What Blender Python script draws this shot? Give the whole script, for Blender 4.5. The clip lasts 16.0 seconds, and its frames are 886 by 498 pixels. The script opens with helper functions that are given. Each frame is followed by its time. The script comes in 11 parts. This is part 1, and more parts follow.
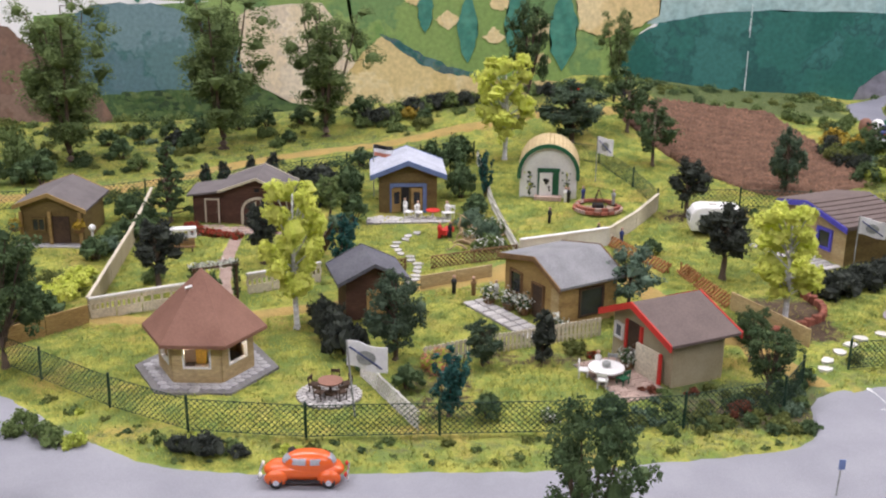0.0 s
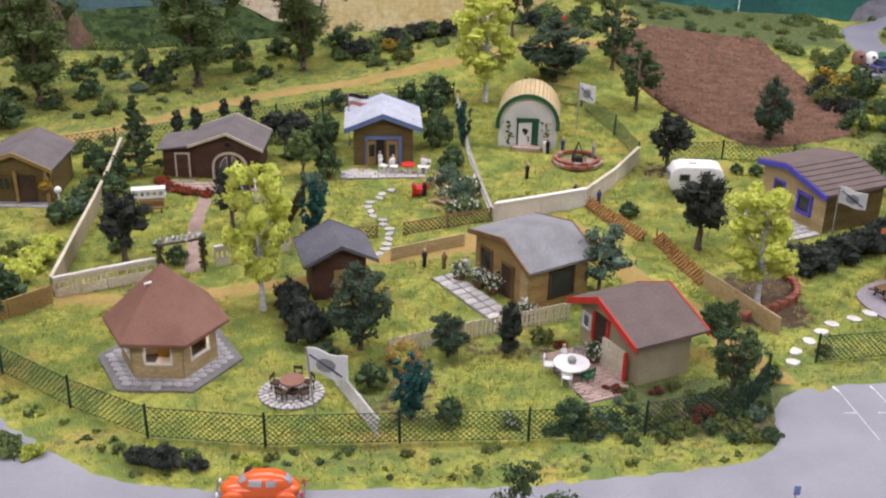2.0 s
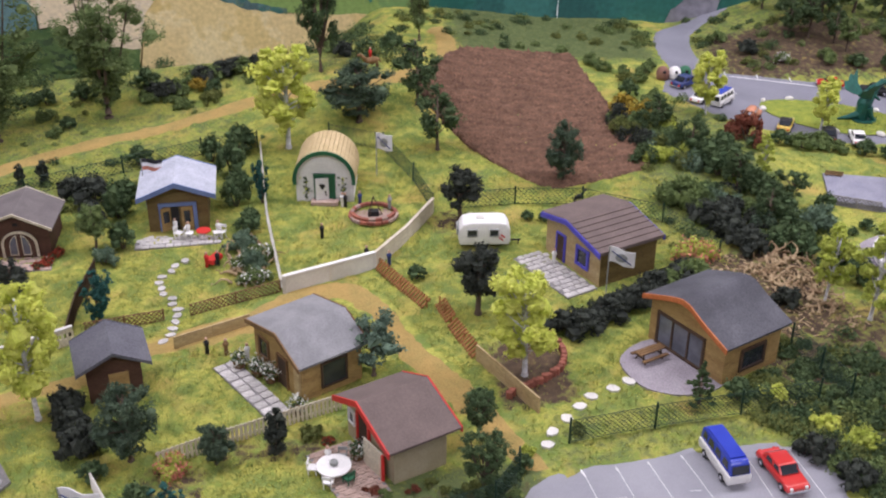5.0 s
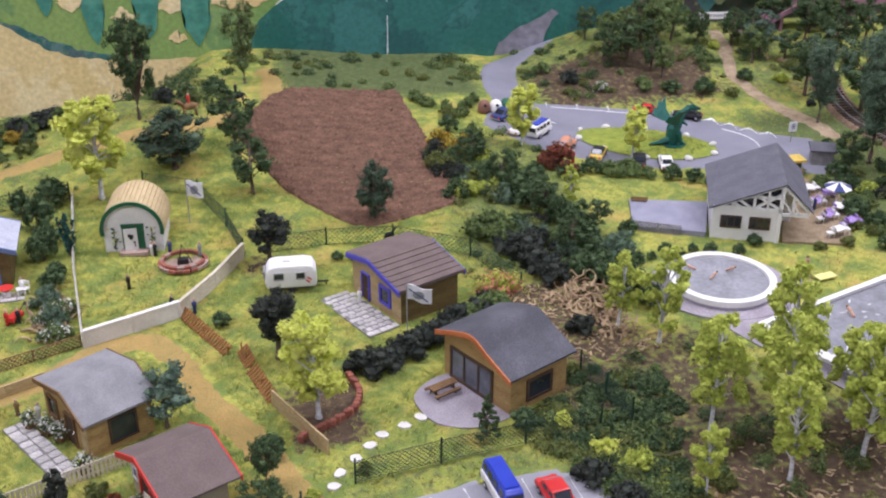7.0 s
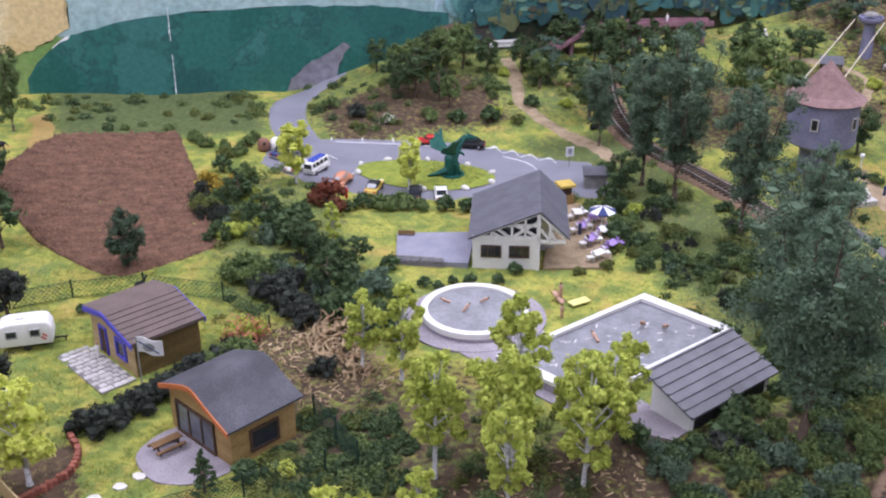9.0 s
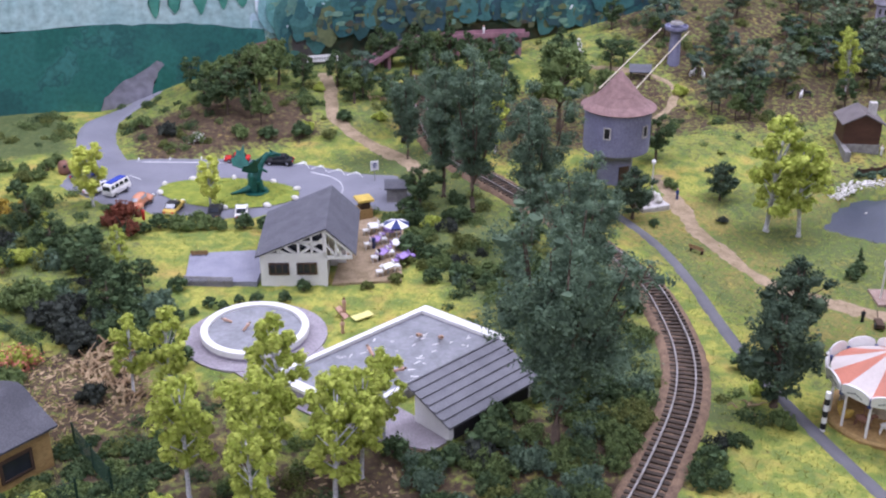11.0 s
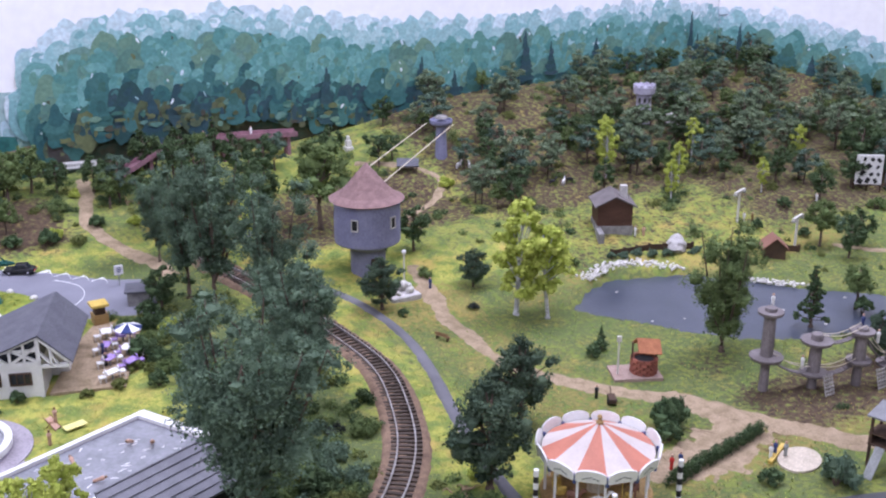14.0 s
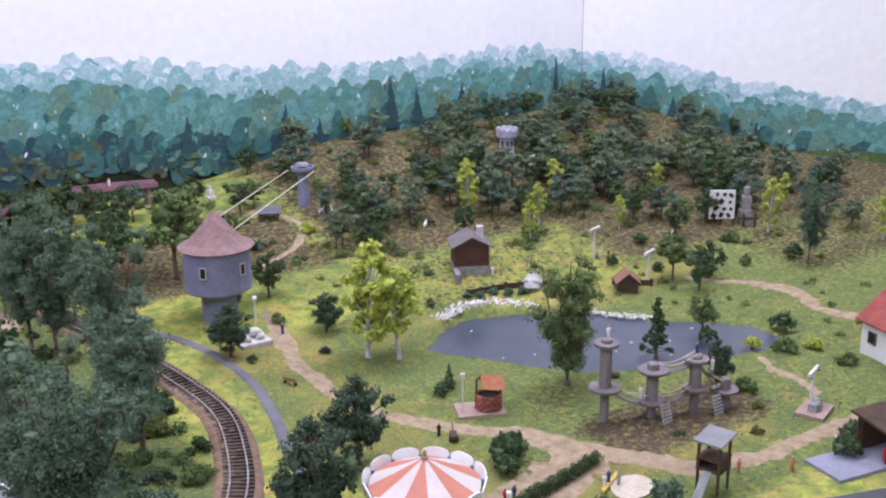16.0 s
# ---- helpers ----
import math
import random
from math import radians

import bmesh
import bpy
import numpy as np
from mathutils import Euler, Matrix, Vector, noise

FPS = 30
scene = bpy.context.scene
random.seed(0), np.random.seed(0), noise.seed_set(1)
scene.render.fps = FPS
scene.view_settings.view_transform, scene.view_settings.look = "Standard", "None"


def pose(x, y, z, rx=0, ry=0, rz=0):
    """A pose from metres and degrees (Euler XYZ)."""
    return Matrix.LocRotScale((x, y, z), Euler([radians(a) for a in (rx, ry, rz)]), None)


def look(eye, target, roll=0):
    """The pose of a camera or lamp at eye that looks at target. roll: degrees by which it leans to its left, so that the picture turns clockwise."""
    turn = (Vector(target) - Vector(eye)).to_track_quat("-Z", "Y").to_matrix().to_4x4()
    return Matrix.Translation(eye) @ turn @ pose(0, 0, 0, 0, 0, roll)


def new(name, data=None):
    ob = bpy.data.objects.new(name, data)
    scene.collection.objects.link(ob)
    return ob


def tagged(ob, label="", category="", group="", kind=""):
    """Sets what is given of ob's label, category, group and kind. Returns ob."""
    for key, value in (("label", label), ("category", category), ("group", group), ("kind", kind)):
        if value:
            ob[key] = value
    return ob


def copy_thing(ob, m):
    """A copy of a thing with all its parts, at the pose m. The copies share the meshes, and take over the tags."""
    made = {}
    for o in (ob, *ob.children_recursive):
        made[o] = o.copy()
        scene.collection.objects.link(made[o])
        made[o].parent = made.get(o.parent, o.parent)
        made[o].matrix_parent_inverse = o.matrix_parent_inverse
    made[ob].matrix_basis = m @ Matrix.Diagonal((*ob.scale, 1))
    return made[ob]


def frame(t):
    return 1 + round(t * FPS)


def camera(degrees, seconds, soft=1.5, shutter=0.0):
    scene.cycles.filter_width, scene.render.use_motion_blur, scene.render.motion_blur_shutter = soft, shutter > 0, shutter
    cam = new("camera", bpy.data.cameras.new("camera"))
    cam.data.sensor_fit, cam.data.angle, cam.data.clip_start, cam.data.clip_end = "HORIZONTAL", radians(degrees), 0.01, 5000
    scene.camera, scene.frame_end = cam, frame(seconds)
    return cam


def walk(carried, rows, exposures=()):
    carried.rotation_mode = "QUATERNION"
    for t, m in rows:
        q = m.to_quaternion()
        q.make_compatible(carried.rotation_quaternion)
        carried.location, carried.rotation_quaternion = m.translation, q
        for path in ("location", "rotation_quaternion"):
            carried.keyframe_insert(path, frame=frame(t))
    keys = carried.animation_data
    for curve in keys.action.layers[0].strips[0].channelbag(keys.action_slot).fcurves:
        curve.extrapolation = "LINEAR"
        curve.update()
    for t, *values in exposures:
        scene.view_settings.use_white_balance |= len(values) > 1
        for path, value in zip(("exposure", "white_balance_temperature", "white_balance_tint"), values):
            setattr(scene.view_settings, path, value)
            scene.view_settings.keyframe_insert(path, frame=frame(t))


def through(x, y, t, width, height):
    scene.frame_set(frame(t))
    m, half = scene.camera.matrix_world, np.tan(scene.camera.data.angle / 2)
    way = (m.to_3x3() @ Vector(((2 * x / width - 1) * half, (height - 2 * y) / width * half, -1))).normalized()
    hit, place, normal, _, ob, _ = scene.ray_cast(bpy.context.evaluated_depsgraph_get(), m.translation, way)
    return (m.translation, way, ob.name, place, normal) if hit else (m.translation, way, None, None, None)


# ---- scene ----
cam = camera(43.6, 16.0, soft=2.15)
PATH = [
    (0, (0.007, -0.006, 0.327), (0.006, 1.893, -0.3), 0.7),
    (0.5, (0.01, 0.005, 0.341), (0.007, 1.88, -0.356), 0.5),
    (1, (0.016, 0.018, 0.363), (0.01, 1.875, -0.38), 0.3),
    (1.5, (0.021, 0.028, 0.385), (0.023, 1.869, -0.398), 1.0),
    (2, (0.029, 0.039, 0.401), (0.033, 1.85, -0.446), 1.1),
    (2.5, (0.033, 0.055, 0.425), (0.035, 1.846, -0.464), 1.1),
    (3, (0.042, 0.067, 0.444), (0.042, 1.839, -0.483), 1.2),
    (3.5, (0.059, 0.075, 0.466), (0.074, 1.838, -0.477), 0.4),
    (4, (0.09, 0.081, 0.485), (0.137, 1.842, -0.463), 0.2),
    (4.2, (0.1, 0.08, 0.493), (0.177, 1.835, -0.462), 0.1),
    (6.3, (0.184, 0.054, 0.542), (0.478, 1.798, -0.391), 1.0),
    (6.5, (0.194, 0.057, 0.538), (0.508, 1.801, -0.389), 0.7),
    (7, (0.226, 0.048, 0.542), (0.576, 1.793, -0.37), 0.2),
    (7.5, (0.258, 0.044, 0.539), (0.648, 1.791, -0.353), -0.2),
    (8, (0.301, 0.041, 0.538), (0.735, 1.785, -0.338), -0.4),
    (8.5, (0.339, 0.038, 0.536), (0.822, 1.777, -0.324), -0.4),
    (9, (0.373, 0.035, 0.544), (0.909, 1.755, -0.324), -0.2),
    (9.5, (0.398, 0.027, 0.55), (0.983, 1.728, -0.324), 0.0),
    (10, (0.433, 0.014, 0.558), (1.061, 1.701, -0.313), 0.0),
    (10.2, (0.444, 0.006, 0.562), (1.089, 1.688, -0.308), 0.1),
    (12.5, (0.556, -0.026, 0.54), (1.379, 1.616, -0.25), -0.2),
    (13, (0.579, -0.038, 0.537), (1.446, 1.6, -0.215), -0.2),
    (13.5, (0.6, -0.05, 0.532), (1.512, 1.582, -0.178), -0.1),
    (14, (0.62, -0.066, 0.534), (1.578, 1.553, -0.143), -0.0),
    (14.5, (0.639, -0.075, 0.531), (1.635, 1.531, -0.123), 0.2),
    (15, (0.655, -0.088, 0.53), (1.689, 1.503, -0.101), -0.1),
    (15.5, (0.671, -0.102, 0.53), (1.74, 1.476, -0.076), -0.2),
    (16, (0.685, -0.12, 0.526), (1.788, 1.44, -0.065), -0.4),
]
walk(cam, [(t, look(eye, target, roll)) for t, eye, target, roll in PATH],
     exposures=[(0, 0.19, 6230, 19), (4, -0.05, 6180, 23), (8, 0.11, 5760, 24), (10, 0.12, 5620, 26), (13, 0.17, 5400, 29), (16, 0.2, 5600, 26)])

# ---- light: ceiling lamps of the exhibition room ----
world = bpy.data.worlds.new("room_air")
world.use_nodes = True
world.node_tree.nodes["Background"].inputs[0].default_value = (1.0, 0.97, 0.93, 1)
world.node_tree.nodes["Background"].inputs[1].default_value = 0.15
scene.world = world


def ceiling_lamp(x, y, z, sx, sy, watts):
    data = bpy.data.lights.new("ceiling_lamp_light", "AREA")
    data.shape, data.size, data.size_y, data.energy, data.color = "RECTANGLE", sx, sy, watts, (1.0, 0.985, 0.965)
    ob = new("ceiling_lamp_light", data)
    ob.matrix_world = look((x, y, z), (x, y, 0.0))
    return ob


LAMPS = [(-0.85, -0.90, 1.62, 1.6, 0.5, 30.0), (-0.6, 1.05, 1.62, 1.6, 0.4, 25.5),
         (1.15, -0.90, 1.62, 1.6, 0.5, 19.5), (1.2, 1.05, 1.62, 1.6, 0.4, 23.0), (2.45, 1.15, 1.62, 1.4, 0.5, 23.0)]
for row in LAMPS:
    ceiling_lamp(*row)

# ---- helpers: all lengths below are in centimetres unless said otherwise ----
CM = 0.01
rng = random.Random(7)
nprng = np.random.default_rng(7)


def smooth(v, a, b):
    t = np.clip((np.asarray(v, float) - a) / (b - a), 0, 1)
    return t * t * (3 - 2 * t)


def bump2(x, y, cx, cy, sx, sy):
    return np.exp(-((x - cx) / sx) ** 2 - ((y - cy) / sy) ** 2)


POND = [(144, 99), (149, 103.5), (155, 105.5), (166, 102), (172, 95), (176, 89.5), (182, 84), (186, 79.5), (185.5, 74.5), (181, 73),
        (172, 75), (163, 77.5), (157, 81), (152.5, 86), (149, 92)]


def inside(poly, x, y):
    x, y = np.asarray(x, float), np.asarray(y, float)
    hit = np.zeros(np.broadcast(x, y).shape, bool)
    for (ax, ay), (bx, by) in zip(poly, poly[1:] + poly[:1]):
        cross = (ay > y) != (by > y)
        hit ^= cross & (x < (bx - ax) * (y - ay) / ((by - ay) or 1e-9) + ax)
    return hit


def ground(x, y):
    """Height of the modelled land, without the pond's basin."""
    x, y = np.asarray(x, float), np.asarray(y, float)
    h = 0.6 + 2.0 * smooth(y, 95, 125) * (1 - smooth(x, 50, 75))
    h = h + 2.2 * smooth(y, 120, 165) * (1 - smooth(x, 25, 50)) + 3.0 * bump2(x, y, 17, 138, 14, 13)
    h = h + 4.5 * smooth(y, 133, 165) * smooth(x, 62, 80) - 3.4 * smooth(x, 95, 140) * (1 - smooth(y, 95, 125))
    h = h - 1.0 * smooth(y, 120, 136) * (1 - smooth(x, -45, -15)) + 1.2 * bump2(x, y, -6, 142, 12, 6)
    # the far meadow falls away behind its crest
    crest = np.interp(x, [-118, -40, -4, 22], [138, 140, 144.5, 150])
    h = h - 13.0 * smooth(y - crest, 0, 24) * (1 - smooth(x, 4, 21))
    return h + 5.5 * smooth(y, 118, 165) * smooth(x, 130, 175)


def gz(x, y):
    return float(ground(x, y))


def part(name, bm, material, parent=None, label="", soft=False):
    """Links a bmesh, drawn in centimetres, as one mesh object."""
    bmesh.ops.scale(bm, vec=(CM, CM, CM), verts=bm.verts)
    bmesh.ops.recalc_face_normals(bm, faces=bm.faces)
    me = bpy.data.meshes.new(name)
    bm.to_mesh(me)
    bm.free()
    for m in material if isinstance(material, (list, tuple)) else [material]:
        me.materials.append(m)
    if soft:
        for p in me.polygons:
            p.use_smooth = True
    ob = new(name, me)
    if parent is not None:
        ob.parent = parent
    if label:
        ob["label"] = label
    return ob


def share(name, ob, m, parent):
    """Another object on the mesh of ob, at the pose m (metres)."""
    o = new(name, ob.data)
    o.parent, o.matrix_basis = parent, m
    return o


def raw(name, verts, faces, material, parent=None, soft=False):
    """A mesh from arrays in centimetres."""
    me = bpy.data.meshes.new(name)
    verts = np.asarray(verts, np.float32) * CM
    faces = np.asarray(faces, np.int32)
    k = faces.shape[1]
    me.vertices.add(len(verts))
    me.vertices.foreach_set("co", verts.ravel())
    me.loops.add(faces.size)
    me.loops.foreach_set("vertex_index", faces.ravel())
    me.polygons.add(len(faces))
    me.polygons.foreach_set("loop_start", np.arange(0, faces.size, k, dtype=np.int32))
    me.update(calc_edges=True)
    me.polygons.foreach_set("use_smooth", np.full(len(faces), soft, bool))
    me.materials.append(material)
    ob = new(name, me)
    if parent is not None:
        ob.parent = parent
    return ob


def thing(name, x, y, label, category, rz=0, group="", kind="", dz=0.0, z=None, sink=True):
    """An Empty at the base of a thing."""
    ob = new(name)
    ob.empty_display_size = 0.01
    ob.matrix_world = pose(x * CM, y * CM, ((gz(x, y) if z is None else z) + dz) * CM, 0, 0, rz)
    return tagged(ob, label, category, group, kind)


def at(x, y, rz=0, dz=0.0, s=1.0, z=None):
    m = pose(x * CM, y * CM, ((gz(x, y) if z is None else z) + dz) * CM, 0, 0, rz)
    return m @ Matrix.Scale(s, 4)


def place(ob, x, y, rz=0, dz=0.0, s=1.0, z=None):
    """A scaled copy of a thing on the land."""
    o = copy_thing(ob, at(x, y, rz, dz, z=z))
    o.scale = (s, s, s) if not isinstance(s, tuple) else s
    return o


def box(bm, x, y, z, sx, sy, sz, rz=0.0, rx=0.0, ry=0.0, mi=0):
    """A box whose middle is at x, y, z."""
    m = Matrix.LocRotScale((x, y, z), Euler((radians(rx), radians(ry), radians(rz))), (sx, sy, sz))
    vs = bmesh.ops.create_cube(bm, size=1.0, matrix=m)["verts"]
    for f in {f for v in vs for f in v.link_faces}:
        f.material_index = mi
    return vs


def slab(bm, x0, x1, y0, y1, z0, z1, mi=0):
    return box(bm, (x0 + x1) / 2, (y0 + y1) / 2, (z0 + z1) / 2, x1 - x0, y1 - y0, z1 - z0, mi=mi)


def rod(bm, a, b, r0, r1=None, n=8, mi=0, caps=True):
    """A tapered round bar from a to b."""
    a, b = Vector(a), Vector(b)
    d = b - a
    m = Matrix.Translation((a + b) / 2) @ d.to_track_quat("Z", "Y").to_matrix().to_4x4()
    vs = bmesh.ops.create_cone(bm, cap_ends=caps, segments=n, radius1=r0, radius2=r0 if r1 is None else r1, depth=d.length, matrix=m)["verts"]
    for f in {f for v in vs for f in v.link_faces}:
        f.material_index = mi
    return vs


def ball(bm, x, y, z, rx, ry=None, rz=None, u=10, v=7, mi=0):
    ry, rz = rx if ry is None else ry, rx if rz is None else rz
    vs = bmesh.ops.create_uvsphere(bm, u_segments=u, v_segments=v, radius=1.0, matrix=Matrix.Translation((x, y, z)) @ Matrix.Diagonal((rx, ry, rz, 1)))["verts"]
    for f in {f for v in vs for f in v.link_faces}:
        f.material_index = mi
    return vs


def prism(bm, poly, z0, z1, mi=0):
    """A flat outline in x, y raised from z0 to z1."""
    lo = [bm.verts.new((x, y, z0)) for x, y in poly]
    hi = [bm.verts.new((x, y, z1)) for x, y in poly]
    fs = [bm.faces.new(lo[::-1]), bm.faces.new(hi)]
    n = len(poly)
    fs += [bm.faces.new((lo[i], lo[(i + 1) % n], hi[(i + 1) % n], hi[i])) for i in range(n)]
    for f in fs:
        f.material_index = mi


def extrude_y(bm, prof, y0, y1, mi=0):
    """A closed outline in x, z drawn out from y0 to y1."""
    a = [bm.verts.new((x, y0, z)) for x, z in prof]
    b = [bm.verts.new((x, y1, z)) for x, z in prof]
    n = len(prof)
    fs = [bm.faces.new(a), bm.faces.new(b[::-1])]
    fs += [bm.faces.new((a[i], b[i], b[(i + 1) % n], a[(i + 1) % n])) for i in range(n)]
    for f in fs:
        f.material_index = mi


def soften(bm, w, seg=1):
    bmesh.ops.bevel(bm, geom=[e for e in bm.edges], offset=w, segments=seg, affect="EDGES", profile=0.6)


def lathe(bm, prof, n=16, mi=0):
    """Turns an outline of r, z round the z axis."""
    rings = []
    for r, z in prof:
        rings.append([bm.verts.new((r * math.cos(2 * math.pi * i / n), r * math.sin(2 * math.pi * i / n), z)) for i in range(n)])
    for a, b in zip(rings, rings[1:]):
        for i in range(n):
            bm.faces.new((a[i], a[(i + 1) % n], b[(i + 1) % n], b[i])).material_index = mi
    for ring, flip in ((rings[0], True), (rings[-1], False)):
        bm.faces.new(ring[::-1] if flip else ring).material_index = mi


def spline(pts, n):
    """n points along a smooth line through pts."""
    p = np.array(pts, float)
    ext = np.vstack([2 * p[0] - p[1], p, 2 * p[-1] - p[-2]])
    out = []
    for i in range(len(p) - 1):
        a, b, c, d = ext[i:i + 4]
        for t in np.linspace(0, 1, 24, endpoint=False):
            out.append(0.5 * (2 * b + (c - a) * t + (2 * a - 5 * b + 4 * c - d) * t * t + (3 * b - a - 3 * c + d) * t ** 3))
    out.append(p[-1])
    out = np.array(out)
    s = np.r_[0, np.cumsum(np.linalg.norm(np.diff(out, axis=0), axis=1))]
    q = np.linspace(0, s[-1], n)
    return np.stack([np.interp(q, s, out[:, k]) for k in range(out.shape[1])], 1)


def sheet(name, A, B, material, lift=0.12, nv=10, height=ground, jag=0.0):
    """A surface on the land between two lines with as many points each; its rim turns down into the land."""
    A, B = np.asarray(A, float)[:, :2], np.asarray(B, float)[:, :2]
    n = len(A)
    if jag:
        wave = nprng.normal(0, jag, (2, n + 6, 2))
        wave = sum(wave[:, k:k + n] for k in range(7)) / 2.6
        A, B = A + wave[0], B + wave[1]
    t = np.linspace(0, 1, nv)[None, :, None]
    P = A[:, None] * (1 - t) + B[:, None] * t
    Z = height(P[..., 0], P[..., 1]) + lift
    Z[0, :] -= lift * 1.6
    Z[-1, :] -= lift * 1.6
    Z[:, 0] -= lift * 1.6
    Z[:, -1] -= lift * 1.6
    V = np.concatenate([P, Z[..., None]], 2).reshape(-1, 3)
    i, j = np.meshgrid(np.arange(n - 1), np.arange(nv - 1), indexing="ij")
    q = (i * nv + j).ravel()
    return raw(name, V, np.stack([q, q + nv, q + nv + 1, q + 1], 1), material, soft=True)


def ribbon(name, pts, width, material, lift=0.12, n=60, nv=6, height=ground, jag=0.0):
    c = spline(pts, n)[:, :2]
    d = np.gradient(c, axis=0)
    d /= np.linalg.norm(d, axis=1)[:, None]
    nrm = np.stack([-d[:, 1], d[:, 0]], 1)
    w = np.interp(np.linspace(0, 1, n), np.linspace(0, 1, len(np.atleast_1d(width))), np.atleast_1d(width))[:, None] / 2
    return sheet(name, c + nrm * w, c - nrm * w, material, lift, nv, height, jag)

# ---- materials ----


def mat(name, c1, c2=None, big=60, fine=700, rough=0.8, bump=0.25, metal=0.0, spec=0.3, island=0.0, obj=0.0, amount=1.0, stretch=(1, 1, 1), grain=0.25):
    """A surface of two colours mixed in patches, with fine grain, relief and, where asked, a shade of its own for each piece."""
    m = bpy.data.materials.new(name)
    m.use_nodes = True
    nt = m.node_tree
    N, L = nt.nodes, nt.links
    b = N["Principled BSDF"]
    b.inputs["Roughness"].default_value, b.inputs["Metallic"].default_value = rough, metal
    b.inputs["Specular IOR Level"].default_value = spec
    tc = N.new("ShaderNodeTexCoord")
    mp = N.new("ShaderNodeMapping")
    mp.inputs["Scale"].default_value = stretch
    L.new(tc.outputs["Object"], mp.inputs[0])
    n1, n2 = N.new("ShaderNodeTexNoise"), N.new("ShaderNodeTexNoise")
    n1.inputs["Scale"].default_value, n1.inputs["Detail"].default_value = big, 4
    n2.inputs["Scale"].default_value, n2.inputs["Detail"].default_value = fine, 3
    L.new(mp.outputs[0], n1.inputs[0])
    L.new(mp.outputs[0], n2.inputs[0])
    ramp = N.new("ShaderNodeMapRange")
    ramp.inputs[1].default_value, ramp.inputs[2].default_value, ramp.inputs[4].default_value = 0.35, 0.65, amount
    L.new(n1.outputs[0], ramp.inputs[0])
    mix = N.new("ShaderNodeMix")
    mix.data_type = "RGBA"
    c2 = c2 or tuple(v * 0.75 for v in c1)
    mix.inputs[6].default_value, mix.inputs[7].default_value = (*c1, 1), (*c2, 1)
    L.new(ramp.outputs[0], mix.inputs[0])
    gr = N.new("ShaderNodeMapRange")
    gr.inputs[1].default_value, gr.inputs[2].default_value = 0.3, 0.7
    gr.inputs[3].default_value, gr.inputs[4].default_value = 1 - grain, 1 + grain
    L.new(n2.outputs[0], gr.inputs[0])
    val = gr.outputs[0]
    for on, node, out in ((island, "ShaderNodeNewGeometry", "Random Per Island"), (obj, "ShaderNodeObjectInfo", "Random")):
        if on:
            g = N.new(node)
            r = N.new("ShaderNodeMapRange")
            r.inputs[3].default_value, r.inputs[4].default_value = 1 - on, 1 + on
            L.new(g.outputs[out], r.inputs[0])
            mu = N.new("ShaderNodeMath")
            mu.operation = "MULTIPLY"
            L.new(val, mu.inputs[0])
            L.new(r.outputs[0], mu.inputs[1])
            val = mu.outputs[0]
    sc = N.new("ShaderNodeVectorMath")
    sc.operation = "SCALE"
    L.new(mix.outputs[2], sc.inputs[0])
    L.new(val, sc.inputs["Scale"])
    L.new(sc.outputs[0], b.inputs["Base Color"])
    if bump:
        bp = N.new("ShaderNodeBump")
        bp.inputs["Strength"].default_value, bp.inputs["Distance"].default_value = bump, 0.0006
        L.new(n2.outputs[0], bp.inputs["Height"])
        L.new(bp.outputs[0], b.inputs["Normal"])
    return m


def planked(name, c1, c2, pitch=0.0035, axis="Z", rough=0.75, depth=0.5):
    """Painted or stained boards: grain along the boards and a groove between them."""
    m = mat(name, c1, c2, big=90, fine=900, rough=rough, bump=0.15, stretch=(0.3, 0.3, 1.5) if axis == "Z" else (1.5, 1.5, 0.3))
    nt = m.node_tree
    N, L = nt.nodes, nt.links
    tc = N.new("ShaderNodeTexCoord")
    wv = N.new("ShaderNodeTexWave")
    wv.wave_type, wv.bands_direction, wv.wave_profile = "BANDS", axis, "SAW"
    wv.inputs["Scale"].default_value = 2 * math.pi / (20 * pitch)
    wv.inputs["Distortion"].default_value = 0.0
    L.new(tc.outputs["Object"], wv.inputs[0])
    bp = N.new("ShaderNodeBump")
    bp.inputs["Strength"].default_value, bp.inputs["Distance"].default_value = depth, 0.0006
    L.new(wv.outputs[1], bp.inputs["Height"])
    b = N["Principled BSDF"]
    old = b.inputs["Normal"].links[0].from_socket
    L.new(old, bp.inputs["Normal"])
    L.new(bp.outputs[0], b.inputs["Normal"])
    return m


def leafy(name, c1, c2, rough=0.85, through=0.32, vary=0.35):
    """Flock and foam foliage: each flake has a shade of its own and lets some light through."""
    m = mat(name, c1, c2, big=110, fine=900, rough=rough, bump=0.0, spec=0.12, island=vary, grain=0.15)
    nt = m.node_tree
    N, L = nt.nodes, nt.links
    b, out = N["Principled BSDF"], N["Material Output"]
    tr = N.new("ShaderNodeBsdfTranslucent")
    L.new(b.inputs["Base Color"].links[0].from_socket, tr.inputs[0])
    mx = N.new("ShaderNodeMixShader")
    mx.inputs[0].default_value = through
    L.new(b.outputs[0], mx.inputs[1])
    L.new(tr.outputs[0], mx.inputs[2])
    L.new(mx.outputs[0], out.inputs[0])
    return m


def glassy(name, tint=(0.03, 0.035, 0.045)):
    m = mat(name, tint, tuple(v * 0.6 for v in tint), rough=0.08, bump=0, spec=0.6, grain=0.05)
    return m


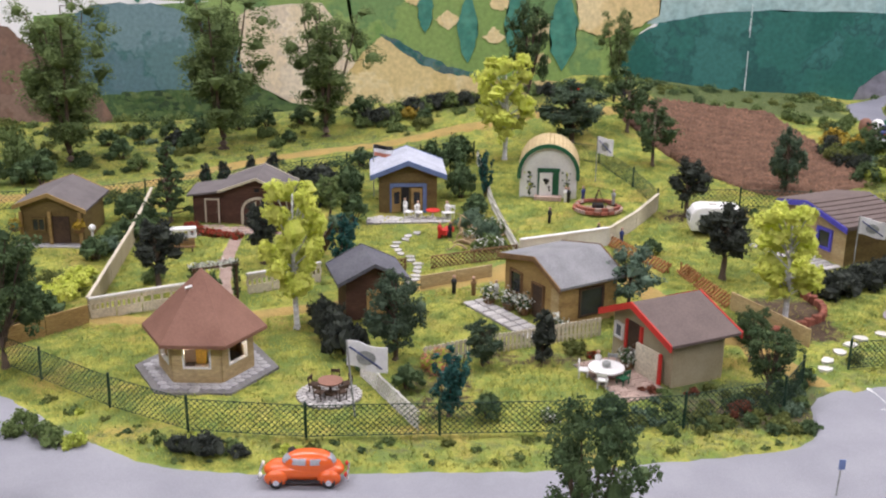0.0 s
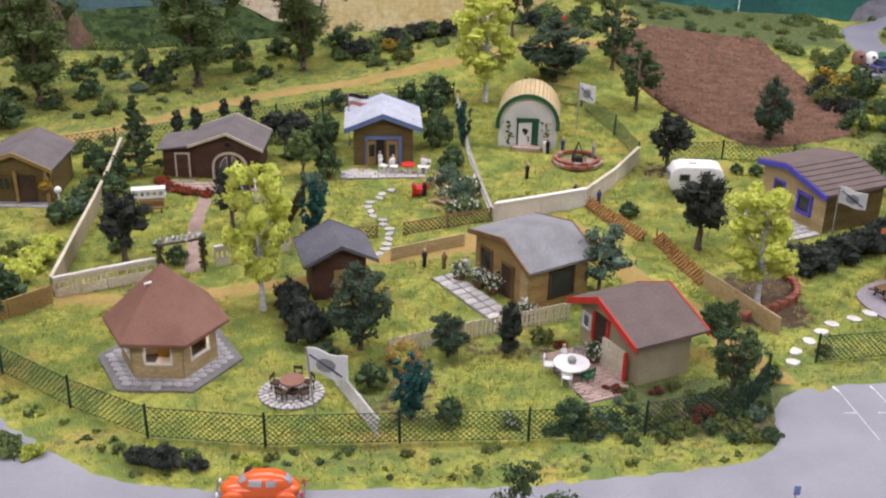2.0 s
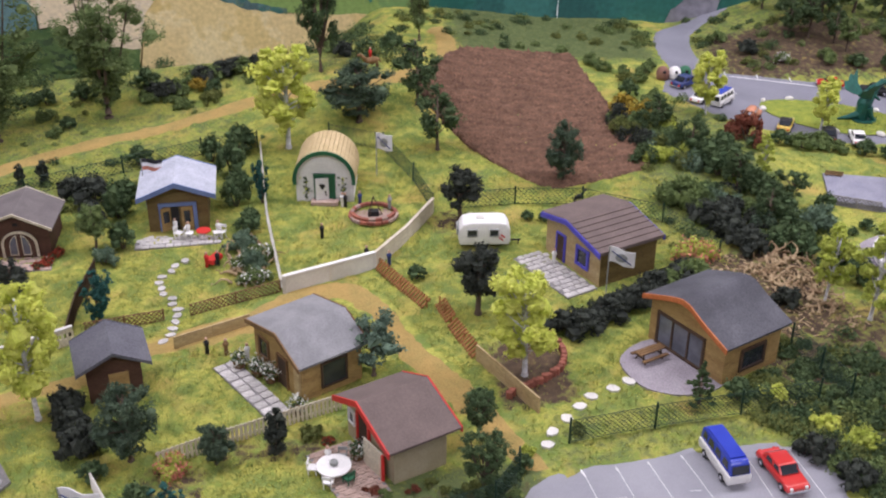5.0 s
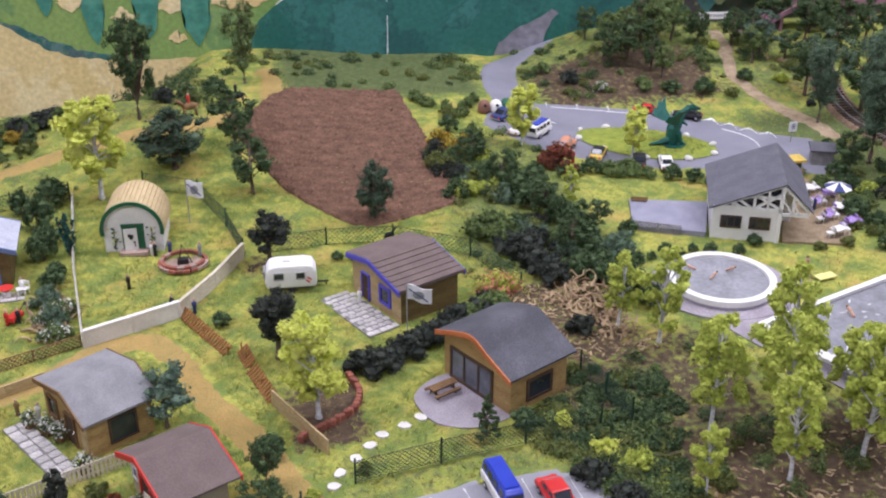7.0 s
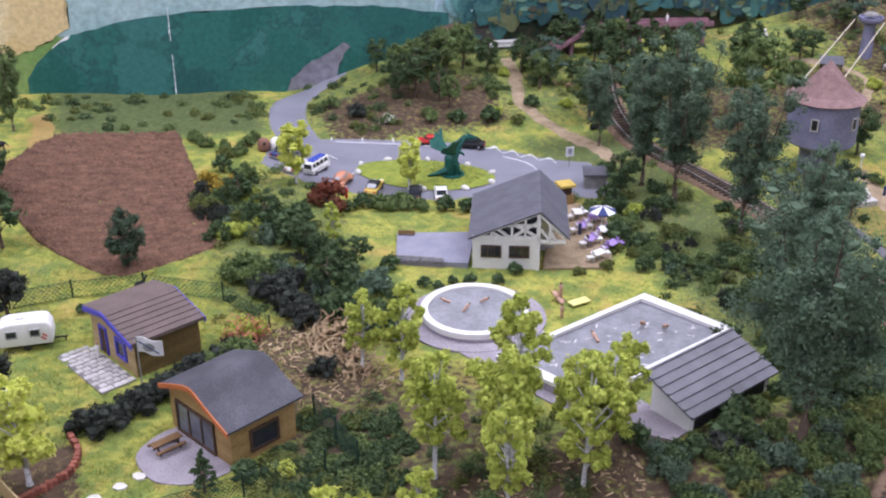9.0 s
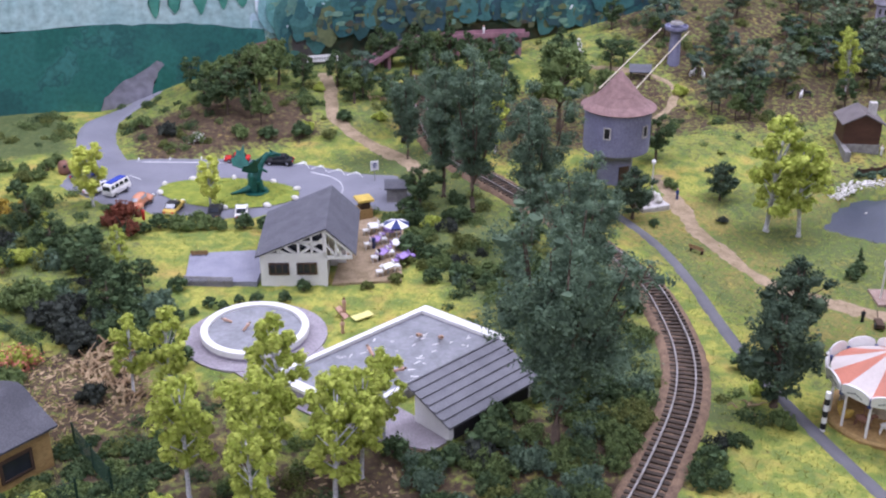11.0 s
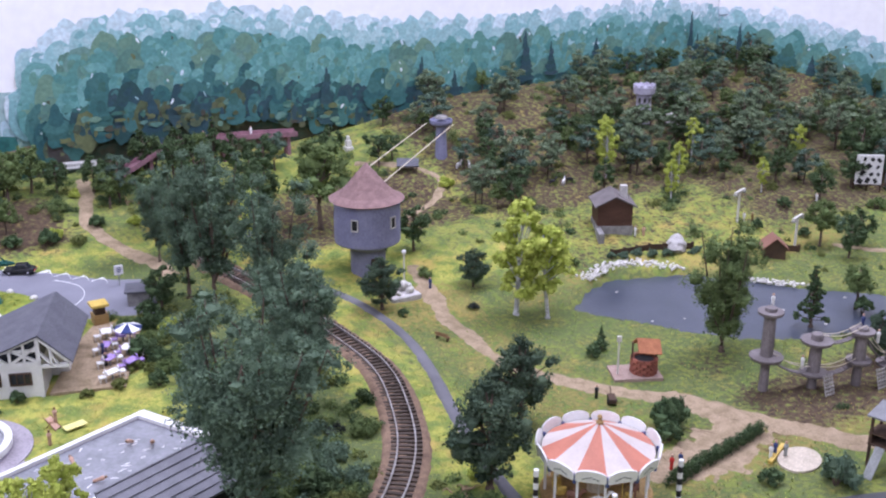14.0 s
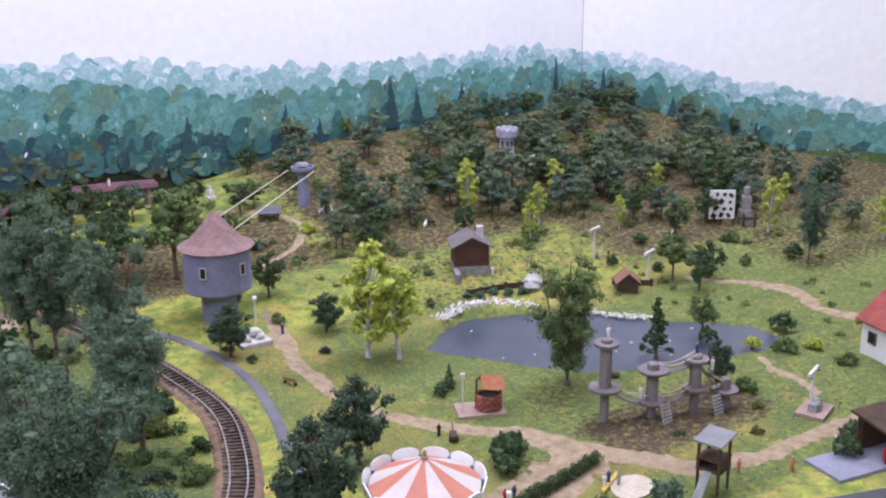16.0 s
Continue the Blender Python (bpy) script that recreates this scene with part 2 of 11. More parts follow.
M_FELT = mat("grey_roof_felt", (0.25, 0.25, 0.26), (0.20, 0.20, 0.21), rough=0.9, bump=0.2, grain=0.12)
M_FELT_BROWN = mat("brown_grey_roof_felt", (0.155, 0.118, 0.108), (0.13, 0.10, 0.092), rough=0.9, bump=0.2, grain=0.12)
M_FELT_TAUPE = mat("taupe_roof_felt", (0.165, 0.145, 0.145), (0.13, 0.115, 0.115), rough=0.9, bump=0.25, grain=0.12)
M_FELT_DARK = mat("dark_roof_felt", (0.060, 0.060, 0.072), (0.105, 0.105, 0.122), big=28, rough=0.7, bump=0.3)
M_FELT_BLUE = mat("pale_blue_roof_felt", (0.46, 0.48, 0.55), (0.38, 0.40, 0.47), rough=0.8, bump=0.3)
M_FELT_SLATE = mat("slate_grey_roof", (0.125, 0.125, 0.145), (0.10, 0.10, 0.12), rough=0.8, bump=0.25)
M_TERRA = mat("faded_red_roof_tile", (0.26, 0.135, 0.098), (0.205, 0.10, 0.072), big=35, rough=0.75, bump=0.1, obj=0.08, grain=0.1)
M_OCHRE = planked("ochre_boards", (0.40, 0.27, 0.11), (0.30, 0.19, 0.075), depth=0.35)
M_OCHRE_PALE = planked("pale_ochre_boards", (0.47, 0.36, 0.20), (0.38, 0.27, 0.13), depth=0.3)
M_OLIVE = planked("olive_brown_boards", (0.17, 0.12, 0.045), (0.12, 0.08, 0.03), depth=0.5)
M_DARKWOOD = planked("dark_red_brown_boards", (0.10, 0.05, 0.035), (0.07, 0.035, 0.025), depth=0.5)
M_TAN = planked("tan_boards", (0.26, 0.17, 0.07), (0.20, 0.125, 0.05), depth=0.4)
M_PLANK_V = planked("light_upright_boards", (0.50, 0.42, 0.28), (0.42, 0.34, 0.20), axis="X", pitch=0.004, depth=0.4)
M_TIMBER = mat("weathered_timber", (0.22, 0.13, 0.06), (0.15, 0.085, 0.04), stretch=(1, 1, 0.3), rough=0.8)
M_TIMBER_DARK = mat("dark_timber", (0.055, 0.035, 0.025), (0.09, 0.055, 0.035), rough=0.8)
M_CREAM = mat("cream_plastic", (0.62, 0.56, 0.44), (0.52, 0.46, 0.35), rough=0.6, bump=0.1)
M_WHITE = mat("white_paint", (0.78, 0.77, 0.76), (0.70, 0.69, 0.68), rough=0.6, bump=0.12, grain=0.08)
M_WHITE_DULL = mat("dull_white_plastic", (0.66, 0.64, 0.60), (0.55, 0.53, 0.49), rough=0.65, bump=0.1, grain=0.1)
M_RED = mat("red_paint", (0.60, 0.045, 0.035), (0.48, 0.03, 0.025), rough=0.5, bump=0.08, grain=0.1)
M_BLUE = mat("steel_blue_paint", (0.16, 0.22, 0.42), (0.12, 0.17, 0.34), rough=0.6, bump=0.08, grain=0.1)
M_VIOLET = mat("violet_blue_paint", (0.10, 0.09, 0.55), (0.08, 0.07, 0.42), rough=0.5, bump=0.08, grain=0.1)
M_ORANGE = mat("orange_brown_paint", (0.52, 0.17, 0.06), (0.42, 0.12, 0.04), rough=0.6, bump=0.08)
M_GREEN = mat("dark_green_paint", (0.025, 0.13, 0.065), (0.02, 0.10, 0.05), rough=0.5, bump=0.05)
M_MESH_GREEN = mat("dark_green_wire", (0.012, 0.035, 0.022), (0.02, 0.05, 0.03), rough=0.5, bump=0)
M_LILAC = mat("lilac_grey_plaster", (0.24, 0.24, 0.35), (0.19, 0.19, 0.29), big=40, rough=0.85, bump=0.25)
M_BEIGE_WALL = mat("beige_board_wall", (0.40, 0.345, 0.235), (0.35, 0.295, 0.19), rough=0.8, bump=0.06, grain=0.08)
M_GLASS = glassy("dark_window_glass")
M_GLASS_PALE = glassy("grey_window_glass", (0.16, 0.17, 0.21))
M_GLASS_LIGHT = glassy("reflection_painted_glass", (0.42, 0.43, 0.47))
M_BLACK = mat("black_plastic", (0.015, 0.015, 0.017), (0.025, 0.025, 0.028), rough=0.5, bump=0.05)
M_STONE = mat("pale_stone", (0.50, 0.48, 0.46), (0.38, 0.36, 0.35), big=120, rough=0.9, bump=0.5, obj=0.18)
M_STONE_DARK = mat("grey_stone", (0.30, 0.29, 0.28), (0.20, 0.19, 0.19), big=120, rough=0.9, bump=0.5, obj=0.15)
M_PAVER = mat("grey_paver", (0.44, 0.43, 0.44), (0.36, 0.35, 0.37), big=90, rough=0.9, bump=0.3, obj=0.12)
M_JOINT = mat("dark_joint", (0.24, 0.23, 0.23), (0.18, 0.17, 0.17), rough=1.0, bump=0.3)
M_PINK_PAVE = mat("pinkish_paving", (0.42, 0.31, 0.26), (0.34, 0.24, 0.20), big=90, rough=0.9, bump=0.35, obj=0.15)
M_BRICK = mat("red_brown_brick", (0.33, 0.12, 0.08), (0.24, 0.085, 0.06), rough=0.9, bump=0.3, obj=0.25)
M_DECK = mat("blue_grey_decking", (0.27, 0.27, 0.33), (0.22, 0.22, 0.28), rough=0.8, bump=0.2)
M_CONCRETE = mat("lilac_concrete", (0.34, 0.31, 0.34), (0.27, 0.24, 0.27), big=50, rough=0.9, bump=0.3)
M_ASPHALT = mat("pale_grey_road_card", (0.29, 0.29, 0.32), (0.25, 0.25, 0.28), big=25, fine=1500, rough=0.85, bump=0.15, grain=0.1)
M_ASPHALT_DARK = mat("blue_grey_road_card", (0.22, 0.22, 0.26), (0.185, 0.185, 0.22), big=20, fine=1500, rough=0.85, bump=0.15, grain=0.1)
M_PATH_GREY = mat("smooth_grey_path_card", (0.155, 0.152, 0.165), (0.125, 0.122, 0.135), big=30, fine=1500, rough=0.85, bump=0.15, grain=0.1)
M_ROAD_DARK = mat("dark_road_card", (0.085, 0.085, 0.09), (0.065, 0.065, 0.07), big=30, fine=1500, rough=0.85, bump=0.15, grain=0.1)
M_MARK = mat("white_road_marking", (0.72, 0.72, 0.72), (0.6, 0.6, 0.6), big=300, rough=0.8, bump=0.1)
M_SAND = mat("yellow_sand_path", (0.38, 0.255, 0.085), (0.30, 0.225, 0.075), big=70, fine=900, rough=1.0, bump=0.8)
M_GRIT = mat("brown_grit_path", (0.37, 0.28, 0.185), (0.25, 0.19, 0.115), big=75, fine=600, rough=1.0, bump=0.9)
M_SOIL = mat("ploughed_soil", (0.180, 0.100, 0.064), (0.098, 0.055, 0.036), big=95, fine=420, rough=1.0, bump=1.0, stretch=(0.6, 1.5, 1))
M_BALLAST = mat("brown_ballast", (0.24, 0.16, 0.105), (0.15, 0.10, 0.07), big=120, fine=700, rough=1.0, bump=1.0)
M_RAIL = mat("dull_steel_rail", (0.42, 0.40, 0.39), (0.32, 0.29, 0.27), rough=0.45, metal=0.6, bump=0.05)
M_SLEEPER = mat("dark_sleeper", (0.06, 0.045, 0.035), (0.09, 0.07, 0.055), rough=0.9, bump=0.3, obj=0.25)
M_BRIDGE = mat("purple_brown_bridge_paint", (0.30, 0.16, 0.195), (0.22, 0.12, 0.145), big=80, rough=0.7, bump=0.3)
M_RUST = mat("red_brown_bridge_paint", (0.19, 0.09, 0.095), (0.14, 0.06, 0.065), rough=0.7, bump=0.15)
M_DRAGON = mat("teal_green_statue_paint", (0.012, 0.075, 0.062), (0.018, 0.11, 0.088), big=90, rough=0.45, bump=0.35)
M_STRAW = planked("straw_boards", (0.55, 0.43, 0.24), (0.47, 0.36, 0.19), axis="X", pitch=0.004, depth=0.35)
M_FLAG = mat("white_flag_cloth", (0.74, 0.74, 0.74), (0.66, 0.66, 0.68), rough=0.8, bump=0.1, grain=0.06)
M_GREY_INK = mat("grey_print", (0.30, 0.31, 0.30), (0.24, 0.25, 0.24), rough=0.8, bump=0)
M_BARK = mat("brown_bark", (0.13, 0.095, 0.07), (0.08, 0.058, 0.045), big=150, fine=700, rough=0.95, bump=0.8, stretch=(1, 1, 0.3))
M_BIRCHBARK = mat("white_birch_bark", (0.66, 0.66, 0.68), (0.25, 0.24, 0.24), big=260, rough=0.8, bump=0.4, amount=0.7, stretch=(0.6, 0.6, 1.2))
M_ROOT = mat("dry_root_wood", (0.46, 0.35, 0.21), (0.24, 0.16, 0.09), rough=0.9, bump=0.5)
M_SKIN = mat("beige_figure_paint", (0.52, 0.33, 0.24), (0.46, 0.28, 0.20), rough=0.6, bump=0)
M_PURPLE = mat("purple_cloth", (0.26, 0.16, 0.42), (0.40, 0.30, 0.55), big=180, rough=0.8, bump=0.1)
M_YELLOW = mat("yellow_paint", (0.62, 0.45, 0.10), (0.52, 0.36, 0.08), rough=0.6, bump=0.05)
M_NAVY = mat("navy_blue_paint", (0.03, 0.045, 0.16), (0.025, 0.04, 0.13), rough=0.3, bump=0, spec=0.5)
M_CARORANGE = mat("glossy_orange_car_paint", (0.72, 0.13, 0.025), (0.68, 0.11, 0.02), rough=0.22, bump=0, spec=0.55, grain=0.03)
M_CARBLUE = mat("glossy_blue_car_paint", (0.035, 0.06, 0.42), (0.03, 0.05, 0.38), rough=0.22, bump=0, spec=0.55, grain=0.03)
M_CARRED = mat("glossy_red_car_paint", (0.55, 0.04, 0.035), (0.5, 0.03, 0.03), rough=0.25, bump=0, spec=0.5, grain=0.03)
M_CHROME = mat("chrome_trim", (0.75, 0.75, 0.77), (0.7, 0.7, 0.72), rough=0.2, metal=0.9, bump=0)
M_CANVAS_ORANGE = mat("coral_orange_canvas", (0.50, 0.19, 0.125), (0.43, 0.165, 0.11), rough=0.6, bump=0.05, grain=0.06)
M_CANVAS_WHITE = mat("off_white_canvas", (0.57, 0.51, 0.48), (0.51, 0.45, 0.42), rough=0.6, bump=0.05, grain=0.06)
M_ROOM = mat("off_white_room_paint", (0.50, 0.49, 0.48), (0.46, 0.45, 0.44), big=3, rough=0.9, bump=0.05, grain=0.04)
M_ROOMFLOOR = mat("grey_room_floor", (0.30, 0.29, 0.28), (0.25, 0.24, 0.23), big=4, rough=0.7, bump=0.05)

L_DARK = leafy("dark_green_flock", (0.062, 0.102, 0.048), (0.102, 0.146, 0.064))
L_BLACKGREEN = leafy("blackish_green_foam", (0.040, 0.047, 0.040), (0.064, 0.073, 0.058))
L_PINE = leafy("pine_green_flock", (0.140, 0.188, 0.116), (0.205, 0.262, 0.154))
L_BALL = leafy("dense_deep_green_flock", (0.064, 0.098, 0.066), (0.1, 0.14, 0.086))
L_POPLAR = leafy("olive_green_tree_flock", (0.118, 0.168, 0.066), (0.176, 0.232, 0.088), vary=0.32)
L_MID = leafy("mid_green_flock", (0.116, 0.166, 0.062), (0.172, 0.226, 0.080))
L_OLIVE = leafy("olive_green_flock", (0.125, 0.15, 0.046), (0.175, 0.195, 0.06))
L_LIGHT = leafy("light_green_foam", (0.40, 0.47, 0.085), (0.56, 0.61, 0.14), through=0.42, vary=0.3)
L_YELLOW = leafy("yellow_green_foam", (0.58, 0.64, 0.12), (0.70, 0.72, 0.18), through=0.42, vary=0.2)
L_BLUEGREEN = leafy("blue_green_flock", (0.096, 0.146, 0.108), (0.142, 0.205, 0.146))
L_GREYGREEN = leafy("grey_green_flock", (0.104, 0.158, 0.106), (0.160, 0.226, 0.146), vary=0.3)
L_TEAL = leafy("teal_cypress_flock", (0.03, 0.1, 0.088), (0.045, 0.13, 0.115))
L_AUTUMN = leafy("golden_flock", (0.400, 0.270, 0.035), (0.320, 0.250, 0.050))
L_REDLEAF = leafy("red_brown_flock", (0.220, 0.070, 0.045), (0.150, 0.060, 0.035))
L_REDFLOWER = leafy("red_blossom_flock", (0.360, 0.060, 0.035), (0.250, 0.050, 0.030))
L_PINK = leafy("pink_blossom_flock", (0.72, 0.29, 0.21), (0.6, 0.22, 0.16))
L_WHITEFLOWER = leafy("white_blossom_flock", (0.700, 0.700, 0.660), (0.550, 0.580, 0.500), through=0.15)
L_GRASS = leafy("short_grass_fibre", (0.430, 0.425, 0.090), (0.160, 0.215, 0.058), through=0.3, vary=0.28)
L_GRASS_DARK = leafy("dark_grass_fibre", (0.085, 0.118, 0.048), (0.125, 0.155, 0.054), through=0.4, vary=0.28)
L_DRY = leafy("dry_straw_fibre", (0.380, 0.280, 0.090), (0.280, 0.200, 0.070), through=0.2)

# ---- room ----


def shell(name, x0, x1, y0, y1, z0, z1, material, label, cat):
    bm = bmesh.new()
    slab(bm, x0, x1, y0, y1, z0, z1)
    return tagged(part(name, bm, material), label, cat, kind="structure")


shell("room_floor", -330, 480, -260, 330, -95, -90, M_ROOMFLOOR, "plain grey floor of the exhibition room", "floor")
shell("ceiling", -330, 480, -260, 330, 170, 175, M_ROOM, "plain off-white ceiling of the exhibition room", "ceiling")
shell("wall_west", -335, -330, -260, 330, -90, 170, M_ROOM, "plain off-white room wall", "wall")
shell("wall_east", 480, 485, -260, 330, -90, 170, M_ROOM, "plain off-white room wall", "wall")
shell("wall_south", -330, 480, -265, -260, -90, 170, M_ROOM, "plain off-white room wall", "wall")
shell("wall_north", -330, 480, 330, 335, -90, 170, M_ROOM, "plain off-white room wall", "wall")
shell("layout_table", -118, 330, 24, 172, -90, -14, M_TIMBER, "wooden table that carries the model landscape", "table")

shell("front_fascia", -118, 330, 22.5, 23.95, -14, 0.9, M_TIMBER, "plain wooden board closing the front of the layout", "fascia")
shell("side_fascia", -119.5, -118.05, 22.5, 170, -14, 0.9, M_TIMBER, "plain wooden board closing the side of the layout", "fascia")

# ---- painted backdrop ----
P_SKY = mat("pale_lilac_sky_paint", (0.85, 0.84, 0.88), (0.90, 0.89, 0.89), big=3, fine=60, rough=0.7, bump=0.08, grain=0.03)


def paint(name, c1, c2, big=14, fine=90):
    return mat(name, c1, c2, big=big, fine=fine, rough=0.55, bump=0.25, spec=0.3, grain=0.22)


P_POPLAR = paint("blue_green_poplar_paint", (0.045, 0.19, 0.15), (0.08, 0.25, 0.19), big=40)
P_WATER = paint("pale_aqua_paint", (0.27, 0.41, 0.42), (0.38, 0.51, 0.51))
P_ROAD = paint("grey_road_paint", (0.225, 0.22, 0.26), (0.19, 0.185, 0.225))


def dabbed(name, cols, scale=42):
    """Brush dabs of several colours side by side."""
    m = mat(name, cols[0], cols[1], big=20, fine=160, rough=0.5, bump=0.3, grain=0.14)
    nt = m.node_tree
    N, L = nt.nodes, nt.links
    tc, mp, ns, add, vo, ra = (N.new("ShaderNode" + k) for k in ("TexCoord", "Mapping", "TexNoise", "VectorMath", "TexVoronoi", "ValToRGB"))
    mp.inputs["Scale"].default_value = (1, 1, 0.7)
    ns.inputs["Scale"].default_value = 60
    add.operation = "MULTIPLY_ADD"
    add.inputs[1].default_value = (0.05, 0.05, 0.05)
    vo.feature = "SMOOTH_F1"
    vo.inputs["Scale"].default_value, vo.inputs["Smoothness"].default_value = scale, 0.35
    L.new(tc.outputs["Object"], mp.inputs[0])
    L.new(tc.outputs["Object"], ns.inputs[0])
    L.new(ns.outputs[1], add.inputs[0])
    L.new(mp.outputs[0], add.inputs[2])
    L.new(add.outputs[0], vo.inputs[0])
    L.new(vo.outputs["Color"], ra.inputs[0])
    while len(ra.color_ramp.elements) < len(cols):
        ra.color_ramp.elements.new(0.5)
    for k, (e, cc) in enumerate(zip(ra.color_ramp.elements, cols)):
        e.position, e.color = 0.25 + 0.5 * k / (len(cols) - 1), (*cc, 1)
    sc = next(n for n in N if n.type == "VECT_MATH" and n.operation == "SCALE")
    L.new(ra.outputs[0], sc.inputs[0])
    return m


P_GREEN = dabbed("green_meadow_paint", [(0.17, 0.29, 0.085), (0.24, 0.34, 0.11), (0.14, 0.25, 0.10), (0.27, 0.37, 0.13)], 11)
P_DGREEN = dabbed("dark_green_field_paint", [(0.065, 0.12, 0.045), (0.10, 0.16, 0.055), (0.05, 0.10, 0.05), (0.13, 0.19, 0.07)], 55)
P_YELLOW = dabbed("ochre_field_paint", [(0.58, 0.42, 0.17), (0.66, 0.52, 0.28), (0.72, 0.60, 0.36), (0.60, 0.45, 0.19)], 10)
P_CREAM = dabbed("cream_field_paint", [(0.70, 0.58, 0.42), (0.62, 0.52, 0.40), (0.76, 0.66, 0.52), (0.68, 0.56, 0.38)], 16)
P_BROWN = dabbed("red_brown_field_paint", [(0.24, 0.145, 0.115), (0.20, 0.12, 0.095), (0.26, 0.17, 0.14), (0.17, 0.115, 0.09)], 30)
P_TEAL = dabbed("teal_forest_paint", [(0.022, 0.115, 0.097), (0.035, 0.150, 0.130), (0.026, 0.100, 0.095), (0.045, 0.165, 0.150)], 14)
P_BLUETEAL = dabbed("blue_grey_forest_paint", [(0.075, 0.150, 0.175), (0.12, 0.20, 0.235), (0.06, 0.15, 0.15), (0.16, 0.25, 0.28)], 16)
P_FAR = dabbed("hazy_blue_ridge_paint", [(0.60, 0.68, 0.74), (0.44, 0.58, 0.66), (0.34, 0.50, 0.57), (0.52, 0.62, 0.66)])
P_FAR2 = dabbed("pale_teal_ridge_paint", [(0.36, 0.52, 0.57), (0.25, 0.42, 0.45), (0.45, 0.57, 0.62), (0.18, 0.36, 0.38)])
P_MID = dabbed("mid_teal_tree_paint", [(0.13, 0.31, 0.30), (0.22, 0.40, 0.41), (0.09, 0.25, 0.25), (0.30, 0.43, 0.38)])
P_MID2 = dabbed("green_teal_tree_paint", [(0.09, 0.21, 0.17), (0.14, 0.28, 0.19), (0.22, 0.33, 0.19), (0.07, 0.18, 0.18), (0.19, 0.33, 0.30)])
P_NEAR = dabbed("deep_teal_tree_paint", [(0.035, 0.12, 0.12), (0.075, 0.19, 0.165), (0.055, 0.10, 0.145), (0.13, 0.20, 0.12), (0.09, 0.18, 0.20)])
P_RUST = paint("dark_undergrowth_paint", (0.085, 0.075, 0.05), (0.04, 0.075, 0.055), big=60)
P_STROKE = paint("white_brush_paint", (0.66, 0.74, 0.74), (0.55, 0.66, 0.66))

backdrop = new("backdrop")
tagged(backdrop, "hand-painted landscape backdrop of fields, forest and pale sky", "backdrop", kind="structure")
CORNER, SIDE = Vector((235, 170, 0)), Vector((65, -75, 0)).normalized()
INWARD = Vector((-75, -65, 0)).normalized()


def on_wall(u, z, layer):
    """A place on the backdrop: u runs along the back board and, past the corner, along the side board."""
    if u <= 235:
        return Vector((u, 170 - 0.02 * layer, z))
    p = CORNER + SIDE * (u - 235) + INWARD * 0.02 * layer
    return Vector((p.x, p.y, z))


bm = bmesh.new()
slab(bm, -130, 235, 170, 171.5, -14, 66)
part("backdrop_board", bm, P_SKY, backdrop)
bm = bmesh.new()
q = [CORNER, CORNER + SIDE * 130, CORNER + SIDE * 130 - INWARD * 1.5, CORNER - INWARD * 1.5]
prism(bm, [(v.x, v.y) for v in q], -14, 66)
part("backdrop_board", bm, P_SKY, backdrop)


def daub(name, pts, material, layer):
    """A flat patch of paint on the backdrop; wavering outline."""
    pts = [(u, -14 if z <= -6 else z) for u, z in pts]
    pts = [(pts[i][0] + (pts[(i + 1) % len(pts)][0] - pts[i][0]) * k / 6, pts[i][1] + (pts[(i + 1) % len(pts)][1] - pts[i][1]) * k / 6)
           for i in range(len(pts)) for k in range(6)]
    pts = [(u + rng.uniform(-.25, .25), z + rng.uniform(-.25, .25)) for u, z in pts]
    bm = bmesh.new()
    f = bm.faces.new([bm.verts.new(on_wall(u, z, layer)) for u, z in pts])
    bmesh.ops.triangulate(bm, faces=[f])
    return part(name, bm, material, backdrop)


daub("painted_hill", [(-62, 13), (-30, 16), (-10, 17), (30, 17), (30, -6), (-62, -6)], P_GREEN, 0.5)
daub("painted_field", [(-130, 15), (-95, 16), (-66, 11), (-62, 7.5), (-56, 2.5), (-52.5, .5), (-45.5, -6), (-130, -6)], P_BROWN, 4.8)
daub("painted_forest", [(-58, 12), (-53, 14.6), (-45, 15), (-40, 14), (-33, 11), (-30, 5), (-29, 0), (-30, -6), (-58, -6)], P_BLUETEAL, 2)
daub("painted_field", [(-60, -6), (-60, .3), (-50, .9), (-41, 1.9), (-33, 2.0), (-28.5, 2.7), (-23, -.2), (-14, -1), (-10, -2), (-10, -6), (-46, -6)], P_DGREEN, 4.5)
daub("painted_field", [(-31, 13.2), (-28, 14.6), (-18, 15.6), (-15, 10), (-12, 3), (-12, -6), (-30, -6), (-30, 4), (-31, 7)], P_CREAM, 4)
daub("painted_hill", [(-130, 20), (-60, 19), (-30, 17.5), (-12, 18.5), (20, 19), (30, 18), (32, 13), (27, 8), (28, -6), (-10, -6), (-14, 15), (-30, 15.5), (-60, 15.5), (-130, 16)], P_GREEN, 1)
daub("painted_field", [(-15, 4), (-12, 8), (-9, 10.8), (-5, 8), (-1, 5.6), (5, 4.4), (22, 3.6), (26, -6), (-18, -6)], P_YELLOW, 5)
daub("painted_hedge", [(-9.5, 11), (-5, 9), (0, 6.4), (6, 4.8), (6, 4.1), (-1, 5.2), (-6, 8)], P_NEAR, 6)
daub("painted_field", [(20, 19), (21, 12), (25, 10.6), (29, 11.8), (33, 14), (33, 19)], P_YELLOW, 6)
for u, z, s in ((1, 13, 2.2), (8, 10.5, 2), (15, 12, 2.4), (9, 15.5, 2), (-4, 16, 1.6), (15.5, 7, 1.5)):
    daub("painted_field", [(u - s, z), (u, z + s * .7), (u + s, z), (u, z - s * .6)], P_YELLOW, 6)
daub("painted_lake", [(31, 13), (33, 22), (60, 20.5), (80, 20), (96, 18), (90, 11), (60, 11), (40, 12)], P_WATER, 2)
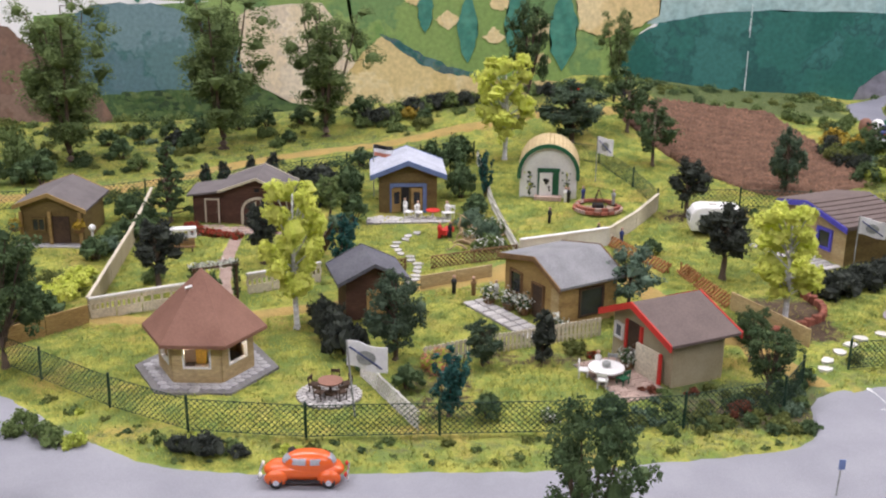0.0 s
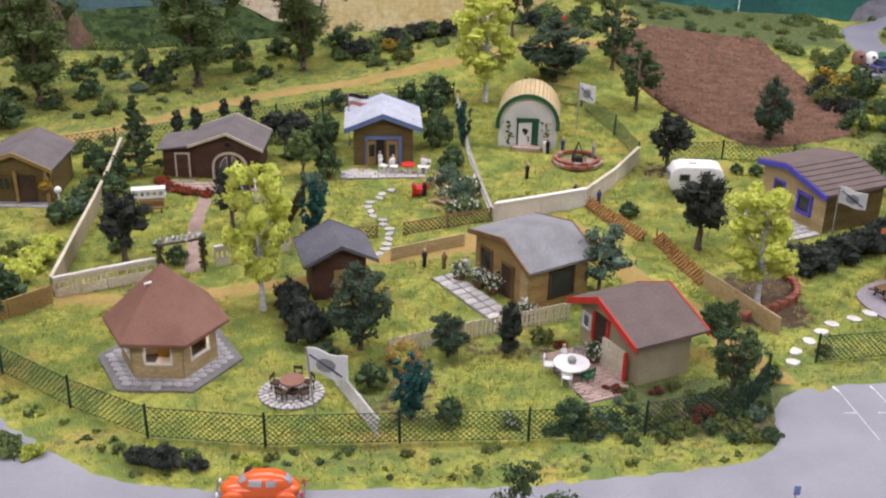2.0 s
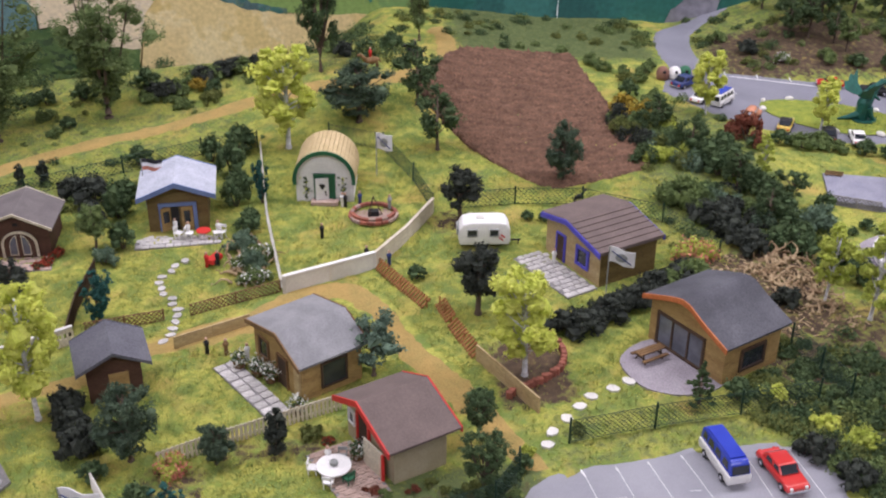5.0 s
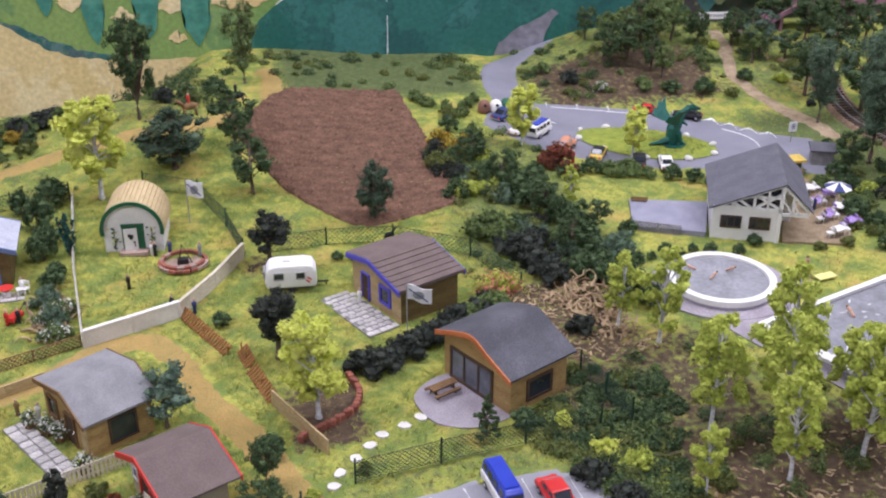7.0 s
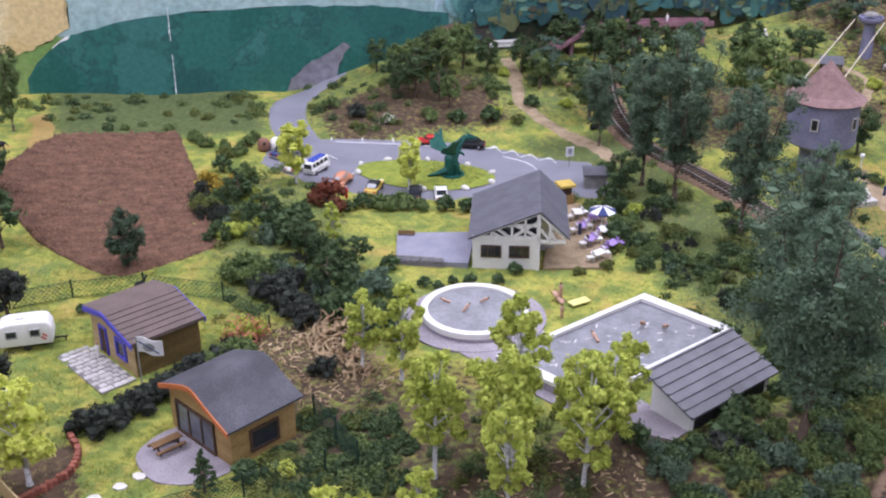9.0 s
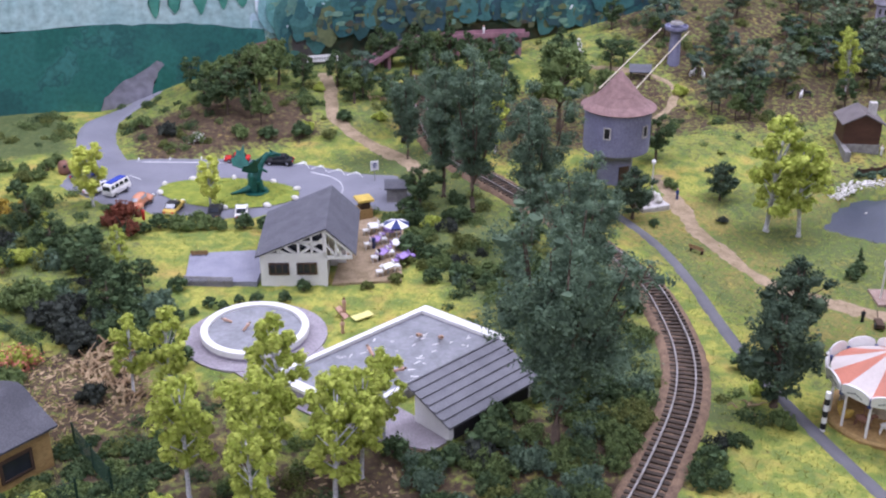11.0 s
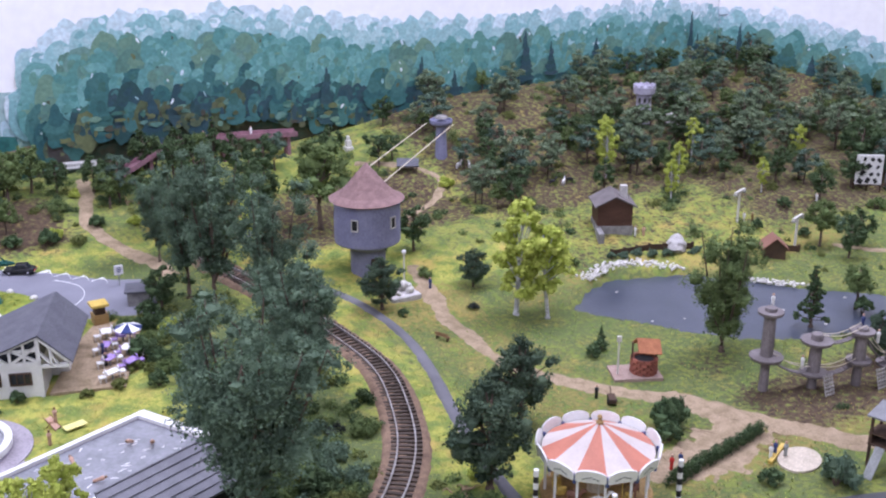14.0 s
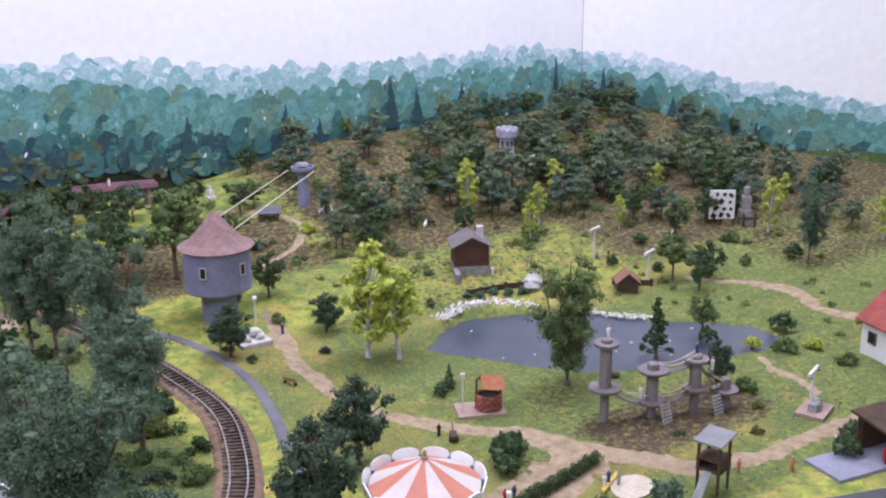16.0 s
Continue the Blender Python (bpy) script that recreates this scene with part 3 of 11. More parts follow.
daub("painted_forest", [(26, -6), (26, 7), (29, 10.5), (33, 12.8), (40, 14.3), (52, 15), (66, 14.8), (78, 13.8), (90, 12), (92, -6)], P_TEAL, 7)
daub("painted_road", [(62, -4), (64.2, 3.0), (67, 5.4), (73, 8.6), (73.9, 8.0), (71.6, 3.7), (71, -4)], P_ROAD, 8)
daub("painted_field", [(84, 7), (87, 9.2), (92, 10.4), (97, 9.6), (96, 4), (84, 4)], P_BROWN, 8)


def poplar(u, z, w, h, material, layer):
    n = 14
    pts = [(u + w * math.sin(math.pi * min(1, k / n * 1.15)) ** 0.8 * s * rng.uniform(.8, 1.15), z + h * k / n)
           for s, ks in ((1, range(n + 1)), (-1, range(n, -1, -1))) for k in ks]
    bm = bmesh.new()
    f = bm.faces.new([bm.verts.new(on_wall(a, b, layer)) for a, b in pts])
    bmesh.ops.triangulate(bm, faces=[f])
    part("painted_poplar", bm, material, backdrop)


for u, z, w, h in ((-2.5, 11, 1.2, 8), (4, 6.5, 1.5, 12), (11.5, 7, 1.9, 13), (18.5, 5.5, 2.2, 14), (-37, 15, 1.2, 5), (-46, 15, 1.2, 5), (-29, 15.5, 1, 4),
                   (73.5, 15, .9, 6), (76.5, 15.5, 1, 5), (80.5, 15, 1.1, 7), (84, 15.5, 1, 6.5), (87, 15.5, 1.3, 7)):
    poplar(u, z, w, h, P_POPLAR, 9)
bm = bmesh.new()
for z0 in np.arange(0, 16, 1.0):
    if z0 not in (9.0, 10.0):
        f = bm.faces.new([bm.verts.new(on_wall(u, z, 12)) for u, z in ((46.75 + rng.uniform(-.1, .1), z0), (46.95, z0), (46.95, z0 + .9), (46.8, z0 + .9))])
part("board_seam", bm, P_STROKE, backdrop)


def ridge(u):
    return float(np.interp(u, [88, 90.5, 93, 98, 105, 127, 140, 152, 176, 217, 235, 247, 262, 285, 330], [11, 17, 24, 27, 29, 28.9, 26.4, 24.8, 23.5, 24, 22, 20.5, 17.5, 13.5, 10]))


def crown_line(name, u0, u1, drop, low, step, material, layer):
    """A band of painted tree crowns with a scalloped upper edge."""
    up = []
    u = u0
    while u < u1:
        w = step * rng.uniform(.6, 1.4)
        top = ridge(u + w / 2) - drop + rng.uniform(-1, 1) * step * 0.22
        for k in range(9):
            a = math.pi * k / 9
            up.append((u + w * (1 - math.cos(a)) / 2, top - w * 0.3 * (1 - math.sin(a)) + rng.uniform(-.22, .22)))
        u += w
    for side in (0, 1):
        run = [p for p in up if (p[0] <= 235) != bool(side)]
        if len(run) < 2:
            continue
        if side == 0 and u1 > 235:
            run.append((235, run[-1][1]))
        if side == 1:
            run.insert(0, (235.001, run[0][1]))
        bm = bmesh.new()
        lo = [bm.verts.new(on_wall(a, low, layer)) for a, b in run]
        hi = [bm.verts.new(on_wall(a, b, layer)) for a, b in run]
        for i in range(len(run) - 1):
            bm.faces.new((lo[i], lo[i + 1], hi[i + 1], hi[i]))
        part(name, bm, material, backdrop)


for drop, low_step, m in ((0.0, 4.2, P_FAR), (1.5, 3.4, P_FAR2), (4.6, 3.6, P_MID), (8.4, 3.6, P_MID2), (12.8, 3.4, P_NEAR)):
    crown_line("painted_treeline", 88 + drop * .15, 330, drop, -6, low_step, m, 3 + drop * .45)
crown_line("painted_treeline", 88, 330, 16.5, -6, 2.6, P_RUST, 10.6)

PAINTED_FIRS = [(161, 9.5, 2.0, 8.5), (184, 12, 1.9, 9), (190, 12.5, 1.4, 6), (201, 15, 1.1, 3.6), (142, 9, 2.2, 9), (111, 8, 2.6, 9), (226, 15, .9, 7), (240, 13, .9, 6), (246, 10, 1.4, 5), (255, 9, 1.2, 4), (228, 9, 1.6, 8), (118, 7, 2.2, 8), (262, 2, 2.2, 9), (273, 0, 2, 8), (168, 9, 1.6, 6)]
import collections


def brushed(name, cols):
    """Brush strokes: each stroke takes one colour of the palette."""
    m = mat(name, cols[0], cols[1], big=30, fine=170, rough=0.5, bump=0.3, grain=0.16)
    N, L = m.node_tree.nodes, m.node_tree.links
    g, ra = N.new("ShaderNodeNewGeometry"), N.new("ShaderNodeValToRGB")
    L.new(g.outputs["Random Per Island"], ra.inputs[0])
    while len(ra.color_ramp.elements) < len(cols):
        ra.color_ramp.elements.new(0.5)
    for k, (e, cc) in enumerate(zip(ra.color_ramp.elements, cols)):
        e.position, e.color = k / (len(cols) - 1), (*cc, 1)
    sc = next(n for n in N if n.type == "VECT_MATH" and n.operation == "SCALE")
    L.new(ra.outputs[0], sc.inputs[0])
    return m


S_MIST = brushed("white_mist_strokes", [(0.58, 0.69, 0.75), (0.50, 0.63, 0.69), (0.72, 0.79, 0.84), (0.42, 0.58, 0.63)])
S_PALE = brushed("pale_blue_green_strokes", [(0.34, 0.53, 0.57), (0.24, 0.44, 0.46), (0.44, 0.60, 0.63), (0.19, 0.38, 0.40)])
S_TEAL = brushed("teal_crown_strokes", [(0.115, 0.285, 0.275), (0.17, 0.36, 0.345), (0.085, 0.235, 0.225), (0.15, 0.30, 0.24)])
S_OLIVE = brushed("grey_green_crown_strokes", [(0.115, 0.235, 0.19), (0.16, 0.275, 0.20), (0.10, 0.205, 0.17), (0.145, 0.265, 0.235)])
S_DEEP = brushed("deep_teal_crown_strokes", [(0.045, 0.135, 0.135), (0.07, 0.175, 0.165), (0.035, 0.105, 0.115), (0.06, 0.15, 0.12)])
S_INK = brushed("blue_black_crown_strokes", [(0.028, 0.065, 0.082), (0.040, 0.085, 0.105), (0.03, 0.075, 0.075), (0.05, 0.085, 0.11)])
S_WARM = brushed("brown_olive_undergrowth_strokes", [(0.060, 0.070, 0.055), (0.095, 0.120, 0.060), (0.042, 0.080, 0.066), (0.145, 0.165, 0.075), (0.055, 0.048, 0.050)])
S_SCRUB = brushed("dark_green_scrub_strokes", [(0.075, 0.13, 0.05), (0.11, 0.17, 0.065), (0.055, 0.10, 0.045), (0.15, 0.20, 0.075)])
S_SCRUBDARK = brushed("blackish_scrub_strokes", [(0.03, 0.055, 0.03), (0.05, 0.08, 0.04)])
STROKES = collections.defaultdict(lambda: ([], []))
STROKE_LAYER = [12.0]


def stroke(m, u, z, w, h, n=10, rag=.22, lean=0.0):
    """One rounded dab of paint on the backdrop, proud of those before it."""
    if abs(u - 235) < w + .1:
        return
    V, F = STROKES[m]
    b = len(V)
    STROKE_LAYER[0] += .012
    V.append(tuple(on_wall(u, z, STROKE_LAYER[0])))
    for k in range(n):
        a = 2 * math.pi * k / n
        r = 1 + rng.uniform(-rag, rag)
        V.append(tuple(on_wall(u + w * r * math.cos(a) + lean * h * math.sin(a), z + h * r * math.sin(a), STROKE_LAYER[0])))
        F.append((b, b + 1 + k, b + 1 + (k + 1) % n))


def painted_crown(u, z, w, body, light, dark):
    """A tree crown in strokes: a body, lighter dabs on its upper side and darker ones beneath."""
    stroke(body, u, z - w * .7, w, w * rng.uniform(1.3, 1.9), 18, .09)
    for _ in range(3):
        stroke(rng.choice((body, light)), u + rng.uniform(-.55, .5) * w, z + rng.uniform(-.2, .5) * w, w * rng.uniform(.22, .42), w * rng.uniform(.16, .34), 9, .25, rng.uniform(-.5, .5))
    for _ in range(2):
        stroke(dark, u + rng.uniform(-.6, .7) * w, z - rng.uniform(.5, 1.3) * w, w * rng.uniform(.16, .32), w * rng.uniform(.2, .5), 8, .3)
    for _ in range(3):
        stroke(body, u + rng.uniform(-.8, .8) * w, z + rng.uniform(-.7, .3) * w, w * rng.uniform(.2, .36), w * rng.uniform(.2, .4), 9, .3)


for drop, width, sets in ((1.2, 2.2, ((S_MIST, S_MIST, S_PALE), (S_MIST, S_MIST, S_MIST), (S_PALE, S_MIST, S_PALE))), (3.0, 2.3, ((S_PALE, S_MIST, S_PALE), (S_PALE, S_PALE, S_TEAL), (S_PALE, S_PALE, S_PALE))),
                          (5.2, 2.4, ((S_TEAL, S_TEAL, S_TEAL), (S_TEAL, S_PALE, S_TEAL), (S_OLIVE, S_TEAL, S_TEAL))), (7.6, 2.3, ((S_TEAL, S_TEAL, S_DEEP), (S_OLIVE, S_OLIVE, S_TEAL), (S_TEAL, S_OLIVE, S_TEAL))),
                          (10.2, 2.1, ((S_TEAL, S_TEAL, S_DEEP), (S_DEEP, S_DEEP, S_DEEP), (S_OLIVE, S_TEAL, S_DEEP))), (12.8, 1.8, ((S_DEEP, S_DEEP, S_INK), (S_DEEP, S_TEAL, S_DEEP), (S_INK, S_DEEP, S_INK))),
                          (15.2, 1.6, ((S_DEEP, S_OLIVE, S_WARM), (S_INK, S_DEEP, S_WARM), (S_WARM, S_OLIVE, S_INK)))):
    u = 91 + drop * .25
    while u < 326:
        w = width * rng.uniform(.65, 1.3)
        painted_crown(u, ridge(u) - drop + rng.uniform(-.7, .7) * (1 if drop > 2 else .5), w, *rng.choice(sets))
        u += w * rng.uniform(1.0, 1.5)
for u in (96, 103, 125, 133, 151, 156, 172, 177, 196, 209, 215, 250):
    h = rng.uniform(4.5, 6.5)
    for k in range(5):
        stroke(S_DEEP, u + rng.uniform(-.2, .2), 10 + h * (.15 + .17 * k), (1.7, 1.9, 1.8, 1.4, .8)[k] * rng.uniform(.9, 1.1), h * .2, 12, .15)
for u, z, w, h in PAINTED_FIRS:
    for k in range(9):
        t = k / 8
        stroke(S_INK, u + rng.uniform(-.12, .12) * w, z + h * t * .92, w * (1.02 - t * .9) * rng.uniform(.9, 1.1), h * .1, 9, .22)
for i in range(150):
    u = rng.uniform(92, 315)
    stroke(rng.choice((S_MIST, S_MIST, S_PALE, S_WARM)), u, ridge(u) - rng.uniform(2, 15), rng.uniform(.08, .3), rng.uniform(.1, .6), 7, .35, rng.uniform(-.6, .6))
for i in range(260):
    u = rng.uniform(92, 320)
    stroke(rng.choice((S_WARM, S_WARM, S_OLIVE, S_DEEP)), u, ridge(u) - rng.uniform(14.5, 18.5), rng.uniform(.3, 1.1), rng.uniform(.2, .6), 8, .3)
# dark scrub painted on the far slope behind the gardens
for i in range(420):
    z = rng.uniform(-6, 2)
    u = rng.uniform(float(np.interp(z, [-6, .5, 2], [-44, -50, -48])), float(np.interp(z, [-6, -1, 2], [-9, -21, -27])))
    stroke(rng.choice((S_SCRUB, S_SCRUB, S_SCRUB, S_SCRUBDARK)), u, z - .3, rng.uniform(.3, .9), rng.uniform(.18, .45), 8, .3)
for m, (V, F) in STROKES.items():
    raw("painted_wood", np.array(V), np.array(F), m, backdrop)
bm = bmesh.new()
bm.faces.new([bm.verts.new(on_wall(u, z, 1)) for u, z in ((234.82, 15), (234.95, 15), (234.95, 66), (234.84, 66))])
part("board_seam", bm, M_GREY_INK, backdrop)
daub("painted_field", [(262, -4), (263, 0), (275, 2.2), (300, 2.6), (330, 2), (330, -6)], P_DGREEN, 95)
daub("painted_tree", [(266, -3), (268, 3), (272, 4), (276, 1), (276, -4)], P_NEAR, 96)

# ---- land ----
COVER = bpy.data.materials.new("turf_and_soil")
COVER.use_nodes = True


def build_cover():
    nt = COVER.node_tree
    N, L = nt.nodes, nt.links
    b = N["Principled BSDF"]
    b.inputs["Roughness"].default_value, b.inputs["Specular IOR Level"].default_value = 0.95, 0.15
    tc = N.new("ShaderNodeTexCoord")

    def noise_at(scale, detail=4):
        n = N.new("ShaderNodeTexNoise")
        n.inputs["Scale"].default_value, n.inputs["Detail"].default_value = scale, detail
        L.new(tc.outputs["Object"], n.inputs[0])
        return n.outputs[0]

    def rng_map(sock, a, c, lo=0.0, hi=1.0):
        r = N.new("ShaderNodeMapRange")
        r.inputs[1].default_value, r.inputs[2].default_value, r.inputs[3].default_value, r.inputs[4].default_value = a, c, lo, hi
        L.new(sock, r.inputs[0])
        return r.outputs[0]

    def mixed(f, a, c):
        m = N.new("ShaderNodeMix")
        m.data_type = "RGBA"
        L.new(f, m.inputs[0])
        for s, k in ((a, 6), (c, 7)):
            if isinstance(s, tuple):
                m.inputs[k].default_value = (*s, 1)
            else:
                L.new(s, m.inputs[k])
        return m.outputs[2]

    n_big, n_mid, n_fine = noise_at(26, 5), noise_at(140, 4), noise_at(900, 3)
    at_ = N.new("ShaderNodeAttribute")
    at_.attribute_name = "cover"
    sep = N.new("ShaderNodeSeparateColor")
    L.new(at_.outputs["Color"], sep.inputs[0])

    def edge(sock):
        s = N.new("ShaderNodeMath")
        s.operation = "ADD"
        L.new(sock, s.inputs[0])
        L.new(rng_map(n_mid, 0.25, 0.75, -0.45, 0.45), s.inputs[1])
        return rng_map(s.outputs[0], 0.30, 0.78)

    n_soft = noise_at(48, 5)
    lawn = mixed(rng_map(n_soft, 0.42, 0.60), (0.385, 0.375, 0.080), (0.165, 0.218, 0.058))
    lawn = mixed(rng_map(n_mid, 0.52, 0.36, 0.0, 0.75), lawn, (0.165, 0.225, 0.046))
    lawn = mixed(rng_map(n_big, 0.44, 0.30, 0.0, 0.7), lawn, (0.130, 0.190, 0.042))
    lawn = mixed(rng_map(n_big, 0.55, 0.72), lawn, (0.42, 0.32, 0.09))
    scrub = mixed(rng_map(n_mid, 0.35, 0.65), (0.075, 0.105, 0.042), (0.125, 0.152, 0.056))
    soil = mixed(rng_map(n_mid, 0.35, 0.65), (0.122, 0.083, 0.052), (0.066, 0.047, 0.033))
    dry = mixed(rng_map(n_mid, 0.35, 0.65), (0.40, 0.28, 0.09), (0.30, 0.24, 0.07))
    col = mixed(edge(sep.outputs[1]), lawn, scrub)
    col = mixed(edge(sep.outputs[2]), col, dry)
    col = mixed(edge(sep.outputs[0]), col, soil)
    sc = N.new("ShaderNodeVectorMath")
    sc.operation = "SCALE"
    L.new(col, sc.inputs[0])
    L.new(rng_map(n_fine, 0.3, 0.7, 0.78, 1.22), sc.inputs["Scale"])
    L.new(sc.outputs[0], b.inputs["Base Color"])
    bp = N.new("ShaderNodeBump")
    bp.inputs["Strength"].default_value, bp.inputs["Distance"].default_value = 0.6, 0.001
    L.new(n_fine, bp.inputs["Height"])
    L.new(bp.outputs[0], b.inputs["Normal"])


build_cover()


def patch(x, y, x0, x1, y0, y1, s=4.0):
    return smooth(x, x0 - s, x0 + s) * (1 - smooth(x, x1 - s, x1 + s)) * smooth(y, y0 - s, y0 + s) * (1 - smooth(y, y1 - s, y1 + s))


def cover_of(x, y):
    """Shares of bare soil, dark scrub and dry straw on the land."""
    soil = np.maximum.reduce([0.84 * patch(x, y, 53, 80, 52, 74), 0.7 * patch(x, y, 46, 66, 70, 88), 0.8 * patch(x, y, 45, 58, 82, 99, 2.5), 0.74 * patch(x, y, 150, 235, 124, 172), 0.9 * patch(x, y, 66, 92, 144, 160, 3), 0.75 * patch(x, y, 80, 99, 57, 72, 3), 0.72 * patch(x, y, 188, 280, 106, 172, 5), 0.6 * patch(x, y, 212, 290, 88, 110, 5),
                              0.95 * patch(x, y, 24.9, 31.0, 75.5, 84.5, 1.0), 0.8 * patch(x, y, 144, 168, 60, 72, 3), 0.5 * patch(x, y, 130, 150, 60, 68, 3), 0.7 * bump2(x, y, 24, 106, 3, 3),
                              0.62 * patch(x, y, 3, 14, 70.5, 73, 1), 0.62 * patch(x, y, 16, 30, 61.5, 66, 1.5), 0.6 * patch(x, y, -2, 3, 62, 71, 1.5), 0.5 * patch(x, y, 45, 50, 92, 99, 1.5),
                              0.6 * bump2(x, y, -21.5, 81, 3, 3), 0.75 * patch(x, y, 112, 150, 128, 150, 3), 0.45 * patch(x, y, 150, 190, 106, 124, 4), 0.5 * bump2(x, y, 148, 78, 5, 4)])
    scrub = np.maximum.reduce([0.52 * patch(x, y, -110, 20, 137, 172), 0.44 * patch(x, y, -110, 3, 110, 136, 3), 1.0 * patch(x, y, 29, 58, 150, 172, 3), 0.62 * patch(x, y, 44, 62, 100, 134),
                               0.72 * patch(x, y, 45, 64, 66, 84), 0.55 * patch(x, y, 62, 110, 142, 172), 0.6 * patch(x, y, 60, 98, 58, 76), 0.45 * patch(x, y, 27, 50, 66, 76, 3), 0.78 * patch(x, y, 90, 107, 62, 140), 0.45 * patch(x, y, 24, 30, 105, 117, 3),
                               0.5 * patch(x, y, 130, 235, 118, 172), 0.4 * patch(x, y, -40, 24, 57, 61, 1.2), 0.66 * patch(x, y, 158, 260, 46, 104), 0.68 * patch(x, y, 116, 162, 48, 112), 0.6 * patch(x, y, 186, 300, 96, 172), 0.85 * patch(x, y, 15, 27, 61, 69, 1.5)])
    dry = np.maximum.reduce([0.5 * patch(x, y, -30, -8, 76, 81, 1.2), 0.45 * patch(x, y, -4, 6, 84, 88, 1.2), 0.6 * bump2(x, y, 27, 148, 3, 9), 0.45 * bump2(x, y, 142, 103, 5, 3), 0.4 * patch(x, y, 120, 135, 60, 100, 5),
                             0.5 * bump2(x, y, 150, 106, 6, 3), 0.5 * patch(x, y, 124, 164, 57, 67, 3), 0.5 * patch(x, y, 164, 200, 98, 108, 4), 0.5 * patch(x, y, 116, 134, 100, 112, 3), 0.4 * bump2(x, y, 175, 105, 10, 4)])
    return soil, scrub, dry


def land():
    xs, ys = np.arange(-118, 330.1, 0.9), np.arange(24, 171.0, 0.9)
    ys[-1] = 170.0
    X, Y = np.meshgrid(xs, ys, indexing="ij")
    Z = ground(X, Y)
    # a ragged surface of flock, a few tenths of a millimetre to a millimetre
    Z = Z + nprng.normal(0, 0.045, Z.shape)
    cx, cy = 166, 89
    for s in (1.0, 0.94):
        poly = [(cx + (a - cx) * s, cy + (b - cy) * s) for a, b in POND]
        Z = np.where(inside(poly, X, Y), np.minimum(Z, -3.05 if s == 1.0 else -4.2), Z)
    n, m = Z.shape
    i, j = np.meshgrid(np.arange(n - 1), np.arange(m - 1), indexing="ij")
    q = (i * m + j).ravel()
    ob = raw("ground", np.stack([X, Y, Z], 2).reshape(-1, 3), np.stack([q, q + m, q + m + 1, q + 1], 1), COVER, soft=True)
    soil, scrub, dry = cover_of(X.ravel(), Y.ravel())
    at_ = ob.data.color_attributes.new("cover", "FLOAT_COLOR", "POINT")
    at_.data.foreach_set("color", np.stack([soil, scrub, dry, np.ones_like(soil)], 1).astype(np.float32).ravel())
    return tagged(ob, "model landscape covered with green turf flock and brown soil", "ground", kind="structure")


land()

KEEP_OUT = []


def paved(ob, A, B, label, cat):
    KEEP_OUT.append([tuple(p) for p in np.asarray(A)[:, :2]] + [tuple(p) for p in np.asarray(B)[::-1, :2]])
    return tagged(ob, label, cat, kind="structure")


def strip(name, pts, width, material, label, cat, lift=0.12, n=60, nv=6, jag=0.0):
    c = spline(pts, n)[:, :2]
    d = np.gradient(c, axis=0)
    d /= np.linalg.norm(d, axis=1)[:, None]
    nrm = np.stack([-d[:, 1], d[:, 0]], 1)
    ws = np.atleast_1d(width)
    w = np.interp(np.linspace(0, 1, n), np.linspace(0, 1, len(ws)), ws)[:, None] / 2
    return paved(sheet(name, c + nrm * w, c - nrm * w, material, lift, nv, jag=jag), c + nrm * w, c - nrm * w, label, cat)


def area(name, a, b, material, label, cat, lift=0.12, n=50, nv=14, jag=0.0):
    A, B = spline(a, n), spline(b, n)
    return paved(sheet(name, A, B, material, lift, nv, jag=jag), A, B, label, cat)


area("road", [(-118, 92), (-60, 80), (-36, 70), (-28, 65.2), (-20.1, 59.0), (-15, 56.2), (-8.4, 55.6), (-0.9, 56.0), (6.3, 56.3), (14.7, 57.7), (21.5, 59.2), (23.6, 60.6), (24.3, 62.5), (24.5, 64.5), (25.6, 66.6), (28, 67.8), (31, 68.3), (37.6, 69.6), (44, 70), (48, 69)],
     [(-118, 76), (-60, 62), (-40, 48), (-32, 40), (-24, 38), (-15, 36), (-8, 35), (0, 35), (6, 35), (14, 35), (20, 35), (23, 35), (25, 35), (27, 35), (29, 35), (31, 35), (34, 35), (38, 35), (44, 35), (49, 35)], M_ASPHALT, "pale grey road and parking bay before the gardens", "road", lift=0.16, n=110, nv=24)
area("access_road", [(74, 170), (66.5, 163.5), (64.2, 155), (64.6, 146)], [(69.5, 170), (61.5, 165.5), (58.3, 156), (58.0, 143)], M_ASPHALT_DARK, "blue-grey access road leading to the backdrop", "road", lift=0.2, n=40, nv=10)
area("car_park", [(57.5, 147), (66, 147), (74, 143.8), (81, 141), (88, 137), (92.5, 132.5), (97.5, 129.5)], [(54.5, 138), (59, 131), (65.5, 126.2), (72, 123.8), (80, 122.2), (88, 119.6), (96, 117)], M_ASPHALT_DARK, "blue-grey car park round a green island", "car park", lift=0.13, n=60, nv=24)
strip("sand_lane", [(-118, 108), (-60, 107.5), (-38, 110.2), (-28, 115.5), (-17.3, 123.5), (-7.8, 129), (2, 133), (10, 134.5), (20, 136.5), (26.5, 142), (28, 149), (27, 160)], [3.4, 3.2, 3.0, 3, 2.8, 2.6], M_SAND, "yellow sandy farm lane through the grass", "path", lift=0.1, n=160, jag=0.36)
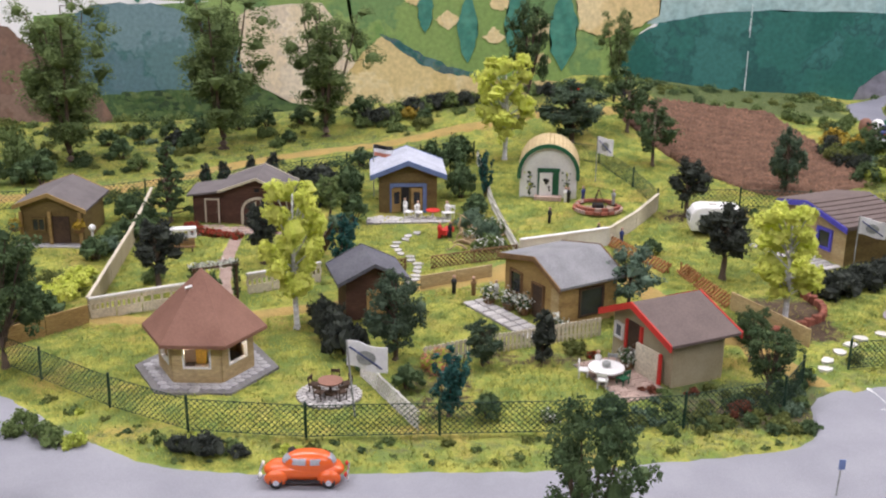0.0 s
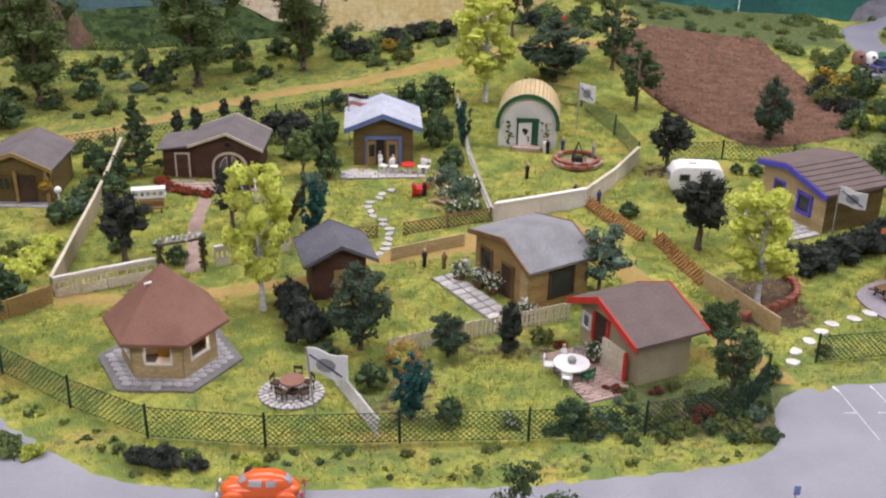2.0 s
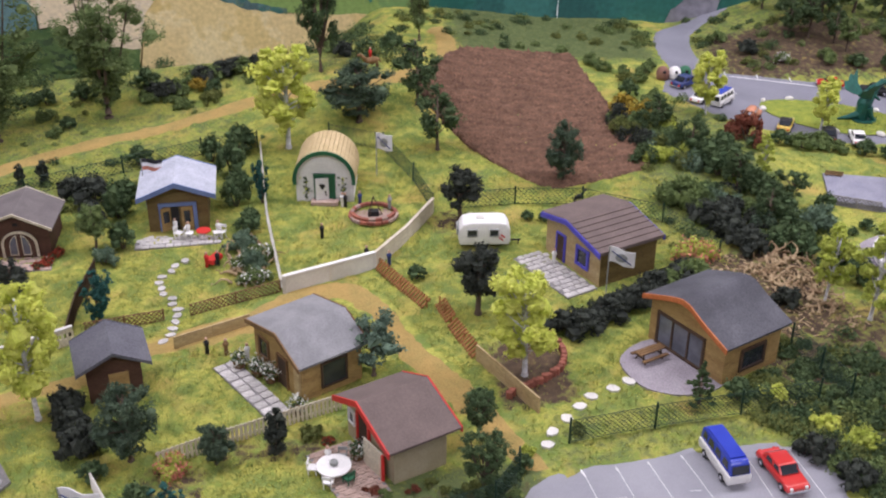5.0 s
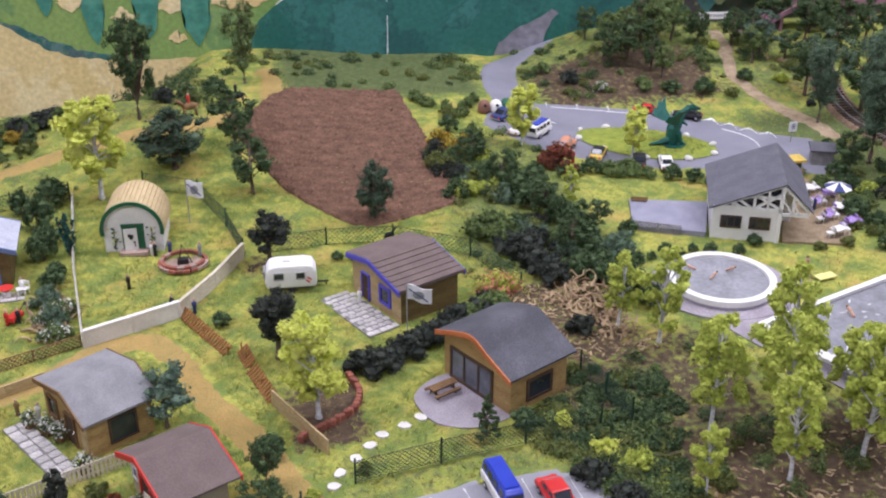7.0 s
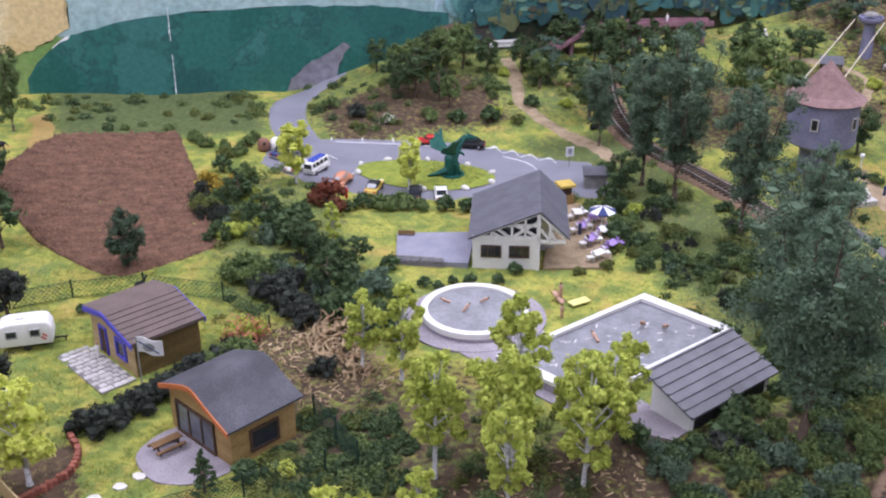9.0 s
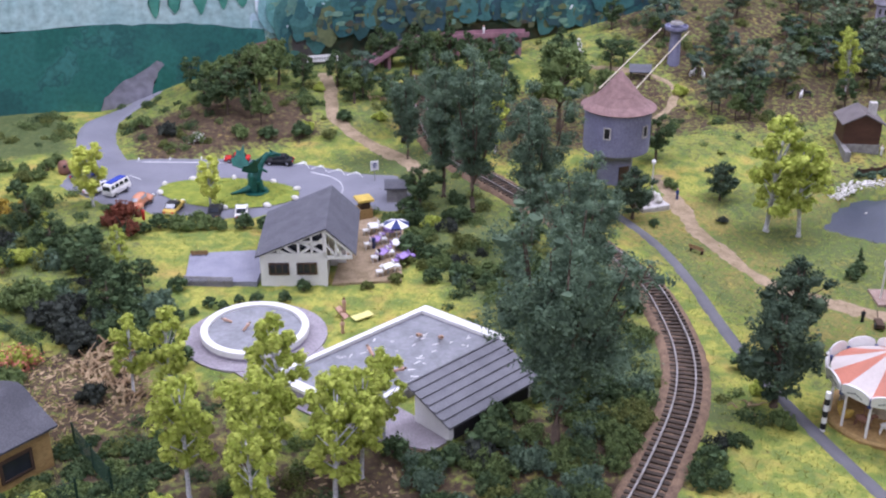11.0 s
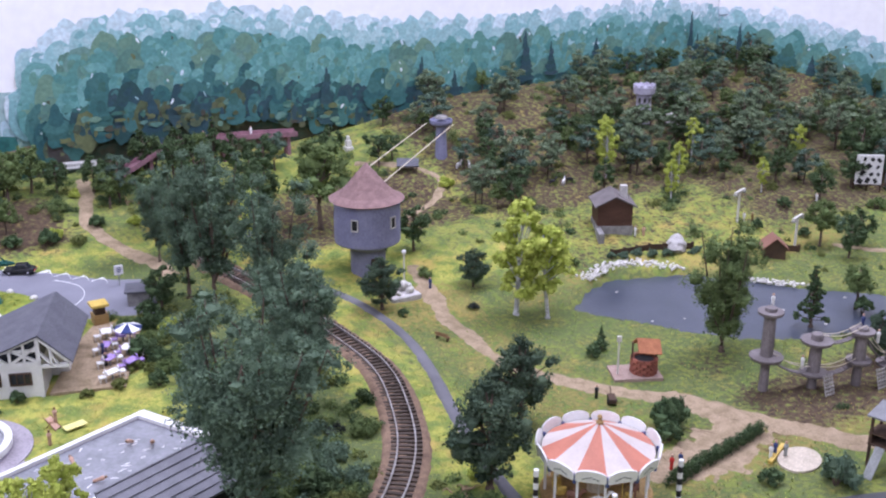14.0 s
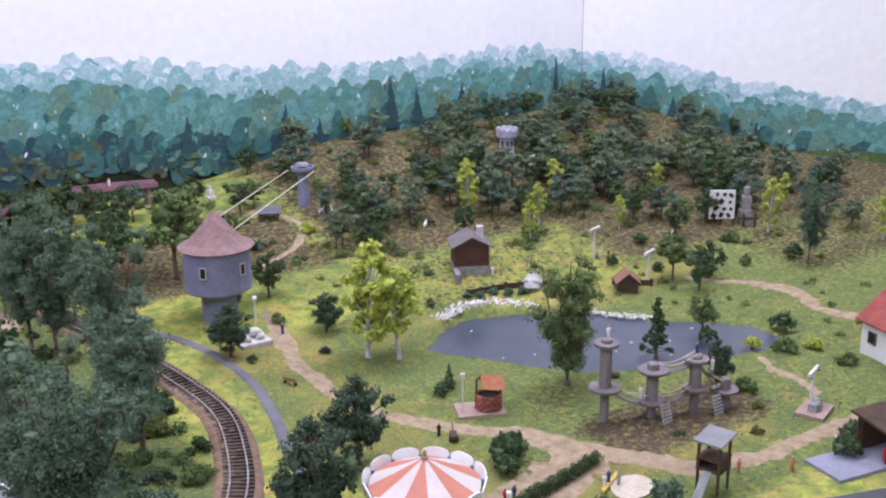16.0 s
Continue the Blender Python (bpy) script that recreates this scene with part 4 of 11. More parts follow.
strip("garden_lane", [(-30, 78.4), (-19, 78.6), (-8, 82), (-3, 86), (4, 89), (8.5, 93.2), (12.4, 94.4), (15.6, 91.1), (17.9, 85.8), (20.1, 80.9), (22.2, 76.9), (24, 72.9), (25.4, 70), (27, 67.6)], [2.0, 2.2, 2.0, 2.0, 2.2, 2.8, 3.8, 3.6, 3.3, 3.1, 3.1, 3.0, 2.8, 2.4], M_SAND, "yellow sandy lane between the garden plots", "path", lift=0.1, n=110, jag=0.2)
strip("garden_path", [(-19.0, 99), (-18.6, 93), (-17.6, 87), (-16.8, 83)], [1.5, 1.3, 1.3, 1.4], M_PINK_PAVE, "narrow pinkish gravel path to a garden hut", "path", lift=0.1, n=40, jag=0.08)
strip("woodland_path", [(98.4, 165.5), (97, 158), (95, 150), (96.5, 142.5), (100, 135), (100.8, 129)], [2.2, 2.4, 2.4, 2.6, 3.2, 3.0], M_GRIT, "sandy footpath winding uphill through bushes", "path", lift=0.12, n=70, jag=0.15)
strip("park_path", [(131, 118), (128.8, 110), (127.3, 100.5), (126.8, 91), (129.5, 83.5), (137, 75), (142, 67.5), (145.5, 61.5), (149.5, 57), (155, 54.6), (162, 54.2), (170, 54), (180, 53), (192, 51)], [3.0, 3.0, 3.0, 3.2, 3.4, 3.6, 4.4, 4.0, 3.4, 3.0, 3, 3, 3, 3], M_GRIT, "brown gritty park path", "path", lift=0.1, n=170, jag=0.42)
strip("pond_path", [(177.6, 72.2), (175.8, 68.3), (175.2, 63.8), (174.0, 60.2)], [1.5, 1.9, 2.0, 1.8], M_GRIT, "narrow brown footpath from the pond to a plinth", "path", lift=0.11, n=40, jag=0.25)
strip("far_path", [(193, 99), (196.5, 95), (199.8, 91), (201.8, 86), (199, 79.5), (200, 73), (205, 66)], [2.2, 2.6, 3.2, 3.4, 3.2, 2.8, 2.6], M_GRIT, "stony brown path behind the pond", "path", lift=0.11, n=70, jag=0.35)
strip("park_path_branch", [(143, 67), (136, 63), (128, 61.5), (122, 66)], [7, 8, 6.5, 4], M_GRIT, "brown gritty square beside the carousel", "path", lift=0.09, n=70, jag=0.4)
strip("service_path", [(113.5, 119), (116.5, 115), (119.0, 108), (119.7, 100), (118.2, 92), (114.2, 79), (111.4, 68.5), (109.8, 58), (109, 50)], [1.5, 1.6, 1.7, 1.7, 1.7], M_PATH_GREY, "smooth blue-grey service path beside the railway", "path", lift=0.22, n=100)
strip("park_road", [(108, 46), (118, 50.3), (128, 51.5), (140, 49), (150, 45), (170, 38)], 3.2, M_ROAD_DARK, "dark grey road at the front of the park", "road", lift=0.2, n=60)
strip("hill_path", [(140, 154), (146, 150), (150, 144), (146, 138), (138, 134)], [1.8, 1.6, 1.5, 1.3], M_GRIT, "sandy path on the wooded hill", "path", lift=0.12, n=50, jag=0.2)

# ploughed field: furrows are real ridges
FIELD_A, FIELD_B = [(22.3, 133.5), (25.5, 141), (29.5, 149.6), (37, 151.5), (45.6, 152)], [(27.5, 121), (31, 116), (35.2, 111.8), (41, 113), (47.2, 115.4)]
A, B = spline(FIELD_A, 110), spline(FIELD_B, 110)


def furrow_height(x, y):
    return ground(x, y) + 0.08 * np.sin(y * 5.3 + 1.1 * np.sin(x * 0.5)) * (0.5 + 0.5 * np.sin(x * 0.9 + y * 0.37)) + 0.10 * np.sin(y * 1.9 + 1.6 * np.sin(x * 0.33)) + nprng.normal(0, 0.17, np.shape(x))


paved(sheet("ploughed_field", A, B, M_SOIL, 0.3, 200, furrow_height), A, B, "ploughed brown field with shallow furrows", "field")

# pond
bm = bmesh.new()
prism(bm, [(x, y) for x, y in spline(POND + POND[:1], 90)[:-1]], -4.0, -3.02)
M_POND = mat("dark_blue_grey_water", (0.062, 0.072, 0.10), (0.045, 0.055, 0.08), big=20, fine=260, rough=0.3, bump=0.25, spec=0.6, grain=0.12)
tagged(part("pond_water", bm, M_POND), "dark blue-grey pond with small ripples", "pond", kind="structure")
KEEP_OUT.append(POND)

# ---- railway ----
LINE = [(112, 158), (107.5, 145), (106.5, 132), (108.6, 119), (111.2, 106), (112.3, 97), (112.0, 91), (110.2, 84.4), (106.6, 75.6), (101.8, 68.3), (95.3, 61.6), (87, 54.5), (76, 47), (62, 39)]
track = thing("railway_track", 112, 92, "curved model railway track on brown ballast", "railway track", z=0)
track.matrix_world = Matrix.Identity(4)
tc_ = spline(LINE, 220)


def along(bm, pts, w, h, lift, side=0.0):
    """A bar of rectangular section along a line on the land."""
    p = np.asarray(pts)[:, :2]
    d = np.gradient(p, axis=0)
    d /= np.linalg.norm(d, axis=1)[:, None]
    nrm = np.stack([-d[:, 1], d[:, 0]], 1)
    rows = []
    for k in range(len(p)):
        c = p[k] + nrm[k] * side
        z = gz(*p[k]) + lift
        rows.append([bm.verts.new((*(c + nrm[k] * s * w / 2), z + t)) for s, t in ((1, 0), (1, h), (-1, h), (-1, 0))])
    for a, b in zip(rows, rows[1:]):
        for i in range(4):
            # solid black plug stands for the shade down the well
            bm.faces.new((a[i], b[i], b[(i + 1) % 4], a[(i + 1) % 4]))
    bm.faces.new(rows[0])
    bm.faces.new(rows[-1][::-1])


bal = ribbon("ballast", LINE, 5.0, M_BALLAST, 0.34, n=260, nv=12, height=lambda x, y: ground(x, y) + nprng.normal(0, 0.05, np.shape(x)))
bal.parent = track
p_ = spline(LINE, 120)[:, :2]
d_ = np.gradient(p_, axis=0)
d_ /= np.linalg.norm(d_, axis=1)[:, None]
n_ = np.stack([-d_[:, 1], d_[:, 0]], 1)
KEEP_OUT.append([tuple(v) for v in p_ + n_ * 2.5] + [tuple(v) for v in (p_ - n_ * 2.5)[::-1]])
for s in (-0.86, 0.86):
    bm = bmesh.new()
    along(bm, tc_, 0.16, 0.24, 0.48, s)
    part("rail", bm, M_RAIL, track)
bm = bmesh.new()
box(bm, 0, 0, 0.07, 3.0, 0.38, 0.20)
sleeper = part("sleeper", bm, M_SLEEPER, track)
length = float(np.sum(np.linalg.norm(np.diff(tc_, axis=0), axis=1)))
ties = spline(LINE, int(length / 0.80))
for k in range(len(ties) - 1):
    x, y = ties[k]
    dx, dy = ties[k + 1] - ties[k]
    m = pose(x * CM, y * CM, (gz(x, y) + 0.34) * CM, 0, 0, math.degrees(math.atan2(dy, dx)) - 90 + rng.uniform(-2, 2))
    if k:
        share("sleeper", sleeper, m, track)
    else:
        sleeper.matrix_basis = m

# ---- garden huts ----


def face_pose(side, W, D):
    """The pose (in centimetres) of a wall's face: x along it, z up, -y out of it."""
    return {"front": pose(0, 0, 0), "right": pose(W, 0, 0, 0, 0, 90), "left": pose(0, D, 0, 0, 0, -90), "back": pose(W, D, 0, 0, 0, 180)}[side]


def window(parent, face, x, z, w, h, frame_m, pane_m=None, t=0.14, bars=0, name="window", label=""):
    bm = bmesh.new()
    for cx, cz, sx, sz in ((x, z + h / 2 - t / 2, w, t), (x, z - h / 2 + t / 2, w, t), (x - w / 2 + t / 2, z, t, h - 2 * t), (x + w / 2 - t / 2, z, t, h - 2 * t)):
        box(bm, cx, -0.07, cz, sx, 0.2, sz)
    for k in range(bars):
        box(bm, x - w / 2 + w * (k + 1) / (bars + 1), -0.06, z, t * 0.8, 0.16, h - 2 * t)
    bm.transform(face)
    fr = part(name, bm, frame_m, parent, label)
    bm = bmesh.new()
    box(bm, x, -0.02, z, w - 2 * t, 0.06, h - 2 * t)
    bm.transform(face)
    part("pane", bm, pane_m or M_GLASS, fr)
    return fr


def door(parent, face, x, w, h, leaf_m, frame_m=None, t=0.14, label="", knob=True):
    bm = bmesh.new()
    box(bm, x, -0.04, h / 2, w, 0.12, h)
    for k in (0.3, 0.7):
        box(bm, x, -0.105, h * k, w * 0.66, 0.03, h * 0.28)
    bm.transform(face)
    d = part("door", bm, leaf_m, parent, label)
    if frame_m:
        bm = bmesh.new()
        for sx, cx, cz, sz in ((t, x - w / 2 - t / 2, h / 2, h), (t, x + w / 2 + t / 2, h / 2, h), (w + 2 * t, x, h + t / 2, t)):
            box(bm, cx, -0.08, cz, sx, 0.2, sz)
        bm.transform(face)
        part("door_frame", bm, frame_m, d)
    if knob:
        bm = bmesh.new()
        ball(bm, x + w * 0.36, -0.14, h * 0.48, 0.06, u=6, v=4)
        bm.transform(face)
        part("handle", bm, M_CHROME, d)
    return d


def roof_line(W, h0, xa, ha, h1, o, curved):
    if not curved:
        return [(-o, h0), (xa, ha), (W + o, h1)]
    return [tuple(v) for v in spline([(-o, h0), (xa * 0.55 - o * .4, h0 + (ha - h0) * 0.66), (xa, ha), (xa + (W - xa) * 0.5, ha - (ha - h1) * 0.46), (W + o, h1)], 14)]


def cabin(name, label, x, y, rz, W, D, h0, xa, ha, h1, o, wall_m, roof_m, trim_m, curved=False, rows=0, trim_h=0.42, cat="garden hut", dz=0.0, both=True):
    """A hut with its gable wall along local x at y = 0 and its ridge running back."""
    hut = thing(name, x, y, label, cat, rz, dz=dz)
    line = roof_line(W, h0, xa, ha, h1, o, curved)
    lx, lz = [p[0] for p in line], [p[1] for p in line]

    def top(u):
        return float(np.interp(u, lx, lz))

    bm = bmesh.new()
    inner = [(0, top(0) - 0.2)] + [(a, b - 0.2) for a, b in line if 0.05 < a < W - 0.05] + [(W, top(W) - 0.2)]
    extrude_y(bm, [(0, -0.4), *inner, (W, -0.4)], 0, D)
    part("wall", bm, wall_m, hut)
    bm = bmesh.new()
    extrude_y(bm, [*line, *[(a, b - 0.19) for a, b in line[::-1]]], -o, D + o)
    top_ = part("roof", bm, roof_m, hut)
    if rows:
        # courses of tiles step down the slopes
        for (ax, az), (bx, bz) in zip(line, line[1:]):
            k = max(1, round(rows * abs(bx - ax) / (W + 2 * o)))
            tilt = math.degrees(math.atan2(az - bz, bx - ax))
            for i in range(k):
                t = (i + 0.5) / k
                bm = bmesh.new()
                box(bm, ax + (bx - ax) * t, D / 2, az + (bz - az) * t + 0.05, math.hypot(bx - ax, bz - az) / k * 1.02, D + 2 * o, 0.12, ry=tilt + (-7 if bz < az else 7))
                part("tile_course", bm, roof_m, top_)
    if trim_m:
        for y0, y1 in ((-o - 0.12, -o - 0.003),) + (((D + o + 0.003, D + o + 0.12),) if both else ()):
            bm = bmesh.new()
            extrude_y(bm, [*[(a, b + 0.05) for a, b in line], *[(a, b - trim_h) for a, b in line[::-1]]], y0, y1)
            part("bargeboard", bm, trim_m, hut)
    return hut


# dark brown hut with an arched double door and a side annex
hut = cabin("garden_hut", "dark brown wooden hut with arched double door", -20.6, 102.6, 0, 6.1, 5.0, 3.45, 3.2, 4.75, 3.1, 0.5, M_DARKWOOD, M_FELT_TAUPE, M_CREAM, trim_h=0.2)
bm = bmesh.new()
extrude_y(bm, [(-3.1, -0.4), (-3.1, 2.75), (0, 3.1), (0, -0.4)], 0.35, 4.2)
part("annex_wall", bm, M_DARKWOOD, hut)
bm = bmesh.new()
extrude_y(bm, [(-3.6, 2.75), (0.1, 3.25), (0.1, 3.43), (-3.6, 2.93)], -0.15, 4.6)
part("annex_roof", bm, M_FELT_TAUPE, hut)
F = face_pose("front", 6.1, 5)
door(hut, pose(0, 0.35, 0), -1.25, 1.15, 2.35, M_DARKWOOD, M_CREAM, label="dark red-brown plank door")
bm = bmesh.new()
arch = [(3.3 + 1.55 * math.cos(a), 1.35 + 1.3 * math.sin(a)) for a in np.linspace(0, math.pi, 15)]
extrude_y(bm, [(4.85, 0), *arch, (1.75, 0)], -0.1, 0.05)
arched = part("arched_door", bm, M_DARKWOOD, hut)
bm = bmesh.new()
outer = [(3.3 + 1.68 * math.cos(a), 1.35 + 1.42 * math.sin(a)) for a in np.linspace(0, math.pi, 15)]
innr = [(3.3 + 1.45 * math.cos(a), 1.35 + 1.2 * math.sin(a)) for a in np.linspace(math.pi, 0, 15)]
extrude_y(bm, [(4.98, 0), *outer, (1.62, 0), (1.85, 0), *innr, (4.75, 0)], -0.2, -0.06)
part("arch_frame", bm, M_CREAM, arched)
for s in (-1, 1):
    bm = bmesh.new()
    leaf = [(3.3 + s * (0.28 + 0.62 * u), z) for u, z in ((0, .35), (1, .35), (1, 1.2), (.8, 1.7), (.4, 2.1), (0, 2.25))]
    extrude_y(bm, leaf, -0.17, -0.11)
    part("pane", bm, M_GLASS_PALE, arched)
    bm = bmesh.new()
    cen = (3.3 + s * 0.6, 1.25)
    extrude_y(bm, [(cen[0] + (a - cen[0]) * 1.25, cen[1] + (b - cen[1]) * 1.14) for a, b in leaf], -0.135, -0.105)
    part("pane_frame", bm, M_CREAM, arched)
window(hut, F, 3.2, 3.45, 0.7, 0.6, M_DARKWOOD, M_BLACK, 0.1)

# ochre hut with a porch
hut = cabin("garden_hut", "ochre wooden hut with a dark porch and grey felt roof", -38.1, 96.6, -0.5, 5.7, 6.1, 3.8, 2.8, 5.0, 3.45, 0.5, M_OLIVE, M_FELT_TAUPE, M_OCHRE, trim_h=0.35)
window(hut, F, 1.6, 1.9, 1.3, 1.3, M_OLIVE, M_GLASS, bars=1)
# dark sheet on the wall stands for the shade inside the porch door
bm = bmesh.new()
box(bm, 3.6, -0.03, 1.35, 1.7, 0.14, 2.7)
part("doorway", bm, M_TIMBER_DARK, hut)
for u in (0.1, 2.75, 5.5):
    bm = bmesh.new()
    box(bm, u, -0.3, 1.55, 0.26, 0.26, 3.3)
    part("porch_post", bm, M_OCHRE, hut)
bm = bmesh.new()
slab(bm, -0.3, 6.0, -1.1, 0.0, -0.3, 0.12)
part("porch_floor", bm, M_PAVER, hut)

# blue-trimmed hut
hut = cabin("garden_hut", "olive brown hut with blue trim and pale blue roof", -5.8, 106.2, 4.0, 5.8, 4.9, 4.0, 2.85, 5.5, 4.05, 0.9, M_OLIVE, M_FELT_BLUE, M_BLUE, trim_h=0.45)
bm = bmesh.new()
for cx, cz, sx, sz in ((1.25, 1.35, 0.35, 2.7), (4.55, 1.35, 0.35, 2.7), (2.9, 2.85, 3.65, 0.32)):
    box(bm, cx, -0.1, cz, sx, 0.24, sz)
part("door_frame", bm, M_BLUE, hut)
# black sheet between the leaves stands for the shaded inside
bm = bmesh.new()
box(bm, 2.6, -0.02, 1.35, 0.75, 0.08, 2.55)
part("doorway", bm, M_BLACK, hut)
for u, a in ((1.75, 25), (3.75, 0)):
    bm = bmesh.new()
    box(bm, u, -0.12, 1.3, 1.1, 0.12, 2.5, rz=a)
    leaf = part("door_leaf", bm, M_OCHRE, hut, "ochre door leaf with dark pane")
    bm = bmesh.new()
    box(bm, u, -0.2, 1.55, 0.6, 0.06, 1.2, rz=a)
    part("pane", bm, M_GLASS, leaf)

# round-roofed white hut
hut = thing("arched_hut", 11.7, 112.9, "white hut with a barrel roof of straw-coloured boards", "garden hut", -6)
R, WALL = 2.95, 2.35
bm = bmesh.new()
arc = [(R * math.cos(a), WALL + R * 0.98 * math.sin(a)) for a in np.linspace(0, math.pi, 19)]
extrude_y(bm, [(R, -0.5), *arc, (-R, -0.5)], -2.2, 2.6)
part("wall", bm, M_WHITE, hut)
for k in range(24):
    a0, a1 = math.pi * (k / 24) * 1.1 - 0.16, math.pi * ((k + 1) / 24) * 1.1 - 0.16
    bm = bmesh.new()
    r0, r1 = R + 0.02, R + 0.24
    extrude_y(bm, [(r0 * math.cos(a0), WALL + r0 * math.sin(a0)), (r1 * math.cos(a0 + .008), WALL + r1 * math.sin(a0 + .008)), (r1 * math.cos(a1 - .008), WALL + r1 * math.sin(a1 - .008)), (r0 * math.cos(a1), WALL + r0 * math.sin(a1))], -2.55 + rng.uniform(-.04, .04), 3.0)
    part("roof_board", bm, M_STRAW, hut)
bm = bmesh.new()
band = np.linspace(-0.16, math.pi + 0.16, 23)
extrude_y(bm, [((R + .27) * math.cos(a), WALL + (R + .27) * math.sin(a)) for a in band] + [((R - .12) * math.cos(a), WALL + (R - .12) * math.sin(a)) for a in band[::-1]], -2.75, -2.56)
part("arch_trim", bm, M_GREEN, hut)
bm = bmesh.new()
for cx, cz, sx, sz in ((-0.95, 1.25, 0.3, 2.9), (0.95, 1.25, 0.3, 2.9), (0, 2.75, 2.3, 0.35)):
    box(bm, cx, -2.28, cz, sx, 0.22, sz)
box(bm, 0, -2.2, 1.2, 1.7, 0.06, 2.7)
frame_ = part("door_frame", bm, M_GREEN, hut)
bm = bmesh.new()
box(bm, -0.25, -2.5, 1.25, 1.35, 0.12, 2.5, rz=14)
leaf = part("door", bm, M_WHITE, hut)
bm = bmesh.new()
for u, z, s in ((-.3, 1.75, .22), (-.1, 1.7, .2), (-.2, 1.45, .16), (0.1, 1.0, .12), (0.15, .7, .1)):
    ball(bm, u, -2.6 + .12 * u, z, s, 0.03, s, u=8, v=5)
part("door_ornament", bm, M_BLACK, leaf)
bm = bmesh.new()
slab(bm, -1.4, 1.4, -3.2, -2.2, -0.3, 0.1)
part("threshold", bm, M_PINK_PAVE, hut)


def climber(parent, u, y):
    """A flowering climber on a wall."""
    bm = bmesh.new()
    for k in range(26):
        z = rng.uniform(0.2, 2.6)
        ball(bm, u + rng.gauss(0, .22), y - rng.uniform(0, .12), z, rng.uniform(.07, .15), .06, rng.uniform(.07, .13), u=5, v=4, mi=rng.choice((0, 0, 1)))
    rod(bm, (u, y - .03, 0), (u, y - .03, 2.4), 0.04, n=5)
    part("wall_climber", bm, [L_DARK, L_YELLOW], parent)


climber(hut, -1.9, -2.25)
climber(hut, 1.9, -2.25)

# grey curved-roof hut
hut = cabin("garden_hut", "tan hut with a shallow grey felt roof", 5.7, 83.6, -57.7, 7.3, 5.5, 4.0, 4.4, 5.05, 3.5, 0.45, M_OCHRE, M_FELT, M_TIMBER, trim_h=0.35)
F = face_pose("front", 7.3, 5.5)
window(hut, F, 1.6, 2.1, 1.6, 1.9, M_TIMBER, M_GLASS)
door(hut, F, 4.5, 1.3, 2.7, M_TIMBER_DARK, M_TIMBER)
G = face_pose("right", 7.3, 5.5)
window(hut, G, 2.9, 1.8, 2.4, 2.3, M_TIMBER_DARK, M_GLASS)
bm = bmesh.new()
box(bm, 6.6, 0.02, 1.5, 0.9, 0.16, 3.0)
part("corner_board", bm, M_OCHRE_PALE, hut)

# small brown shed
hut = cabin("garden_shed", "small dark brown shed with a grey felt roof", -6.7, 78.6, 16, 4.1, 3.4, 3.35, 2.1, 4.75, 3.35, 0.8, M_DARKWOOD, M_FELT_SLATE, M_FELT_SLATE, trim_h=0.25, cat="garden shed")
door(hut, face_pose("front", 4.1, 3.4), 2.35, 1.5, 2.4, M_OCHRE, None, label="ochre plank door")

# red-trimmed hut
hut = cabin("garden_hut", "beige hut with bright red bargeboards and brown-grey roof", 13.0, 73.4, -63.5, 6.9, 4.3, 3.25, 3.0, 5.0, 3.5, 0.75, M_BEIGE_WALL, M_FELT_BROWN, M_RED, trim_h=0.45)
F = face_pose("front", 6.9, 4.3)
# dark sheet on the wall stands for the shade behind the open door
bm = bmesh.new()
box(bm, 2.6, -0.02, 1.6, 1.5, 0.1, 3.2)
part("doorway", bm, M_TIMBER_DARK, hut)
for u in (1.75, 3.45):
    bm = bmesh.new()
    box(bm, u, -0.08, 1.6, 0.22, 0.24, 3.2)
    part("door_post", bm, M_RED, hut)
bm = bmesh.new()
box(bm, 4.9, -0.55, 1.15, 2.4, 0.14, 2.3, rz=4)
part("open_door", bm, M_CREAM, hut, "pale plank door standing open")
bm = bmesh.new()
box(bm, 6.25, -0.55, 1.15, 0.2, 0.2, 2.4)
part("door_post", bm, M_RED, hut)
window(hut, F, 0.8, 2.0, 1.0, 1.2, M_WHITE, M_GLASS_PALE)

# violet-trimmed hut with a stepped tile roof
hut = cabin("garden_hut", "ochre hut with violet-blue trim and brown tiled roof", 32.8, 100.3, -64.5, 8.2, 6.6, 3.95, 3.4, 4.75, 3.55, 0.45, M_OLIVE, M_FELT_BROWN, M_VIOLET, rows=13, trim_h=0.45)
# pale ochre gable over olive walls paints in the lit and shaded sides
bm = bmesh.new()
extrude_y(bm, [(-0.01, -0.3), (-0.01, 3.6), (3.4, 4.4), (8.21, 3.3), (8.21, -0.3)], -0.05, 0.0)
part("gable_wall", bm, M_OCHRE_PALE, hut)
F = pose(0, -0.06, 0)
door(hut, F, 2.4, 1.1, 2.7, M_TIMBER_DARK, M_VIOLET)
window(hut, F, 5.7, 1.8, 1.9, 2.0, M_VIOLET, M_GLASS, t=0.26)

# brown hut with an orange bargeboard and large glass front
hut = cabin("garden_hut", "ochre hut with orange bargeboard and dark curved roof", 38.7, 84.2, -61.8, 8.4, 6.4, 4.3, 4.2, 5.9, 3.9, 0.55, M_OCHRE, M_FELT_DARK, M_ORANGE, curved=True, trim_h=0.4, both=False)
F = face_pose("front", 8.4, 6.4)
window(hut, F, 3.6, 1.75, 5.4, 3.1, M_TIMBER_DARK, M_GLASS_PALE, t=0.22, bars=2, label="dark framed glass front with three panes")
G = face_pose("right", 8.4, 6.4)
window(hut, G, 3.2, 1.75, 2.9, 2.1, M_TIMBER_DARK, M_GLASS, t=0.24)

